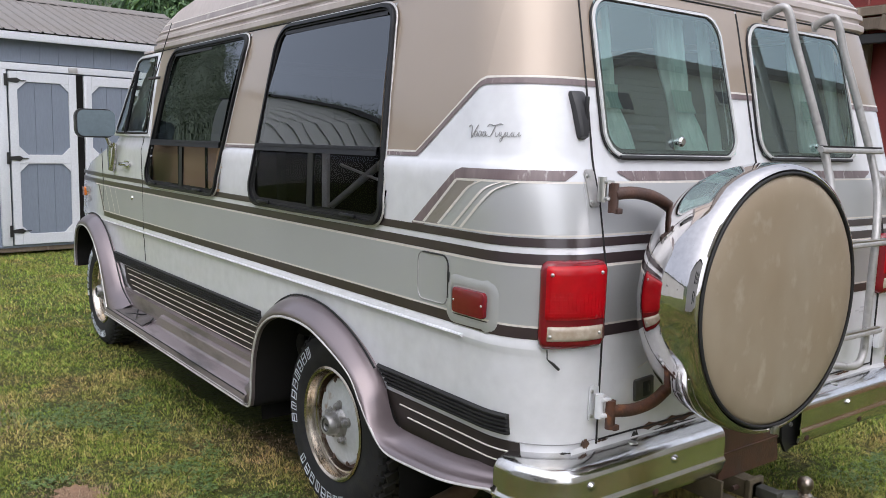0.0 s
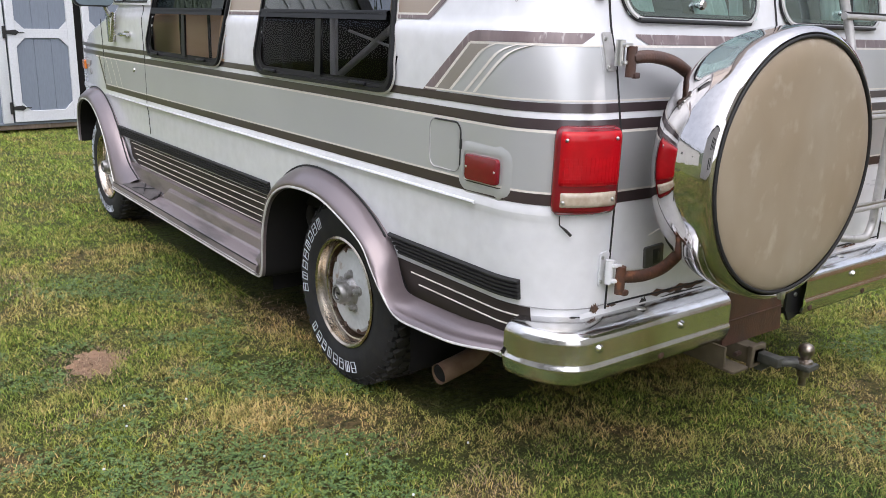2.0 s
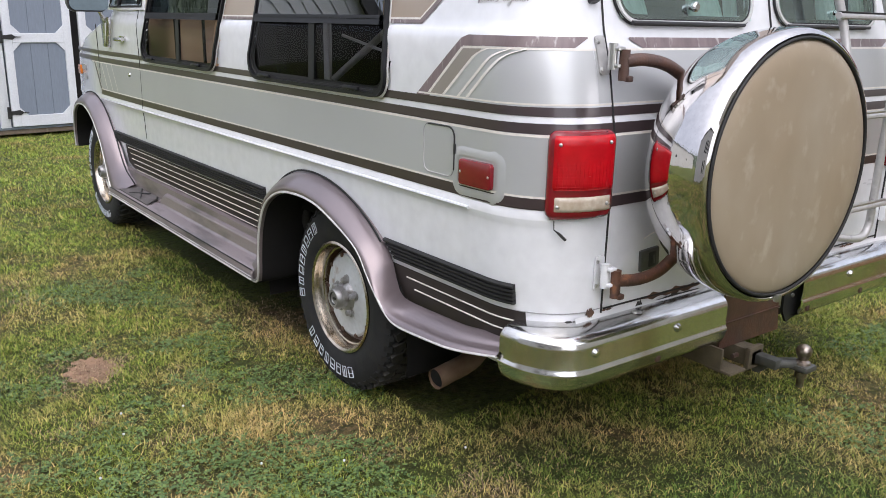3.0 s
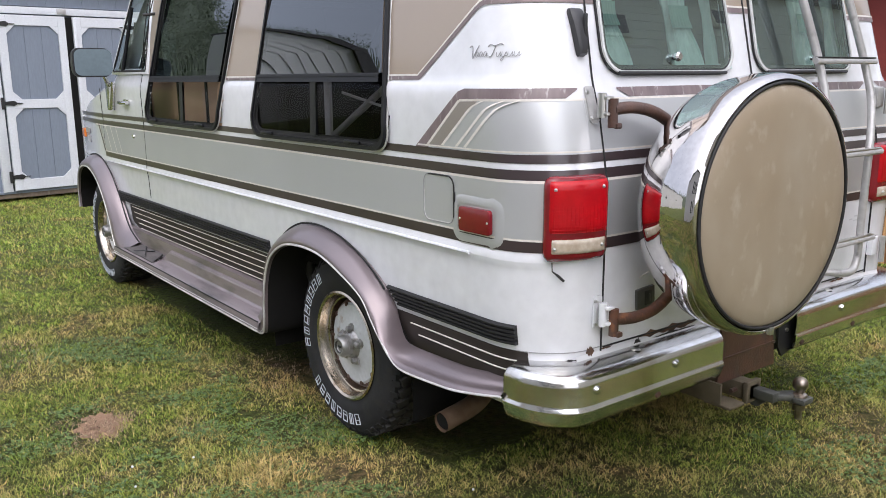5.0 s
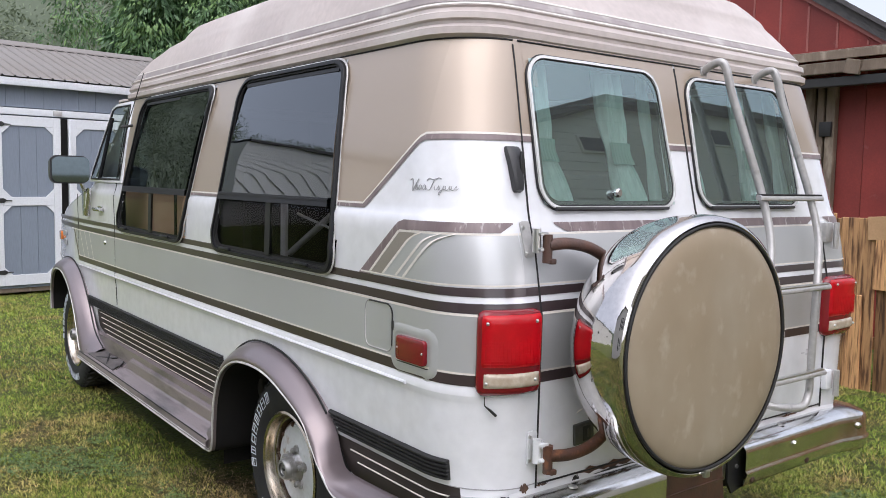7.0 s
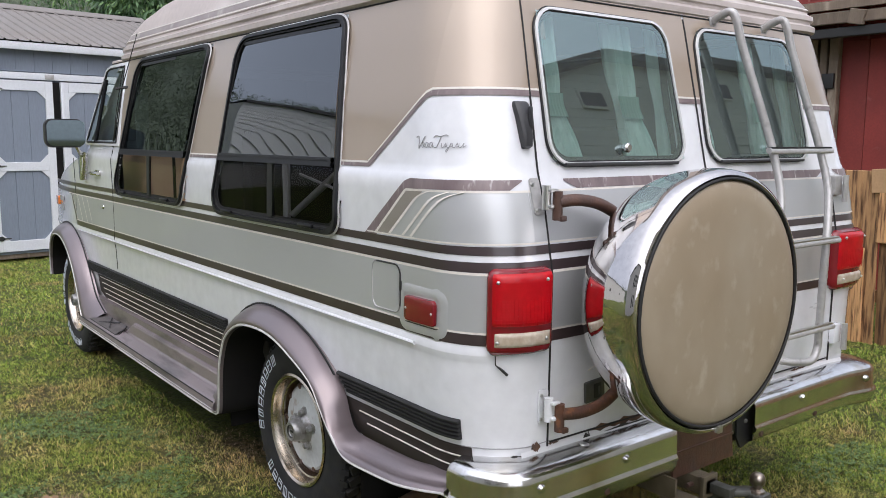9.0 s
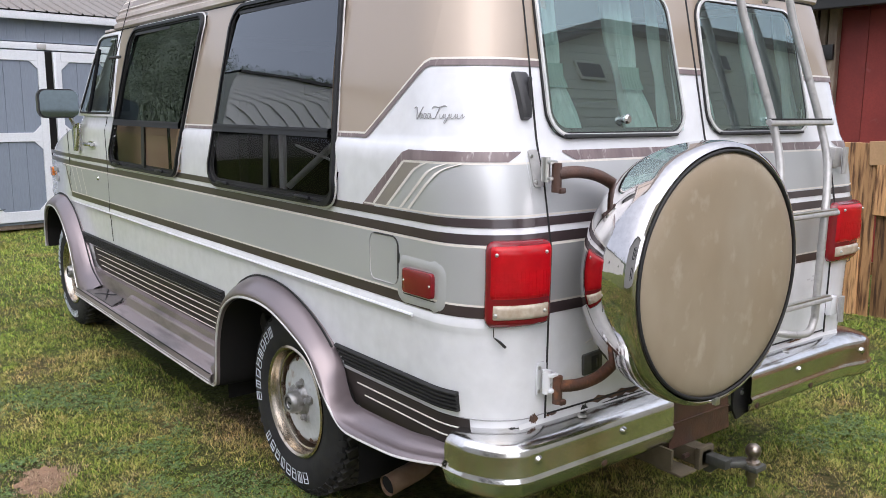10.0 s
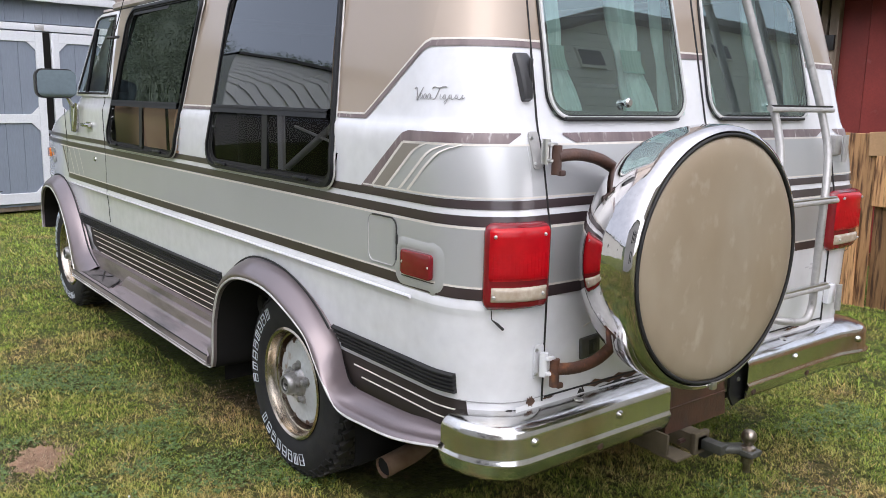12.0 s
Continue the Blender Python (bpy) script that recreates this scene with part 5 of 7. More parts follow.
rail(0.207)
rail(0.530)
for z, x0, x1 in ((1.437, 0.275, 0.70), (1.11, 0.235, 0.645), (0.784, 0.235, 0.647)):
    rg = part("rung", tube([(x0, lad_y(z) - 0.016, z), (x1, lad_y(z) - 0.016, z)], 0.0105, 10, flat=1.25), GALV, lad)
    part("grip_strip", boxed(((x0 + x1) / 2, lad_y(z) - 0.016, z + 0.011), (x1 - x0 - 0.02, 0.018, 0.006), 0.002), RUBBER if z > 1.3 else ALU, rg)
for x in (0.207, 0.530):
    part("foot", boxed((x, REAR(1.89) + 0.0, 1.886), (0.04, 0.02, 0.035), 0.006), GALV, lad)

# ---- rear bumper and tow gear ----
bump = new("rear_bumper")
bump.parent = van
tagged(bump, "chrome step bumper with dull reflections and some rust")
SECT = [(0.085, 0.588), (0.05, 0.587), (0.02, 0.583), (-0.008, 0.576), (-0.026, 0.567), (-0.035, 0.555), (-0.037, 0.54), (-0.037, 0.486), (-0.0385, 0.480), (-0.0435, 0.474), (-0.0445, 0.468), (-0.041, 0.461), (-0.036, 0.442), (-0.028, 0.424), (0.0, 0.416), (0.02, 0.416)]


def bumper_half(x_in, s):
    """Chrome section swept from the middle round the corner to the flank."""
    rows = []
    cr = 0.155
    path = [(x_in + (0.872 - x_in) * k / 10, 0.0, 0.0) for k in range(11)]
    path += [(0.872, None, radians(90 * k / 8)) for k in range(1, 9)]
    end = [(0.06, 1.0), (0.12, 1.0), (0.15, 0.98), (0.165, 0.92)]
    for x, yy, th in path:
        row = []
        for d, z in SECT:
            if yy == 0.0:
                row.append((s * x, d, z))
            else:
                rad = cr - d
                row.append((s * (0.872 + (rad - 0.04) * math.sin(th) * 0.93), cr - rad * math.cos(th), z))
        rows.append(row)
    for dy, k in end:
        rows.append([(s * (0.872 + (cr - d - 0.04) * 0.93), cr + dy * 0.12, 0.50 + (z - 0.50) * k) for d, z in SECT])
    rows.append([(p[0] - s * 0.03, p[1] - 0.004, p[2]) for p in rows[-1]])
    return part("bumper_bar", grid(rows), CHROME, bump, "chrome bumper bar", smooth=75)


bumper_half(0.19, 1)
bumper_half(0.25, -1)
for x in (-0.85, -0.496, 0.50, 0.88):
    bm = lathe([(0.0, -0.012), (0.008, -0.011), (0.013, -0.005), (0.014, 0.0)], 12, "y", (x, -0.036, 0.526))
    part("bolt", bm, CHROME, bump)
for x in (-0.62, 0.5):
    part("bolt", lathe([(0.0, 0.005), (0.012, 0.004), (0.016, 0.0)], 12, "z", (x, 0.02, 0.582)), ALU, bump)
for x in (-0.575, 0.235, 0.60):
    part("bolt", lathe([(0.0, -0.004), (0.009, -0.004), (0.013, 0.0)], 12, "y", (x, -0.036, 0.445)), RUST, bump, "rusty bolt hole")
plate = slab([(-0.20, 0.0), (0.10, 0.0), (0.13, -0.20), (-0.21, -0.20), (-0.205, -0.10)], 0.008, lambda u, v, d: (u, 0.012 - d, 0.575 + v))
part("plate_bracket", plate, RUST, bump, "rusty brown plate bracket")
part("crease", boxed((-0.04, 0.002, 0.462), (0.32, 0.006, 0.006), 0.002), RUST, bump)
part("gusset", slab([(0.0, 0.0), (0.14, 0.0), (0.095, -0.15), (0.03, -0.165), (0.0, -0.12)], 0.01, lambda u, v, d: (0.14 + u, 0.01 - d, 0.56 + v)), HINGE, bump, "black bracket")
for x, z in ((-0.16, 0.56), (0.07, 0.56), (0.19, 0.49)):
    part("bolt", lathe([(0.0, -0.008), (0.007, -0.007), (0.009, 0.0)], 8, "y", (x, 0.002, z)), ALU, bump)
sill = grid([[(x, REAR(0.6) + d, z) for x in np.linspace(-0.85, 0.85, 30)] for d, z in ((0.0, 0.60), (-0.004, 0.585), (0.0, 0.565), (0.03, 0.56))])
part("rear_sill", sill, WHITE, van, "white painted rear sill with rust")
RUSTFLAKE = material("rust_flake", (0.15, 0.075, 0.040), 0.85, color2=(0.05, 0.036, 0.032), scale=30)
rr = random.Random(4)


def flake(kind, v, z, length, tall, mat, label):
    """A thin ragged patch along the sill that follows the skin."""
    n = 14
    span = length / 0.0035 if kind == "a" else length
    up = [tall * (0.25 + rr.random()) * min(1.0, 4 * k / n, 4 * (n - k) / n) for k in range(n + 1)]
    dn = [tall * (0.25 + rr.random()) * min(1.0, 4 * k / n, 4 * (n - k) / n) for k in range(n + 1)]
    rows = [[flank(kind, v + span * (k / n - 0.5), z + q[k] * sg, off=0.0035) for k in range(n + 1)] for q, sg in ((up, 1), (dn, -1))]
    part("rust_patch", grid(rows), mat, van, label, smooth=0)


flake("a", 67, 0.586, 0.07, 0.005, HINGE, "dark slot in the sill")
flake("a", 86, 0.606, 0.034, 0.016, RUSTFLAKE, "flaking rust spot")
flake("x", -0.725, 0.606, 0.05, 0.004, RUSTFLAKE, "thin rust line")
flake("x", -0.44, 0.608, 0.30, 0.014, RUSTFLAKE, "flaking rust along the sill")
flake("x", -0.40, 0.592, 0.22, 0.006, HINGE, "dark gap under the door")
flake("x", -0.585, 0.590, 0.032, 0.016, HINGE, "dark hole in the sill")
flake("x", 0.25, 0.604, 0.20, 0.005, RUSTFLAKE, "thin rust line")
flake("x", 0.60, 0.602, 0.12, 0.005, RUSTFLAKE, "thin rust line")
part("panel_gap", tube([flank("a", 25 + 6.5 * k, 0.612, off=0.0015) for k in range(11)] + [flank("x", -0.78 + 0.02 * k, 0.614, off=0.0015) for k in range(3)], 0.0016, 5), GREYTEXT, van, "lower panel crease")
part("panel_gap", tube([flank("x", x, 0.610, off=0.002) for x in np.linspace(-0.74, 0.78, 20)], 0.003, 5), RUBBER, van, "gap below the rear doors")

hitch = new("tow_hitch")
hitch.parent = van
tagged(hitch, "receiver tow hitch with dark worn ball mount and steel ball")
RECEIVER = material("olive_rust", (0.080, 0.064, 0.040), 0.7, color2=(0.12, 0.095, 0.06), scale=20, bump=0.3)
rec = boxed((-0.09, 0.11, 0.342), (0.064, 0.34, 0.062), 0.008)
box(rec, (-0.09, -0.05, 0.342), (0.080, 0.020, 0.076), 0.005)
part("receiver", rec, RECEIVER, hitch, "olive-brown rusty receiver tube")
flg = boxed((-0.235, 0.05, 0.355), (0.012, 0.16, 0.075), 0.003)
box(flg, (-0.20, -0.02, 0.318), (0.085, 0.10, 0.010), 0.003)
part("flange", flg, RECEIVER, hitch, "olive-brown bent flange")
part("pin", tube([(-0.15, -0.01, 0.342), (-0.03, -0.01, 0.342)], 0.008, 8), RUST, hitch)
part("cross_tube", boxed((0, 0.16, 0.375), (1.0, 0.06, 0.06), 0.006), DARK, hitch)
mount = boxed((-0.075, -0.085, 0.338), (0.042, 0.10, 0.034), 0.006)
box(mount, (-0.035, -0.13, 0.334), (0.10, 0.05, 0.024), 0.008, Matrix.Rotation(radians(-35), 4, "Z"))
slab([(-0.02, 0.0), (-0.10, 0.0), (-0.045, -0.05), (-0.02, -0.05)], 0.012, lambda u, v, d: (-0.075 + d, u - 0.02, 0.335 + v), bm=mount)
box(mount, (0.0, -0.165, 0.327), (0.065, 0.085, 0.022), 0.008)
part("ball_mount", mount, DULLSTEEL, hitch, "dark worn ball mount")
BALL = material("worn_steel", (0.36, 0.32, 0.28), 0.3, metal=0.95, color2=(0.25, 0.2, 0.16), scale=30)
part("ball", lathe([(0.0, 0.048), (0.010, 0.046), (0.018, 0.041), (0.0235, 0.033), (0.0255, 0.023), (0.0235, 0.012), (0.016, 0.002), (0.014, -0.006), (0.024, -0.012), (0.026, -0.018), (0.026, -0.024), (0.014, -0.026), (0.014, -0.045), (0.020, -0.047), (0.020, -0.066), (0.012, -0.068), (0.012, -0.10), (0.0, -0.10)], 24, "z", (0.0, -0.172, 0.357)), BALL, hitch, "worn steel tow ball")

# exhaust
part("exhaust", tube(spline([(-0.945, 0.568, 0.247), (-0.90, 0.572, 0.252), (-0.75, 0.60, 0.275), (-0.55, 0.75, 0.32), (-0.45, 1.1, 0.36)], 5), 0.036, 16, caps=False), PIPE, van, "rusty exhaust tailpipe", smooth=60)
part("exhaust_bore", tube([(-0.935, 0.569, 0.2483), (-0.80, 0.59, 0.268)], 0.0315, 14), DARK, van)

# door mirror
for s in (-1, 1):
    mir = new("door_mirror")
    mir.parent = van
    tagged(mir, "rounded square door mirror on a chrome bracket")
    mo = lambda u, v, d, s=s: (s * 1.14 + u, 3.70 + d, 1.494 + v)
    part("housing", slab(rounded(0.215, 0.168, 0.04, 6), 0.045, mo, bevel=0.012), PLASTIC, mir, "black mirror housing")
    part("mirror_glass", slab(rounded(0.199, 0.152, 0.036, 6), 0.012, lambda u, v, d, s=s: (s * 1.14 + u, 3.676 - d + 0.26 * s * u, 1.494 + v)), MIRROR, mir, "mirror glass")
    part("arm", tube(spline([(s * 1.07, 3.73, 1.42), (s * 1.045, 3.76, 1.38), (s * 1.01, 3.80, 1.345)], 5), 0.011, 8), CHROME, mir)
    part("bracket", slab([(-0.07, 0.07), (0.07, 0.07), (0.03, -0.09), (-0.02, -0.09)], 0.03, lambda u, v, d, s=s: flank("y", 3.82 + u, 1.30 + v, s, 0.003 + d), bevel=0.006), CHROME, mir, "chrome wedge bracket")

# antenna
part("antenna", tube([(-0.985, 3.30, 1.42), (-0.965, 3.14, 1.74), (-0.925, 2.97, 2.02)], lambda t: 0.004 - 0.002 * t, 6), HINGE, van, "thin black aerial")
part("aerial_mount", tube([(-1.0, 3.14, 1.735), (-0.93, 3.135, 1.745)], 0.008, 6), HINGE, van)
part("roof_cap_front", boxed((-0.86, 3.50, 1.905), (0.06, 0.12, 0.02), 0.006), ROOF, van)


# ---- the right flank stands further out and its rear corner is squarer ----
RIGHT_OUT = 0.055
bpy.context.view_layer.update()
widened = set()
for ob in list(van.children_recursive):
    if ob.type != "MESH" or ob.data.name in widened or ob.name.startswith("door_hinge"):
        continue
    widened.add(ob.data.name)
    m_, inv = ob.matrix_world, ob.matrix_world.inverted()
    for v in ob.data.vertices:
        p = m_ @ v.co
        if p.x > 0.70:
            x0, y0 = HALF(p.z) - CX, REAR(p.z) + CY
            c, d = max(0.0, p.x - x0) / CX, max(0.0, y0 - p.y) / CY
            if c > 0 and d > 0:
                f = math.hypot(c, d) / (c ** 4 + d ** 4) ** 0.25
                p.x, p.y = x0 + f * c * CX, y0 - f * d * CY
            u = min(1.0, (p.x - 0.70) / 0.14)
            p.x += RIGHT_OUT * u * u * (3 - 2 * u)
            v.co = inv @ p


# ---- ground ----
def ground_z(x, y):
    t = min(1.0, max(0.0, (y - 4.5) / 5.0))
    u = min(1.0, max(0.0, (y - 12.0) / 40.0))
    return 0.05 * t * t * (3 - 2 * t) + 3.0 * u * u


GRASS_SHADED = bpy.data.materials.new("lawn")
GRASS_SHADED.use_nodes = True


def lawn_nodes(m, blades, k):
    nt = m.node_tree
    b = nt.nodes["Principled BSDF"]
    b.inputs["Roughness"].default_value = 0.75
    b.inputs["Specular IOR Level"].default_value = 0.25
    tc = nt.nodes.new("ShaderNodeTexCoord")

    def noisy(s, lo, hi, detail=5, off=0.0):
        mp = nt.nodes.new("ShaderNodeMapping")
        mp.inputs["Location"].default_value = (off, off * 0.7, 0)
        n = nt.nodes.new("ShaderNodeTexNoise")
        n.inputs["Scale"].default_value, n.inputs["Detail"].default_value = s, detail
        r = nt.nodes.new("ShaderNodeMapRange")
        r.inputs["From Min"].default_value, r.inputs["From Max"].default_value = lo, hi
        nt.links.new(tc.outputs["Object"], mp.inputs["Vector"])
        nt.links.new(mp.outputs[0], n.inputs["Vector"])
        nt.links.new(n.outputs["Fac"], r.inputs["Value"])
        return r.outputs[0]

    def mix(f, a, c):
        x = nt.nodes.new("ShaderNodeMixRGB")
        nt.links.new(f, x.inputs["Fac"])
        for sock, v in ((x.inputs["Color1"], a), (x.inputs["Color2"], c)):
            if isinstance(v, tuple):
                sock.default_value = rgb(v)
            else:
                nt.links.new(v, sock)
        return x.outputs[0]
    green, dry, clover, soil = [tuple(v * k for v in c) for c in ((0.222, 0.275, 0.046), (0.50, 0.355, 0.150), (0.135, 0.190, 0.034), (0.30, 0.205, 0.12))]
    c = mix(noisy(1.9, 0.45, 0.60, detail=8), green, dry)
    c = mix(noisy(1.4, 0.50, 0.66, detail=6, off=7.3), c, clover)
    # brighter, greener turf away from the van: towards the shed and the fence
    sep, far_y, near_x, both, far_green = nt.nodes.new("ShaderNodeSeparateXYZ"), nt.nodes.new("ShaderNodeMapRange"), nt.nodes.new("ShaderNodeMapRange"), nt.nodes.new("ShaderNodeMath"), nt.nodes.new("ShaderNodeMath")
    far_y.inputs["From Min"].default_value, far_y.inputs["From Max"].default_value = 2.2, 4.6
    near_x.inputs["From Min"].default_value, near_x.inputs["From Max"].default_value = 0.6, 1.2
    both.operation, far_green.operation = "MAXIMUM", "MULTIPLY"
    nt.links.new(tc.outputs["Object"], sep.inputs[0])
    nt.links.new(sep.outputs["Y"], far_y.inputs["Value"])
    nt.links.new(sep.outputs["X"], near_x.inputs["Value"])
    nt.links.new(far_y.outputs[0], both.inputs[0])
    nt.links.new(near_x.outputs[0], both.inputs[1])
    nt.links.new(both.outputs[0], far_green.inputs[0])
    nt.links.new(noisy(2.6, 0.36, 0.58, off=5.2), far_green.inputs[1])
    c = mix(far_green.outputs[0], c, tuple(v * k for v in (0.27, 0.375, 0.062)))
    c = mix(noisy(9, 0.56, 0.80, off=3.1), c, dry if blades else soil)
    # greener turf behind the bumper with its shade painted in, browner by the hitch
    rear_y, rear_x, lush_shade = nt.nodes.new("ShaderNodeMapRange"), nt.nodes.new("ShaderNodeMapRange"), nt.nodes.new("ShaderNodeMath")
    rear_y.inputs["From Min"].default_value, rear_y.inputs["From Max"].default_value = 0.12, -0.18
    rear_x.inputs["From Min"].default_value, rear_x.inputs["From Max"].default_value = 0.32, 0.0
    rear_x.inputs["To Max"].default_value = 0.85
    lush_shade.operation = "MULTIPLY"
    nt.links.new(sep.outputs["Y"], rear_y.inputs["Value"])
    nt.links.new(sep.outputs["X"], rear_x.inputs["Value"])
    nt.links.new(rear_y.outputs[0], lush_shade.inputs[0])
    nt.links.new(rear_x.outputs[0], lush_shade.inputs[1])
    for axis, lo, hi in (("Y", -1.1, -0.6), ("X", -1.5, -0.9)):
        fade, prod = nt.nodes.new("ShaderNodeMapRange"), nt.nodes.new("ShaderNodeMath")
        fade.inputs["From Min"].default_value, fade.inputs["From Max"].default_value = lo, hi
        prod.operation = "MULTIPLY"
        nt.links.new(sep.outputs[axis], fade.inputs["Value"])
        nt.links.new(lush_shade.outputs[0], prod.inputs[0])
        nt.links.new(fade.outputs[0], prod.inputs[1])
        lush_shade = prod
    c = mix(lush_shade.outputs[0], c, tuple(v * k for v in (0.080, 0.140, 0.030)))
    c = mix(noisy(30, 0.44, 0.70, off=1.7), c, tuple(v * 0.42 for v in green))
    if blades:
        g = nt.nodes.new("ShaderNodeNewGeometry")
        r = nt.nodes.new("ShaderNodeMapRange")
        r.inputs["From Min"].default_value, r.inputs["From Max"].default_value = 0.84, 1.0
        nt.links.new(g.outputs["Random Per Island"], r.inputs["Value"])
        c = mix(r.outputs[0], c, dry)
        r2 = nt.nodes.new("ShaderNodeMapRange")
        r2.inputs["From Min"].default_value, r2.inputs["From Max"].default_value = 0.34, 0.0
        nt.links.new(g.outputs["Random Per Island"], r2.inputs["Value"])
        c = mix(r2.outputs[0], c, (0.036, 0.058, 0.011))
        r3 = nt.nodes.new("ShaderNodeMapRange")
        r3.inputs["From Min"].default_value, r3.inputs["From Max"].default_value = 0.60, 0.68
        r4 = nt.nodes.new("ShaderNodeMapRange")
        r4.inputs["From Min"].default_value, r4.inputs["From Max"].default_value = 0.72, 0.66
        pr = nt.nodes.new("ShaderNodeMath")
        pr.operation = "MULTIPLY"
        nt.links.new(g.outputs["Random Per Island"], r3.inputs["Value"])
        nt.links.new(g.outputs["Random Per Island"], r4.inputs["Value"])
        nt.links.new(r3.outputs[0], pr.inputs[0])
        nt.links.new(r4.outputs[0], pr.inputs[1])
        c = mix(pr.outputs[0], c, (0.31, 0.385, 0.080))
    nt.links.new(c, b.inputs["Base Color"])
    if not blades:
        bp = nt.nodes.new("ShaderNodeBump")
        bp.inputs["Strength"].default_value, bp.inputs["Distance"].default_value = 0.9, 0.03
        nt.links.new(noisy(60, 0, 1), bp.inputs["Height"])
        nt.links.new(bp.outputs[0], b.inputs["Normal"])


# sheet under the blades: thatch, darkened for the shade between them
lawn_nodes(GRASS_SHADED, False, 0.26)
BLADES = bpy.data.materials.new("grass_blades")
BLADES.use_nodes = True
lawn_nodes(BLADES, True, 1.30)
FARGRASS = bpy.data.materials.new("far_lawn")
FARGRASS.use_nodes = True
lawn_nodes(FARGRASS, False, 0.52)

gx = sorted(set(list(np.linspace(-6, 6, 61)) + [-400, -200, -100, -60, -40, -25, -15, -10, 10, 15, 25, 40, 60, 100, 200, 400]))
gy = sorted(set(list(np.linspace(-4, 12, 81)) + [-400, -200, -100, -50, -25, -12, -8, -6, 14, 17, 20, 25, 30, 40, 50, 70, 100, 200, 400]))
ground = solo("ground", grid([[(x, y, ground_z(x, y) + (0.012 * noise.noise(Vector((x * 2, y * 2, 0))) if abs(x) < 8 and -5 < y < 12 else 0)) for x in gx] for y in gy]), GRASS_SHADED, "patchy lawn with dry and clover spots", "ground", kind="structure", smooth=60)
ground.data.materials.append(FARGRASS)
for f in ground.data.polygons:
    c = f.center
    if not (-5.6 < c.x < 4.2 and -3.6 < c.y < 10.5):
        f.material_index = 1


def blades(name, x0, x1, y0, y1, per_m2, h, wd, seed, label, mat, skip=None):
    """Many bent grass blades as one mesh."""
    rng = np.random.default_rng(seed)
    n = int((x1 - x0) * (y1 - y0) * per_m2)
    x, y = rng.uniform(x0, x1, n), rng.uniform(y0, y1, n)
    keep = np.ones(n, bool)
    if skip is not None:
        keep = ~skip(x, y, rng)
    x, y = x[keep], y[keep]
    n = len(x)
    t = np.clip((y - 4.5) / 5.0, 0, 1)
    z = 0.05 * t * t * (3 - 2 * t) - 0.004
    z = z + 0.012 * np.array([noise.noise(Vector((p * 2, q * 2, 0))) for p, q in zip(x, y)])
    a = rng.uniform(0, 2 * np.pi, n)
    hh = h * rng.uniform(0.35, 1.25, n) * np.clip(1.0 + 0.6 * np.array([noise.noise(Vector((p * 3.1, q * 3.1, 5))) + noise.noise(Vector((p * 9, q * 9, 6))) + 0.9 * noise.noise(Vector((p * 26, q * 26, 7))) for p, q in zip(x, y)]), 0.25, 2.2)
    lean = hh * rng.uniform(0.3, 1.9, n)
    w = wd * rng.uniform(0.6, 1.4, n)
    b = a + rng.uniform(0.8, 2.2, n)
    dx, dy = np.cos(a), np.sin(a)
    ex, ey = np.cos(b) * w, np.sin(b) * w
    P = np.zeros((n, 5, 3), np.float32)
    P[:, 0] = np.stack((x - ex, y - ey, z), 1)
    P[:, 1] = np.stack((x + ex, y + ey, z), 1)
    mx, my, mz = x + dx * lean * 0.35, y + dy * lean * 0.35, z + hh * 0.62
    P[:, 2] = np.stack((mx + ex * 0.8, my + ey * 0.8, mz), 1)
    P[:, 3] = np.stack((mx - ex * 0.8, my - ey * 0.8, mz), 1)
    P[:, 4] = np.stack((x + dx * lean, y + dy * lean, z + hh), 1)
    idx = np.arange(n)[:, None] * 5
    me = bpy.data.meshes.new(name)
    me.vertices.add(n * 5)
    me.vertices.foreach_set("co", P.reshape(-1))
    loops = (idx + np.array([0, 1, 2, 3, 3, 2, 4])).reshape(-1)
    me.loops.add(len(loops))
    me.loops.foreach_set("vertex_index", loops.astype(np.int32))
    me.polygons.add(n * 2)
    starts = (np.arange(n)[:, None] * 7 + np.array([0, 4])).reshape(-1)
    me.polygons.foreach_set("loop_start", starts.astype(np.int32))
    me.update()
    me.validate()
    me.materials.append(mat)
    return tagged(new(name, me), label, "grass", kind="stuff")


def patch_depth(x, y):
    """How deep a point lies in one of the worn spots, 0 to 1."""
    out = np.zeros(len(x))
    wob = np.array([0.7 * noise.noise(Vector((a * 9, b * 9, 0.3))) for a, b in zip(x, y)]) if len(x) else 0
    for cx, cy, rx, ry, amt in ((-1.73, 1.86, 0.19, 0.23, 1.0), (-1.02, 0.25, 0.2, 0.16, 0.5), (-1.10, 0.63, 0.13, 0.12, 0.65), (-1.25, 0.84, 0.09, 0.08, 0.6), (-1.9, 3.0, 0.25, 0.35, 0.4), (-1.42, 1.62, 0.09, 0.12, 0.5), (-1.09, 1.36, 0.2, 0.28, 0.45), (-0.92, 2.1, 0.2, 0.4, 0.4), (0.68, -0.05, 0.22, 0.16, 0.5), (-0.72, 0.30, 0.22, 0.12, 0.35), (-1.95, 1.35, 0.15, 0.10, 0.4), (-1.62, 1.12, 0.12, 0.10, 0.4)):
        d = ((x - cx) / rx) ** 2 + ((y - cy) / ry) ** 2 + wob
        out = np.maximum(out, amt * np.clip(1.25 - d, 0, 1))
    return out


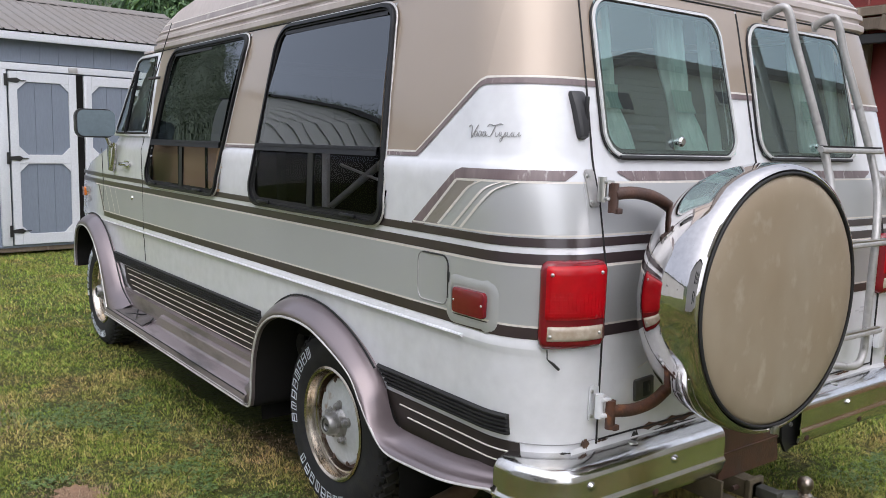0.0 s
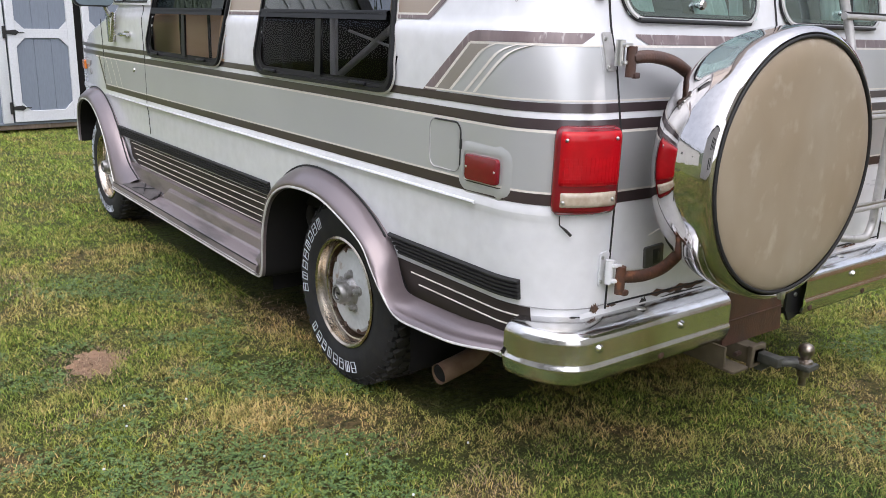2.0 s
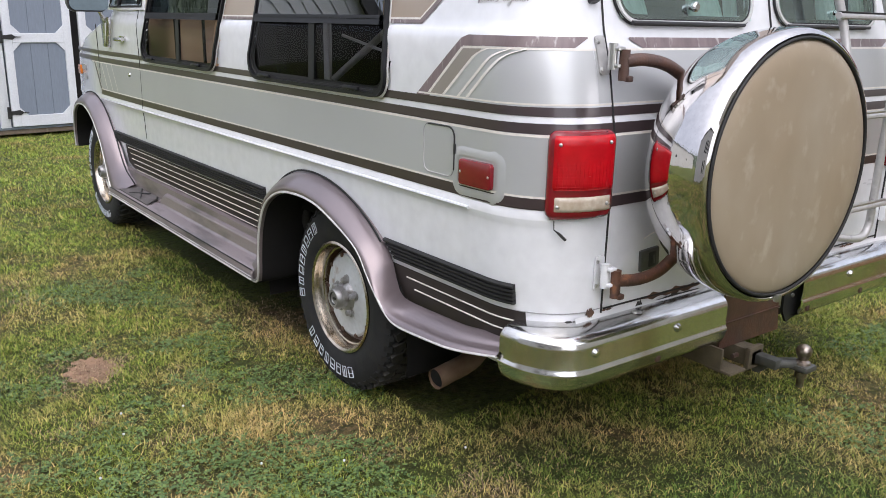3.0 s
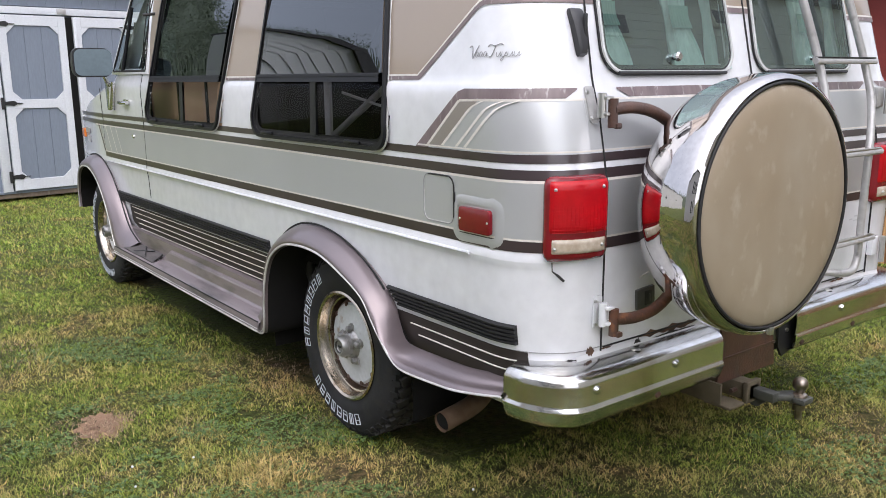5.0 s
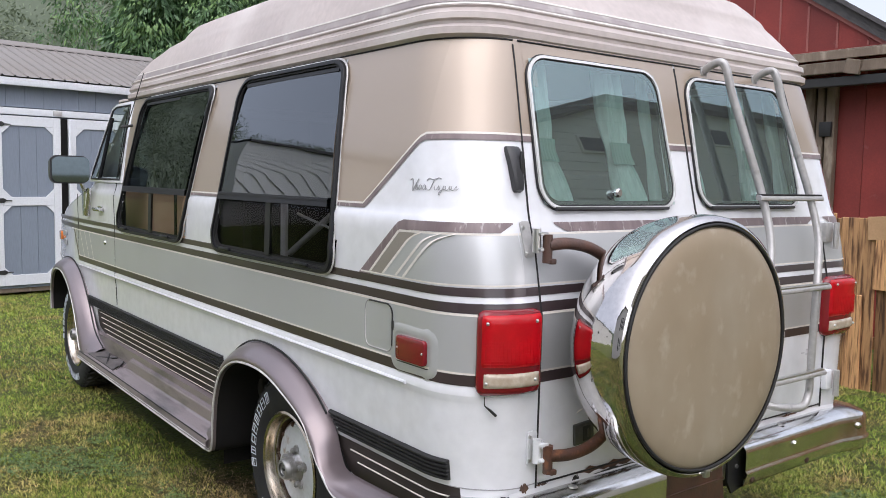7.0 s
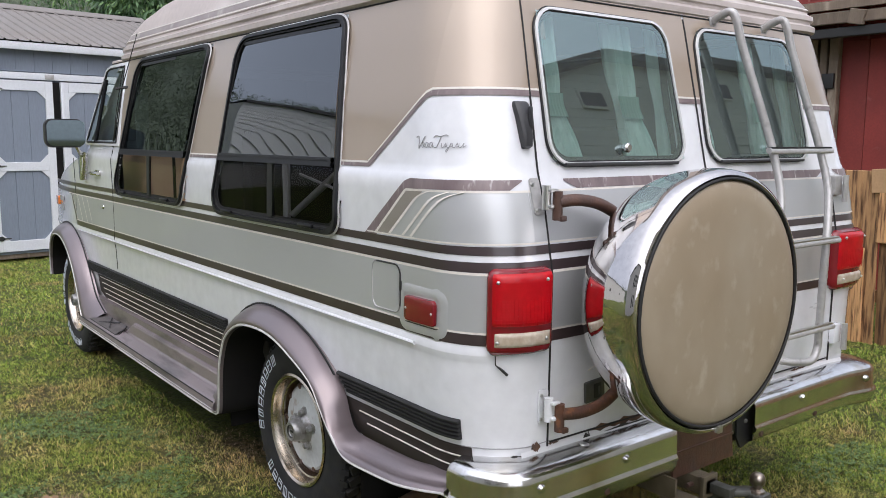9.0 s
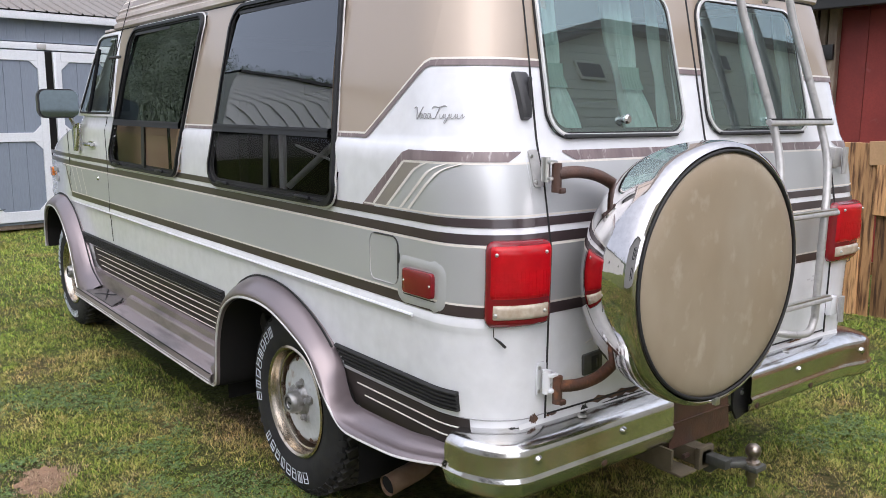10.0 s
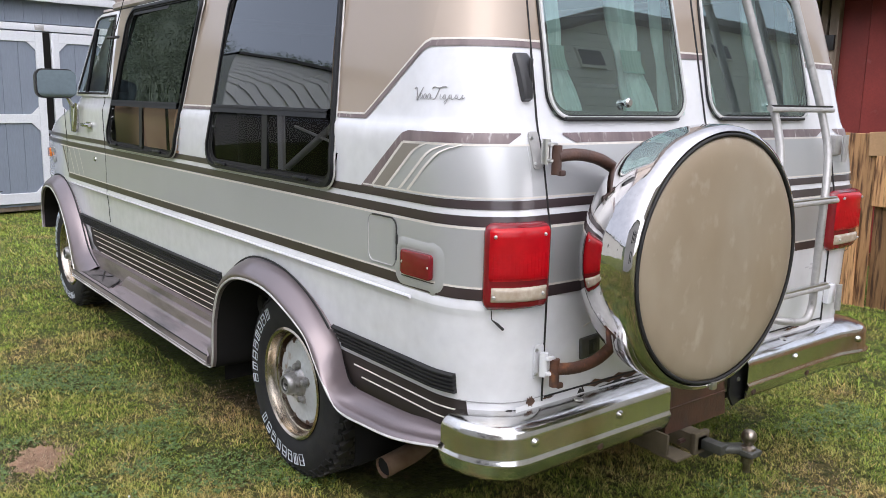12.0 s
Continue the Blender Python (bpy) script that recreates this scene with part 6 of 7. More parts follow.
def bare(x, y, rng):
    thin = np.array([0.5 * noise.noise(Vector((a * 5.0, b * 5.0, 9))) + 1.1 * noise.noise(Vector((a * 24.0, b * 24.0, 4))) for a, b in zip(x, y)])
    return (rng.uniform(0, 1, len(x)) < np.maximum(patch_depth(x, y) * 1.05, np.clip(thin * 1.5 - 0.12, 0, 0.8))) | ((np.abs(x) < 0.85) & (y > 0.7) & (y < 5)) | ((np.abs(x) < 0.5) & (y > 1.1) & (y < 4.9))


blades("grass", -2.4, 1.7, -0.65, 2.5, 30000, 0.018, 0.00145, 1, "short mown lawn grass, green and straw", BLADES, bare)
blades("grass", -2.6, 1.7, 2.5, 4.6, 14000, 0.020, 0.0018, 2, "short mown lawn grass along the van", BLADES, bare)
blades("grass", -2.6, 1.6, 4.6, 10.5, 5500, 0.024, 0.0026, 6, "short mown lawn grass further off", BLADES, bare)
blades("grass", 1.7, 4.2, -0.6, 4.6, 8000, 0.019, 0.0022, 3, "short mown lawn grass by the fence", BLADES)
blades("grass", -5.6, -2.4, -3.6, 6.0, 3000, 0.026, 0.0044, 4, "short mown lawn grass beside the van", BLADES)
blades("grass", -2.4, 4.2, -3.6, -0.65, 3000, 0.026, 0.0044, 5, "short mown lawn grass behind the van", BLADES)
CLOVER = bpy.data.materials.new("clover_leaf")
CLOVER.use_nodes = True
cn = CLOVER.node_tree
cg, cc = cn.nodes.new("ShaderNodeNewGeometry"), cn.nodes.new("ShaderNodeValToRGB")
cc.color_ramp.elements[0].color, cc.color_ramp.elements[1].color = (0.050, 0.100, 0.030, 1), (0.165, 0.245, 0.066, 1)
cn.links.new(cg.outputs["Random Per Island"], cc.inputs[0])
cn.links.new(cc.outputs[0], cn.nodes["Principled BSDF"].inputs["Base Color"])
cn.nodes["Principled BSDF"].inputs["Roughness"].default_value = 0.6


def clover(patches, per_m2, seed):
    """Small round leaflets lying among the grass in patches."""
    rng = np.random.default_rng(seed)
    V = []
    for x0, x1, y0, y1 in patches:
        n = int((x1 - x0) * (y1 - y0) * per_m2)
        x, y = rng.uniform(x0, x1, n), rng.uniform(y0, y1, n)
        near = np.clip((1.9 - y) / 1.2, 0, 1) * np.clip((-0.95 - x) / 0.4, 0, 1) * 0.30
        mask = np.array([noise.noise(Vector((a * 1.9 + 3, b * 1.9, 0))) + 0.5 * noise.noise(Vector((a * 6, b * 6, 2))) for a, b in zip(x, y)]) + near
        keep = rng.uniform(0, 1, n) < np.clip((mask - 0.06) * 2.4, 0, 0.9)
        x, y = x[keep], y[keep]
        n = len(x)
        z = rng.uniform(0.006, 0.024, n)
        for k in range(3):
            b = rng.uniform(0, 0.5, n) + k * 2.09
            s = rng.uniform(0.0035, 0.0068, n)
            ux, uy = np.cos(b), np.sin(b)
            tilt = rng.uniform(-0.5, 0.6, n)
            P = np.zeros((n, 4, 3), np.float32)
            for q, (f, w) in enumerate(((0.1, 0), (1.0, -0.85), (1.9, 0), (1.0, 0.85))):
                P[:, q] = np.stack((x + s * (f * ux - w * uy), y + s * (f * uy + w * ux), z + s * f * tilt), 1)
            V.append(P)
    V = np.concatenate(V)
    n = len(V)
    me = bpy.data.meshes.new("clover")
    me.vertices.add(n * 4)
    me.vertices.foreach_set("co", V.reshape(-1))
    me.loops.add(n * 4)
    me.loops.foreach_set("vertex_index", np.arange(n * 4, dtype=np.int32))
    me.polygons.add(n)
    me.polygons.foreach_set("loop_start", (np.arange(n) * 4).astype(np.int32))
    me.update()
    me.validate()
    me.materials.append(CLOVER)
    tagged(new("clover", me), "low clover leaves among the grass", "clover", kind="stuff")


clover(((-2.5, -0.85, -0.2, 3.2), (0.2, 1.6, -0.6, 0.3)), 4600, 21)
tuft = blades("grass_tuft", -1.50, -1.27, 0.93, 1.12, 7000, 0.034, 0.0016, 9, "longer grass tuft by the rear wheel", BLADES)
flowers = bmesh.new()
rfl = random.Random(8)
for k in range(10):
    bmesh.ops.create_icosphere(flowers, subdivisions=1, radius=0.0048, matrix=Matrix.Translation((rfl.uniform(-2.0, -0.9), rfl.uniform(0.2, 1.4), rfl.uniform(0.025, 0.04))))
solo("clover_flowers", flowers, SHEDWHITE, "tiny white clover flowers in the lawn", "flowers", kind="stuff")
SOIL = material("bare_soil", (0.33, 0.20, 0.125), 0.9, color2=(0.20, 0.12, 0.075), scale=12, fine=90, bump=0.6, bump_scale=60)
for cx, cy, rx, ry in ((-1.73, 1.86, 0.19, 0.23),):
    rows = []
    for q in range(7):
        ring_ = []
        for a in np.linspace(0, 2 * math.pi, 37)[:-1]:
            w_ = 0.85 + 0.30 * noise.noise(Vector((math.cos(a) * 2, math.sin(a) * 2, cx))) + 0.2 * noise.noise(Vector((math.cos(a) * 7, math.sin(a) * 7, 1)))
            px_, py_ = cx + rx * w_ * q / 6 * math.cos(a), cy + ry * w_ * q / 6 * math.sin(a)
            ring_.append((px_, py_, 0.002 + 0.012 * noise.noise(Vector((px_ * 2, py_ * 2, 0))) + 0.003 * noise.noise(Vector((px_ * 30, py_ * 30, 1))) - 0.006 * (q / 6) ** 3))
        rows.append(ring_)
    solo("soil_patch", grid(rows, closed_u=True), SOIL, "bare reddish soil patch in the lawn", "soil", kind="stuff", smooth=60)
STRAW = bpy.data.materials.new("dead_grass")
STRAW.use_nodes = True
sn = STRAW.node_tree
sg, sc_ = sn.nodes.new("ShaderNodeNewGeometry"), sn.nodes.new("ShaderNodeValToRGB")
sc_.color_ramp.elements[0].color, sc_.color_ramp.elements[1].color = (0.10, 0.055, 0.032, 1), (0.50, 0.37, 0.24, 1)
sn.links.new(sg.outputs["Random Per Island"], sc_.inputs[0])
sn.links.new(sc_.outputs[0], sn.nodes["Principled BSDF"].inputs["Base Color"])
sn.nodes["Principled BSDF"].inputs["Roughness"].default_value = 0.8
blades("dead_grass", -2.2, 1.2, -0.4, 3.4, 30000, 0.013, 0.0014, 41, "short dead grass on the worn spots", STRAW, lambda x, y, rng: rng.uniform(0, 1, len(x)) > patch_depth(x, y) * 0.8)

# ---- garden shed ----
TH = radians(7)
SH = Matrix.Translation((-0.8, 8.8, -0.07)) @ Matrix.Rotation(TH, 4, "Z")
shed = thing("garden_shed", "blue-grey garden shed with white double doors and metal roof", "shed")


def sp(bm):
    bmesh.ops.transform(bm, matrix=SH, verts=bm.verts)
    return bm


X0, X1, DEPTH = -0.8, 2.6, 3.6
for k in range(int((X1 - X0) / 0.20)):
    x = X0 + 0.20 * k
    if -0.0 < x + 0.1 < 1.7:
        segs = ((2.27, 2.56),)
    else:
        segs = ((0.20, 2.56),)
    for z0, z1 in segs:
        part("siding_panel", sp(boxed((x + 0.1, 0.02, (z0 + z1) / 2), (0.1985, 0.03, z1 - z0), 0.0015, seg=1)), SHEDBLUE, shed, smooth=0)
walls = boxed((X0 + 0.02, DEPTH / 2, 1.38), (0.05, DEPTH, 2.36))
box(walls, (X1 - 0.02, DEPTH / 2, 1.38), (0.05, DEPTH, 2.36))
box(walls, ((X0 + X1) / 2, DEPTH, 1.38), (X1 - X0, 0.05, 2.36))
box(walls, ((X0 + X1) / 2, 0.06, 1.38), (X1 - X0 - 0.05, 0.04, 2.36))
part("wall", sp(walls), SHEDBLUE, shed, smooth=0)
part("skid", sp(boxed(((X0 + X1) / 2, 0.06, 0.185), (X1 - X0, 0.12, 0.06), 0.01)), OLDWOOD, shed, "grey wooden skid")
part("base_board", sp(boxed(((X0 + X1) / 2, 0.0, 0.225), (X1 - X0, 0.04, 0.03), 0.004)), SHEDBLUE, shed)
part("fascia", sp(boxed(((X0 + X1) / 2, -0.11, 2.545), (X1 - X0 + 0.2, 0.03, 0.085), 0.004)), SHEDWHITE, shed, "white fascia board")
part("soffit", sp(boxed(((X0 + X1) / 2, -0.05, 2.56), (X1 - X0 + 0.2, 0.14, 0.02))), SHEDWHITE, shed)
part("header", sp(boxed((0.75, -0.012, 2.222), (1.95, 0.04, 0.075), 0.004)), SHEDWHITE, shed, "white header board")
part("door_post", sp(boxed((-0.02, -0.012, 1.21), (0.10, 0.045, 1.95), 0.004)), SHEDWHITE, shed)
part("door_post", sp(boxed((1.62, -0.012, 1.21), (0.10, 0.045, 1.95), 0.004)), SHEDWHITE, shed)
part("vent_plate", sp(boxed((0.745, -0.037, 2.222), (0.10, 0.012, 0.055), 0.003)), GALV, shed, "small grey latch plate")


def shed_door(x0, x1, hinge_left):
    z0, z1, t = 0.245, 2.168, 0.04
    d = new("shed_door")
    d.parent = shed
    tagged(d, "white framed shed door with blue-grey panels")
    w = x1 - x0
    st = 0.085

    def piece(name, c, size, mat, parent=d):
        return part(name, sp(boxed(c, size, 0.004)), mat, parent, smooth=0)
    piece("stile", (x0 + st / 2, -0.03, (z0 + z1) / 2), (st, t, z1 - z0), SHEDWHITE)
    piece("stile", (x1 - st / 2, -0.03, (z0 + z1) / 2), (st, t, z1 - z0), SHEDWHITE)
    for z, h in ((z0 + 0.06, 0.12), (1.205, 0.10), (z1 - 0.055, 0.11)):
        piece("rail", ((x0 + x1) / 2, -0.03, z), (w - 2 * st, t, h), SHEDWHITE)
    for a, b in ((z0 + 0.12, 1.155), (1.255, z1 - 0.11)):
        n = 3
        for k in range(n):
            ww = (w - 2 * st) / n
            piece("panel_board", (x0 + st + ww * (k + 0.5), -0.018, (a + b) / 2), (ww - 0.0015, 0.03, b - a), SHEDBLUE)
        for cx, sx in ((x0 + st, 1), (x1 - st, -1)):
            for cz, sz in ((a, 1), (b, -1)):
                tri = [(0, 0), (sx * 0.09, 0), (0, sz * 0.09)]
                part("corner_brace", sp(slab(tri, 0.038, lambda u, v, dd, cx=cx, cz=cz: (cx + u, -0.011 - dd, cz + v))), SHEDWHITE, d, smooth=0)
    hx, sg = (x0, 1) if hinge_left else (x1, -1)
    for z in (0.40, 1.215, 2.07):
        h = slab([(0, 0.018), (0.10, 0.028), (0.13, 0.006), (0.19, 0.004), (0.19, -0.004), (0.13, -0.006), (0.10, -0.028), (0, -0.018)], 0.008, lambda u, v, dd, z=z: (hx + sg * (u - 0.015), -0.052 - dd, z + v))
        box(h, (hx - sg * 0.03, -0.05, z), (0.035, 0.01, 0.13))
        part("strap_hinge", sp(h), HINGE, d, "black strap hinge", smooth=0)
    return d


shed_door(0.05, 0.77, True)
shed_door(0.86, 1.57, False)
part("door_gap", sp(boxed((0.815, 0.0, 1.2), (0.085, 0.02, 1.93))), DARK, shed, "dark gap between the doors")
part("astragal", sp(boxed((0.872, -0.052, 1.2), (0.03, 0.02, 1.9), 0.003)), SHEDWHITE, shed)
# ribbed metal roof
PITCH = radians(17.5)
L = DEPTH / 2 / math.cos(PITCH) + 0.16
for front in (1, -1):
    prof = []
    x = X0 - 0.12
    while x < X1 + 0.12:
        prof += [(x, 0.0), (x + 0.105, 0.0), (x + 0.113, 0.016), (x + 0.125, 0.016)]
        x += 0.133
    rows = []
    for t in (0.0, 1.0):
        rows.append([(px, (-0.14 + L * t * math.cos(PITCH)) if front > 0 else DEPTH + 0.14 - L * t * math.cos(PITCH), 2.60 + L * t * math.sin(PITCH) + pz) for px, pz in prof])
    part("roof_sheet", sp(grid(rows)), METALROOF, shed, "ribbed brown-grey metal roof", smooth=0)
ridge = grid([[(px, DEPTH / 2 + dy, 2.60 + L * math.sin(PITCH) + dz) for px in np.linspace(X0 - 0.14, X1 + 0.14, 4)] for dy, dz in ((-0.14, -0.035), (-0.13, -0.02), (0, 0.045), (0.13, -0.02), (0.14, -0.035))])
part("ridge_cap", sp(ridge), METALROOF, shed, "folded ridge cap", smooth=0)
for x in (X0, X1):
    gab = bmesh.new()
    gab.faces.new([gab.verts.new(p) for p in ((x, 0, 2.55), (x, DEPTH, 2.55), (x, DEPTH / 2, 2.55 + DEPTH / 2 * math.tan(PITCH)))])
    part("gable", sp(gab), SHEDBLUE, shed, smooth=0)

# ---- picket fence ----
fence = thing("wooden_fence", "rough new pine board fence on grass", "fence")
rf = random.Random(7)
y = 3.4
while y > -3.2:
    wdt = rf.uniform(0.085, 0.15)
    h = 1.27 + rf.uniform(-0.05, 0.04)
    x = 3.70 + rf.choice((0, 0, 0.03))
    m = Matrix.Rotation(radians(rf.uniform(-1.2, 1.2)), 4, "X")
    part("board", boxed((x, y - wdt / 2, h / 2 - 0.01), (0.022, wdt, h), 0.004, m, seg=1), FENCE, fence, smooth=0)
    y -= wdt + rf.choice((0.004, 0.006, 0.05))
for z in (0.35, 1.0):
    part("fence_rail", boxed((3.755, 0.1, z), (0.04, 6.6, 0.09), 0.004), FENCE, fence, smooth=0)
for yy in (3.2, 1.0, -1.2, -3.0):
    part("fence_post", boxed((3.80, yy, 0.62), (0.09, 0.09, 1.26), 0.006), FENCE, fence, smooth=0)
for yy, zz, hh, wd in ((1.55, 0.93, 0.72, 0.13), (1.32, 0.35, 0.70, 0.12), (1.12, 1.0, 0.50, 0.14), (0.62, 0.40, 0.80, 0.13), (0.30, 0.98, 0.55, 0.12), (-0.05, 0.42, 0.75, 0.14), (1.78, 0.42, 0.75, 0.13)):
    part("patch_board", boxed((3.677, yy, zz), (0.02, wd, hh), 0.004, Matrix.Rotation(radians(rf.uniform(-1.5, 1.5)), 4, "X"), seg=1), FENCE, fence, smooth=0)
part("top_board", boxed((3.676, 0.93, 1.21), (0.02, 0.64, 0.17), 0.004, Matrix.Rotation(radians(-4), 4, "X")), CARD, fence, "pale board nailed across the top", smooth=0)

# ---- red barn with a lean-to ----
barn = thing("red_barn", "dark red board barn with weathered lean-to and shingle roof", "barn")
BX = 6.0


def under_rake(y):
    return 2.96 + 0.66 * (min(y, 12.6 - y) - 2.36)


yb = 2.775 + 0.318 * 20
while yb > 2.2:
    top = under_rake(yb - 0.318) + 0.02
    part("board", slab([(yb - 0.316, 0), (yb - 0.002, 0), (yb - 0.002, under_rake(yb) + 0.06), (yb - 0.316, under_rake(yb - 0.316) + 0.06)], 0.04, lambda u, v, d: (BX + 0.02 - d, u, v)), BARNRED, barn, smooth=0)
    part("batten", boxed((BX - 0.024, yb, (top + 0.1) / 2), (0.012, 0.020, top + 0.1), 0.002, seg=1), BATTEN, barn, smooth=0)
    yb -= 0.318
part("wall", boxed((BX + 2.6, 6.3, 1.2), (5.1, 8.0, 2.4)), BARNRED, barn, smooth=0)
for sgn in (-1, 1):
    y_e, y_r = 6.3 + sgn * 4.7, 6.3
    z_e, zr = under_rake(1.6), under_rake(6.3)
    sl = lambda u, v, d, x0, x1, up: (x0 + (x1 - x0) * u, y_e + (y_r - y_e) * v + 0.24 * (x1 - x0) * u, z_e + (zr - z_e) * v + up + d)
    sq = [(0, 0), (1, 0), (1, 1), (0, 1)]
    part("roof", slab(sq, 0.05, lambda u, v, d: sl(u, v, d, BX - 0.16, BX + 5.5, 0.13)), SHINGLE, barn, "dark shingle roof", smooth=0)
    part("rake_board", slab(sq, 0.13, lambda u, v, d: sl(u, v, d, BX - 0.10, BX - 0.06, 0.0)), SHINGLE, barn, "dark roof edge board", smooth=0)
    part("rake_trim", slab(sq, 0.05, lambda u, v, d: sl(u, v, d, BX - 0.06, BX - 0.025, -0.05)), BATTEN, barn, "peeling pale trim", smooth=0)
# lean-to porch
lr = slab([(0, 0), (1, 0), (1, 1), (0, 1)], 0.05, lambda u, v, d: (5.0 + 1.0 * u, 0.0 + 6.2 * v, 2.66 + 0.17 * u + d))
part("lean_roof", lr, OLDWOOD, barn, "lean-to roof boards", smooth=0)
part("flashing", boxed((5.96, 3.1, 2.87), (0.03, 6.2, 0.03)), BARNRED, barn, smooth=0)
part("lean_fascia", boxed((4.985, 3.1, 2.662), (0.03, 6.2, 0.075), 0.004), OLDWOOD, barn, smooth=0)
for y0, y1, z, h, dx, tl_ in ((2.15, 4.4, 2.555, 0.105, 0, 0), (2.02, 2.16, 2.545, 0.13, -0.015, 12), (0.0, 2.04, 2.55, 0.10, 0.01, 0)):
    part("beam", boxed((5.0 + dx, (y0 + y1) / 2, z), (0.05, y1 - y0, h), 0.008, Matrix.Rotation(radians(tl_), 4, "X")), OLDWOOD, barn, "grey weathered beam", smooth=0)
part("lintel", boxed((5.05, 3.0, 2.43), (0.08, 6.0, 0.085), 0.008), HINGE, barn, smooth=0)
for yy, wd in ((2.685, 0.10), (2.575, 0.07), (2.475, 0.09), (0.4, 0.12), (3.4, 0.1)):
    part("post", boxed((5.4, yy, 1.22), (0.08, wd, 2.44), 0.01), OLDWOOD, barn, "weathered post", smooth=0)
part("post_hinge", boxed((5.345, 2.505, 2.03), (0.03, 0.115, 0.14), 0.004), HINGE, barn, "black iron hinge")
for k in range(7):
    part("door_board", boxed((5.45, 2.43 - 0.125 - 0.254 * k, 1.2), (0.03, 0.25, 2.4), 0.003, seg=1), BARNRED, barn, smooth=0)
part("back_wall", boxed((5.6, 3.6, 1.2), (0.03, 1.6, 2.4)), BARNRED, barn, smooth=0)

# ---- houses behind the camera, seen in glass and chrome ----
TANSIDE = material("tan_lap_siding", (0.80, 0.75, 0.65), 0.6, color2=(0.75, 0.70, 0.60), scale=2, fine=60)


def slope_house(name, label, M, x0, x1, xp, top, fall, mat, wins, depth=6.0, lap=0.014, win=(0.66, 0.50)):
    """Lap-sided house; its front lies in the local plane y = 0 facing +y, level from xp to x1 and falling towards x0."""
    h = thing(name, label, "house")

    def edge(z):
        return max(x0, xp - max(0.0, top - z) / fall)

    def pl(bm):
        bmesh.ops.transform(bm, matrix=M, verts=bm.verts)
        return bm
    zl = max(0.0, top - (xp - x0) * fall)
    part("wall", pl(slab([(x0, 0.0), (x1, 0.0), (x1, top), (xp, top), (x0, zl)], depth, lambda u, v, d: (u, d - depth, v))), mat, h, smooth=0)
    z, b = 0.2, 0.125
    while z < top - 0.12:
        part("siding_board", pl(slab([(edge(z) + 0.02, 0), (x1, 0), (x1, b), (edge(z + b) + 0.02, b)], 0.008, lambda u, v, d, z=z: (u, 0.002 + d + lap * (1 - v / b), z + v))), mat, h, smooth=0)
        z += 0.13
    for p0, p1 in (((x0, zl), (xp, top)), ((xp, top), (x1 + 0.3, top))):
        part("roof", pl(slab([p0, p1, (p1[0], p1[1] + 0.12), (p0[0], p0[1] + 0.12)], depth + 0.5, lambda u, v, d: (u, d - depth - 0.35, v))), SHINGLE, h, smooth=0)
    for x, z in wins:
        wn_ = part("window", pl(boxed((x, 0.03, z), (win[0], 0.05, win[1]), 0.01)), mat, h, smooth=0)
        part("pane", pl(boxed((x, 0.056, z), (win[0] - 0.06, 0.01, win[1] - 0.08))), FRAME, wn_, smooth=0)
    return h


slope_house("neighbour_house", "tan lap-sided house with a sloping wing reflected in rear glass", Matrix.Translation((0, -5.0, 0)), -1.0, 20.0, 6.5, 5.25, 0.25, TANSIDE, ((5.90, 4.53), (8.85, 4.82), (13.0, 3.9)), lap=0.006, win=(0.56, 0.34))
slope_house("siding_house", "pale lap-sided house reflected in the van's side windows", Matrix.Translation((0, 16.0, 0)) @ Matrix.Rotation(math.pi, 4, "Z"), 6.65, 26.0, 6.65, 4.25, 1.0, SIDING, ((12.0, 2.2), (18.0, 2.2)), depth=2.4)

slope_house("grey_house", "pale lap-sided house reflected in the chrome ring", Matrix.Translation((-6.8, 0, 0)) @ Matrix.Rotation(-math.pi / 2, 4, "Z"), -2.6, 8.0, 0.2, 4.6, 0.5, SIDING, ((1.0, 2.9), (2.6, 2.9), (4.4, 2.9), (6.2, 2.9), (1.6, 1.2), (3.6, 1.2)), win=(1.0, 1.15))

# ---- trees and wooded hill ----
LEAF = bpy.data.materials.new("tree_leaf")
LEAF.use_nodes = True
nt = LEAF.node_tree
bs = nt.nodes["Principled BSDF"]
gi = nt.nodes.new("ShaderNodeNewGeometry")
cr = nt.nodes.new("ShaderNodeValToRGB")
cr.color_ramp.elements[0].color = (0.022, 0.058, 0.022, 1)
cr.color_ramp.elements[1].color = (0.135, 0.235, 0.070, 1)
lt, ln, lr, lm = nt.nodes.new("ShaderNodeTexCoord"), nt.nodes.new("ShaderNodeTexNoise"), nt.nodes.new("ShaderNodeMapRange"), nt.nodes.new("ShaderNodeMath")
ln.inputs["Scale"].default_value, ln.inputs["Detail"].default_value = 2.4, 3.0
lr.inputs["From Min"].default_value, lr.inputs["From Max"].default_value = 0.36, 0.66
lm.operation, lm.inputs[1].default_value = "MULTIPLY_ADD", 0.30
nt.links.new(lt.outputs["Object"], ln.inputs["Vector"])
nt.links.new(ln.outputs["Fac"], lr.inputs["Value"])
nt.links.new(gi.outputs["Random Per Island"], lm.inputs[0])
nt.links.new(lr.outputs[0], lm.inputs[2])
cr.color_ramp.elements.new(0.65).color = (0.062, 0.135, 0.045, 1)
nt.links.new(lm.outputs[0], cr.inputs[0])
nt.links.new(cr.outputs[0], bs.inputs["Base Color"])
bs.inputs["Roughness"].default_value = 0.55


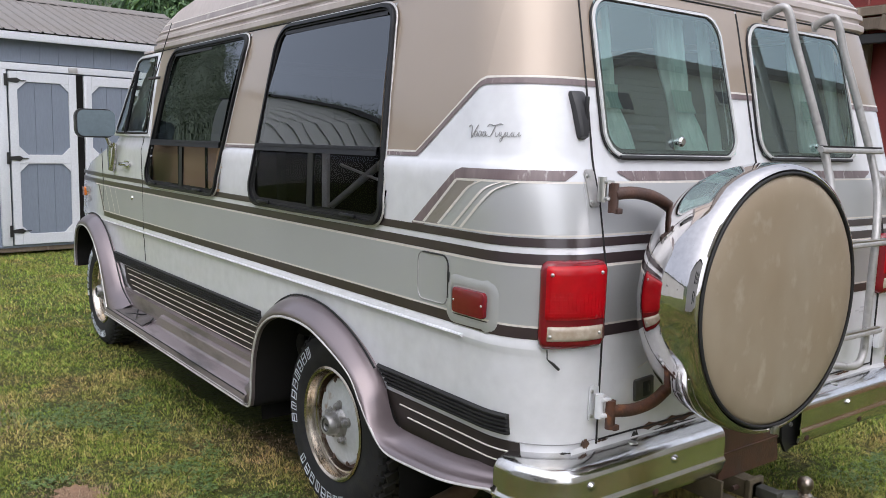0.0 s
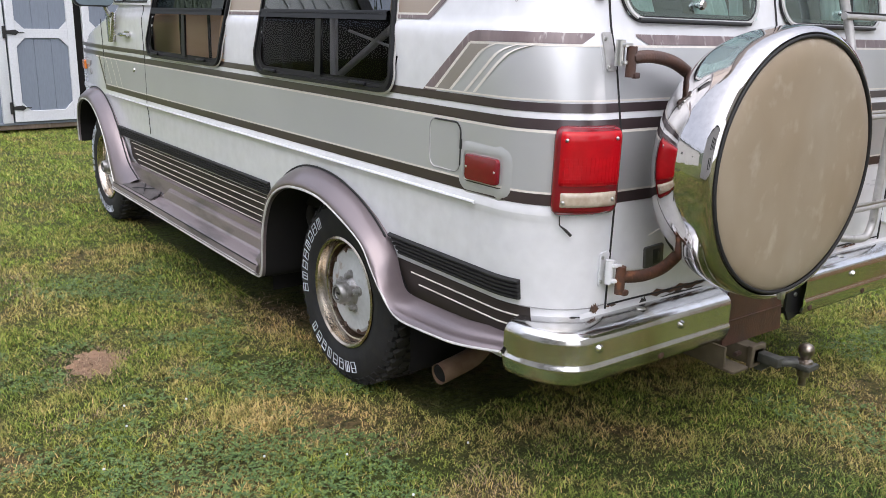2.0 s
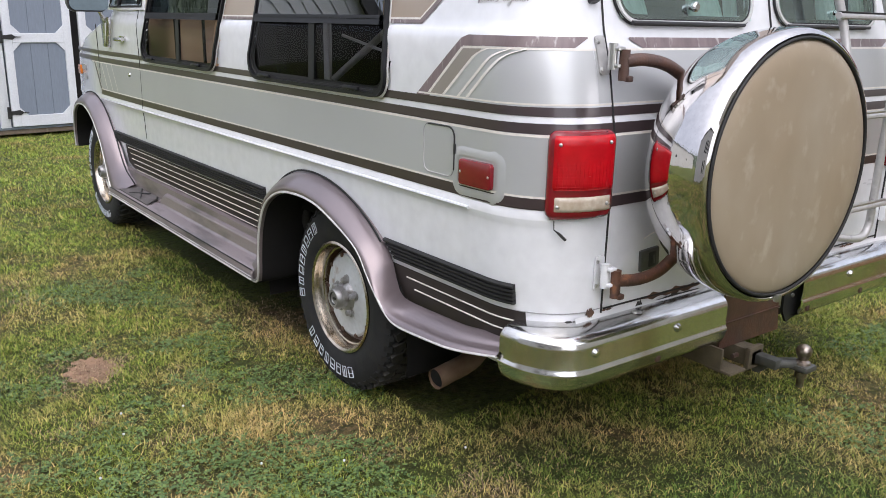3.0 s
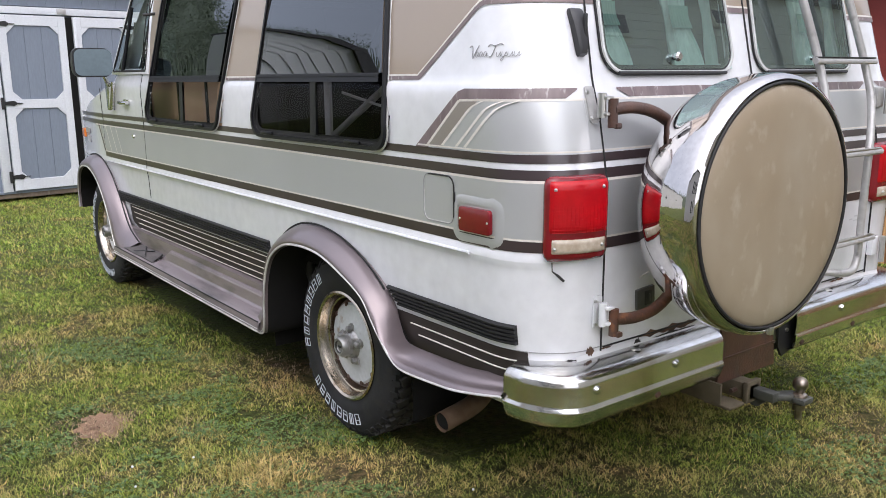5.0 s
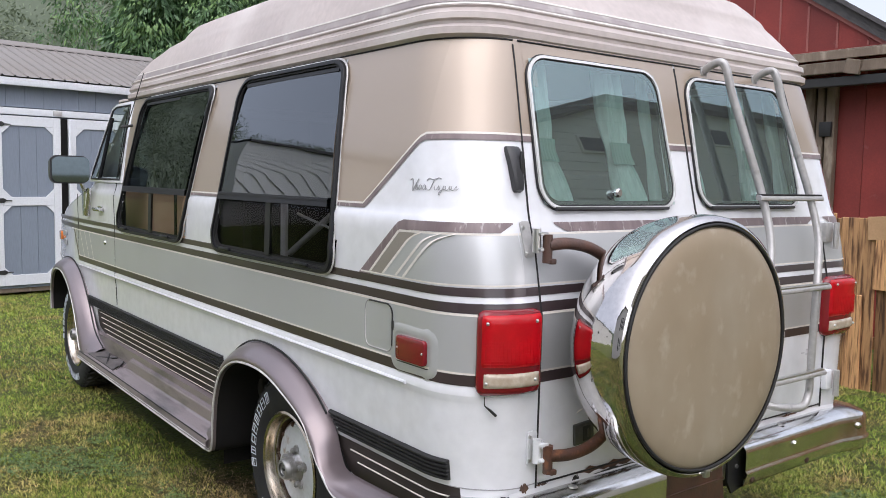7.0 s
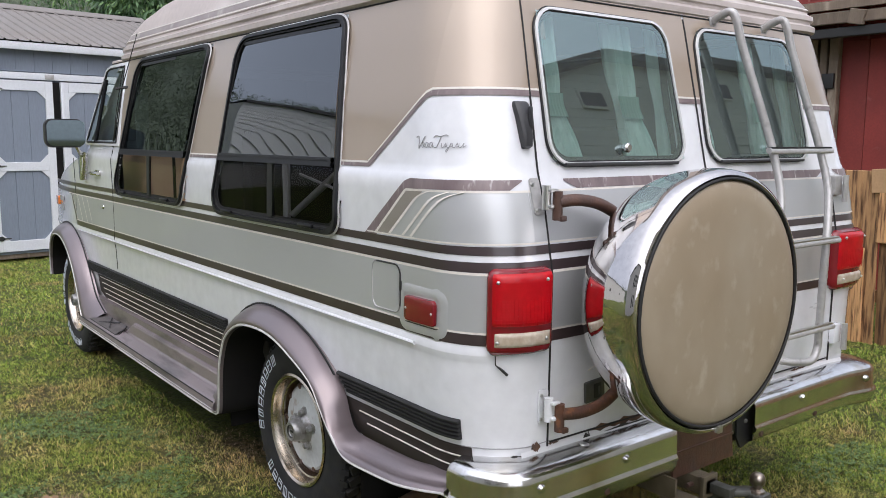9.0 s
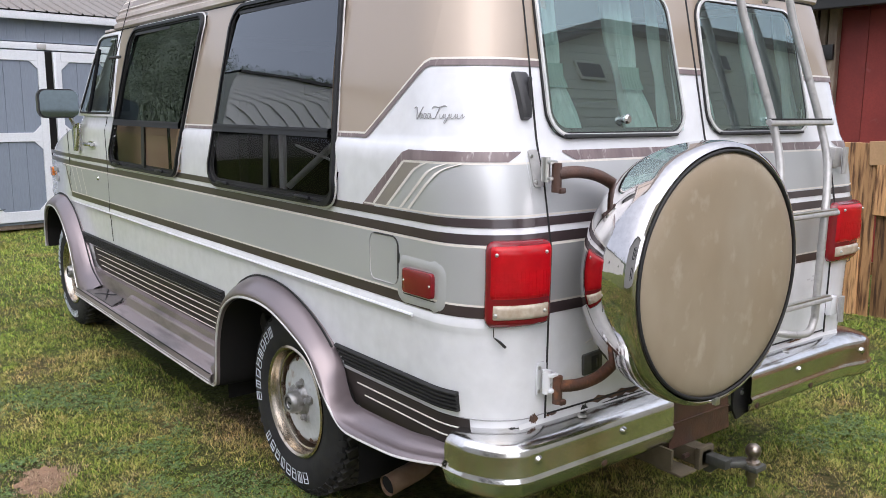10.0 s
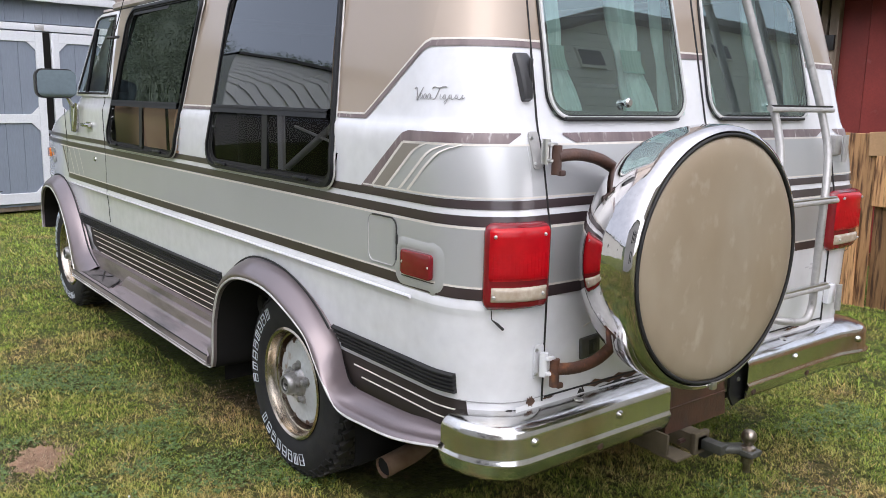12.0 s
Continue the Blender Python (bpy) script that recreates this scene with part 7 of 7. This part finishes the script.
def leaves(name, centers, radii, per, size, seed, mat, parent, droop=0.5):
    """Pointed folded leaves scattered in clumps."""
    rng = np.random.default_rng(seed)
    C = np.repeat(np.array(centers), per, 0)
    Rr = np.repeat(np.array(radii), per, 0)[:, None]
    n = len(C)
    d = rng.normal(size=(n, 3))
    d /= np.linalg.norm(d, axis=1)[:, None]
    p = C + d * Rr * rng.uniform(0.35, 1.0, (n, 1)) ** 0.6
    ax = d * 0.9 + rng.normal(size=(n, 3)) * 0.3
    ax[:, 2] -= droop
    ax /= np.linalg.norm(ax, axis=1)[:, None]
    sd = np.cross(ax, rng.normal(size=(n, 3)))
    sd /= np.linalg.norm(sd, axis=1)[:, None]
    up = np.cross(ax, sd)
    s = size * rng.uniform(0.6, 1.3, (n, 1))
    V = np.zeros((n, 4, 3), np.float32)
    V[:, 0] = p
    V[:, 1] = p + ax * s * 0.42 + sd * s * 0.17 + up * s * 0.05
    V[:, 2] = p + ax * s
    V[:, 3] = p + ax * s * 0.42 - sd * s * 0.17 + up * s * 0.05
    me = bpy.data.meshes.new(name)
    me.vertices.add(n * 4)
    me.vertices.foreach_set("co", V.reshape(-1))
    idx = np.arange(n)[:, None] * 4
    me.loops.add(n * 6)
    me.loops.foreach_set("vertex_index", (idx + np.array([0, 1, 2, 0, 2, 3])).reshape(-1).astype(np.int32))
    me.polygons.add(n * 2)
    me.polygons.foreach_set("loop_start", (np.arange(n * 2) * 3).astype(np.int32))
    me.update()
    me.validate()
    me.materials.append(mat)
    ob = new(name, me)
    ob.parent = parent
    return ob


def tree(x, y, h, spread, seed, leaf=0.14, clumps=90, per=150, mat=LEAF, label="broadleaf tree in full leaf behind the shed", base=0.25):
    rg = random.Random(seed)
    t = thing("tree", label, "tree", group="trees behind the shed")
    z0 = ground_z(x, y)
    part("trunk", tube(spline([(x, y, z0 - 0.1), (x + 0.1, y, z0 + h * 0.3), (x - 0.1, y + 0.1, z0 + h * 0.6), (x, y, z0 + h * 0.9)], 5), lambda k: 0.16 * (1 - 0.85 * k), 10), BARK, t, "grey-brown trunk")
    cs, rs = [], []
    for k in range(clumps):
        a, v = rg.uniform(0, 2 * math.pi), rg.uniform(base, 1.0)
        wr = spread * (math.sin(min(1.0, (v - base + 0.12) / (1.12 - base)) * math.pi) ** 0.6) * math.sqrt(rg.uniform(0.15, 1)) * rg.uniform(0.8, 1.1)
        c = (x + wr * math.cos(a), y + wr * math.sin(a), z0 + h * v)
        cs.append(c)
        rs.append(rg.uniform(0.28, 0.6) * spread / 2.2)
        if k % 9 == 0:
            part("limb", tube(spline([(x, y, z0 + h * max(0.2, v - 0.25)), ((x + c[0]) / 2, (y + c[1]) / 2, z0 + h * v - 0.3), c], 4), lambda q: 0.05 * (1 - 0.8 * q), 6), BARK, t)
    leaves("crown", cs, rs, per, leaf, seed, mat, t, 1.3)
    return t


tree(3.1, 14.4, 4.7, 1.3, 11, leaf=0.13, clumps=110, per=380)
tree(4.2, 14.0, 6.4, 2.3, 12, leaf=0.13, clumps=190, per=480)
tree(6.2, 16.5, 7.2, 2.8, 13)
tree(5.0, 20.5, 9.0, 3.0, 14)
# added trees out of view, dark shapes for the chrome ring to mirror
for x, y, h, sd in ((-16.5, -7.0, 10.0, 51), (-16.0, 2.5, 9.0, 53)):
    tree(x, y, h, 3.0, sd, leaf=0.34, clumps=90, per=110, label="added tall tree behind the grey house, darkening the chrome reflection", base=0.2)

# leaves painted lighter than the hill to offset their own shading
FAR = material("far_foliage", (0.070, 0.092, 0.056), 0.8, color2=(0.095, 0.118, 0.078), scale=0.3, fine=3)
FARLEAF = material("far_leaves", (0.115, 0.150, 0.088), 0.8, color2=(0.15, 0.18, 0.115), scale=0.3, fine=3)


def hill_top(a):
    """Height of the wooded ridge by bearing in degrees."""
    return float(np.interp(a, [-70, -32, -26, -21, -18.5, -16, -8, 6, 22, 34, 48, 60, 130], [22, 22, 23, 24, 30, 40, 50, 62, 50, 28, 9, 4, 4]))


rows = []
for j in range(14):
    row = []
    for i in range(90):
        a = -70 + 200 * i / 89
        d = 70 + 5 * j
        hgt = hill_top(a) * (j / 13) ** 0.9 + 4 * (j / 13) * noise.noise(Vector((i * 0.3, j * 0.2, 1)))
        row.append((d * math.sin(radians(a)), d * math.cos(radians(a)), hgt - 1.0))
    rows.append(row)
hill = solo("hillside", grid(rows), FAR, "hazy wooded hillside behind the yard", "hill", kind="structure", smooth=60)
rg = random.Random(3)
cs, rs = [], []
for k in range(2200):
    j, a = rg.uniform(0, 13), (rg.uniform(-70, 130), rg.uniform(-12, 40), rg.uniform(-36, -10))[k % 3]
    d = 70 + 5 * j
    cs.append((d * math.sin(radians(a)), d * math.cos(radians(a)), hill_top(a) * (j / 13) ** 0.9 + rg.uniform(-0.5, 2.2)))
    rs.append(rg.uniform(1.2, 2.6))
woods = leaves("woodland", cs, rs, 110, 0.46, 5, FARLEAF, None, 0.2)
tagged(woods, "distant woodland on the hillside", "woodland", kind="stuff")
part_wire = tube([(9.0, 3.5, 6.2), (4.0, -2.0, 5.6)], 0.012, 6)
solo("overhead_wire", part_wire, HINGE, "thin overhead service wire", "cable")
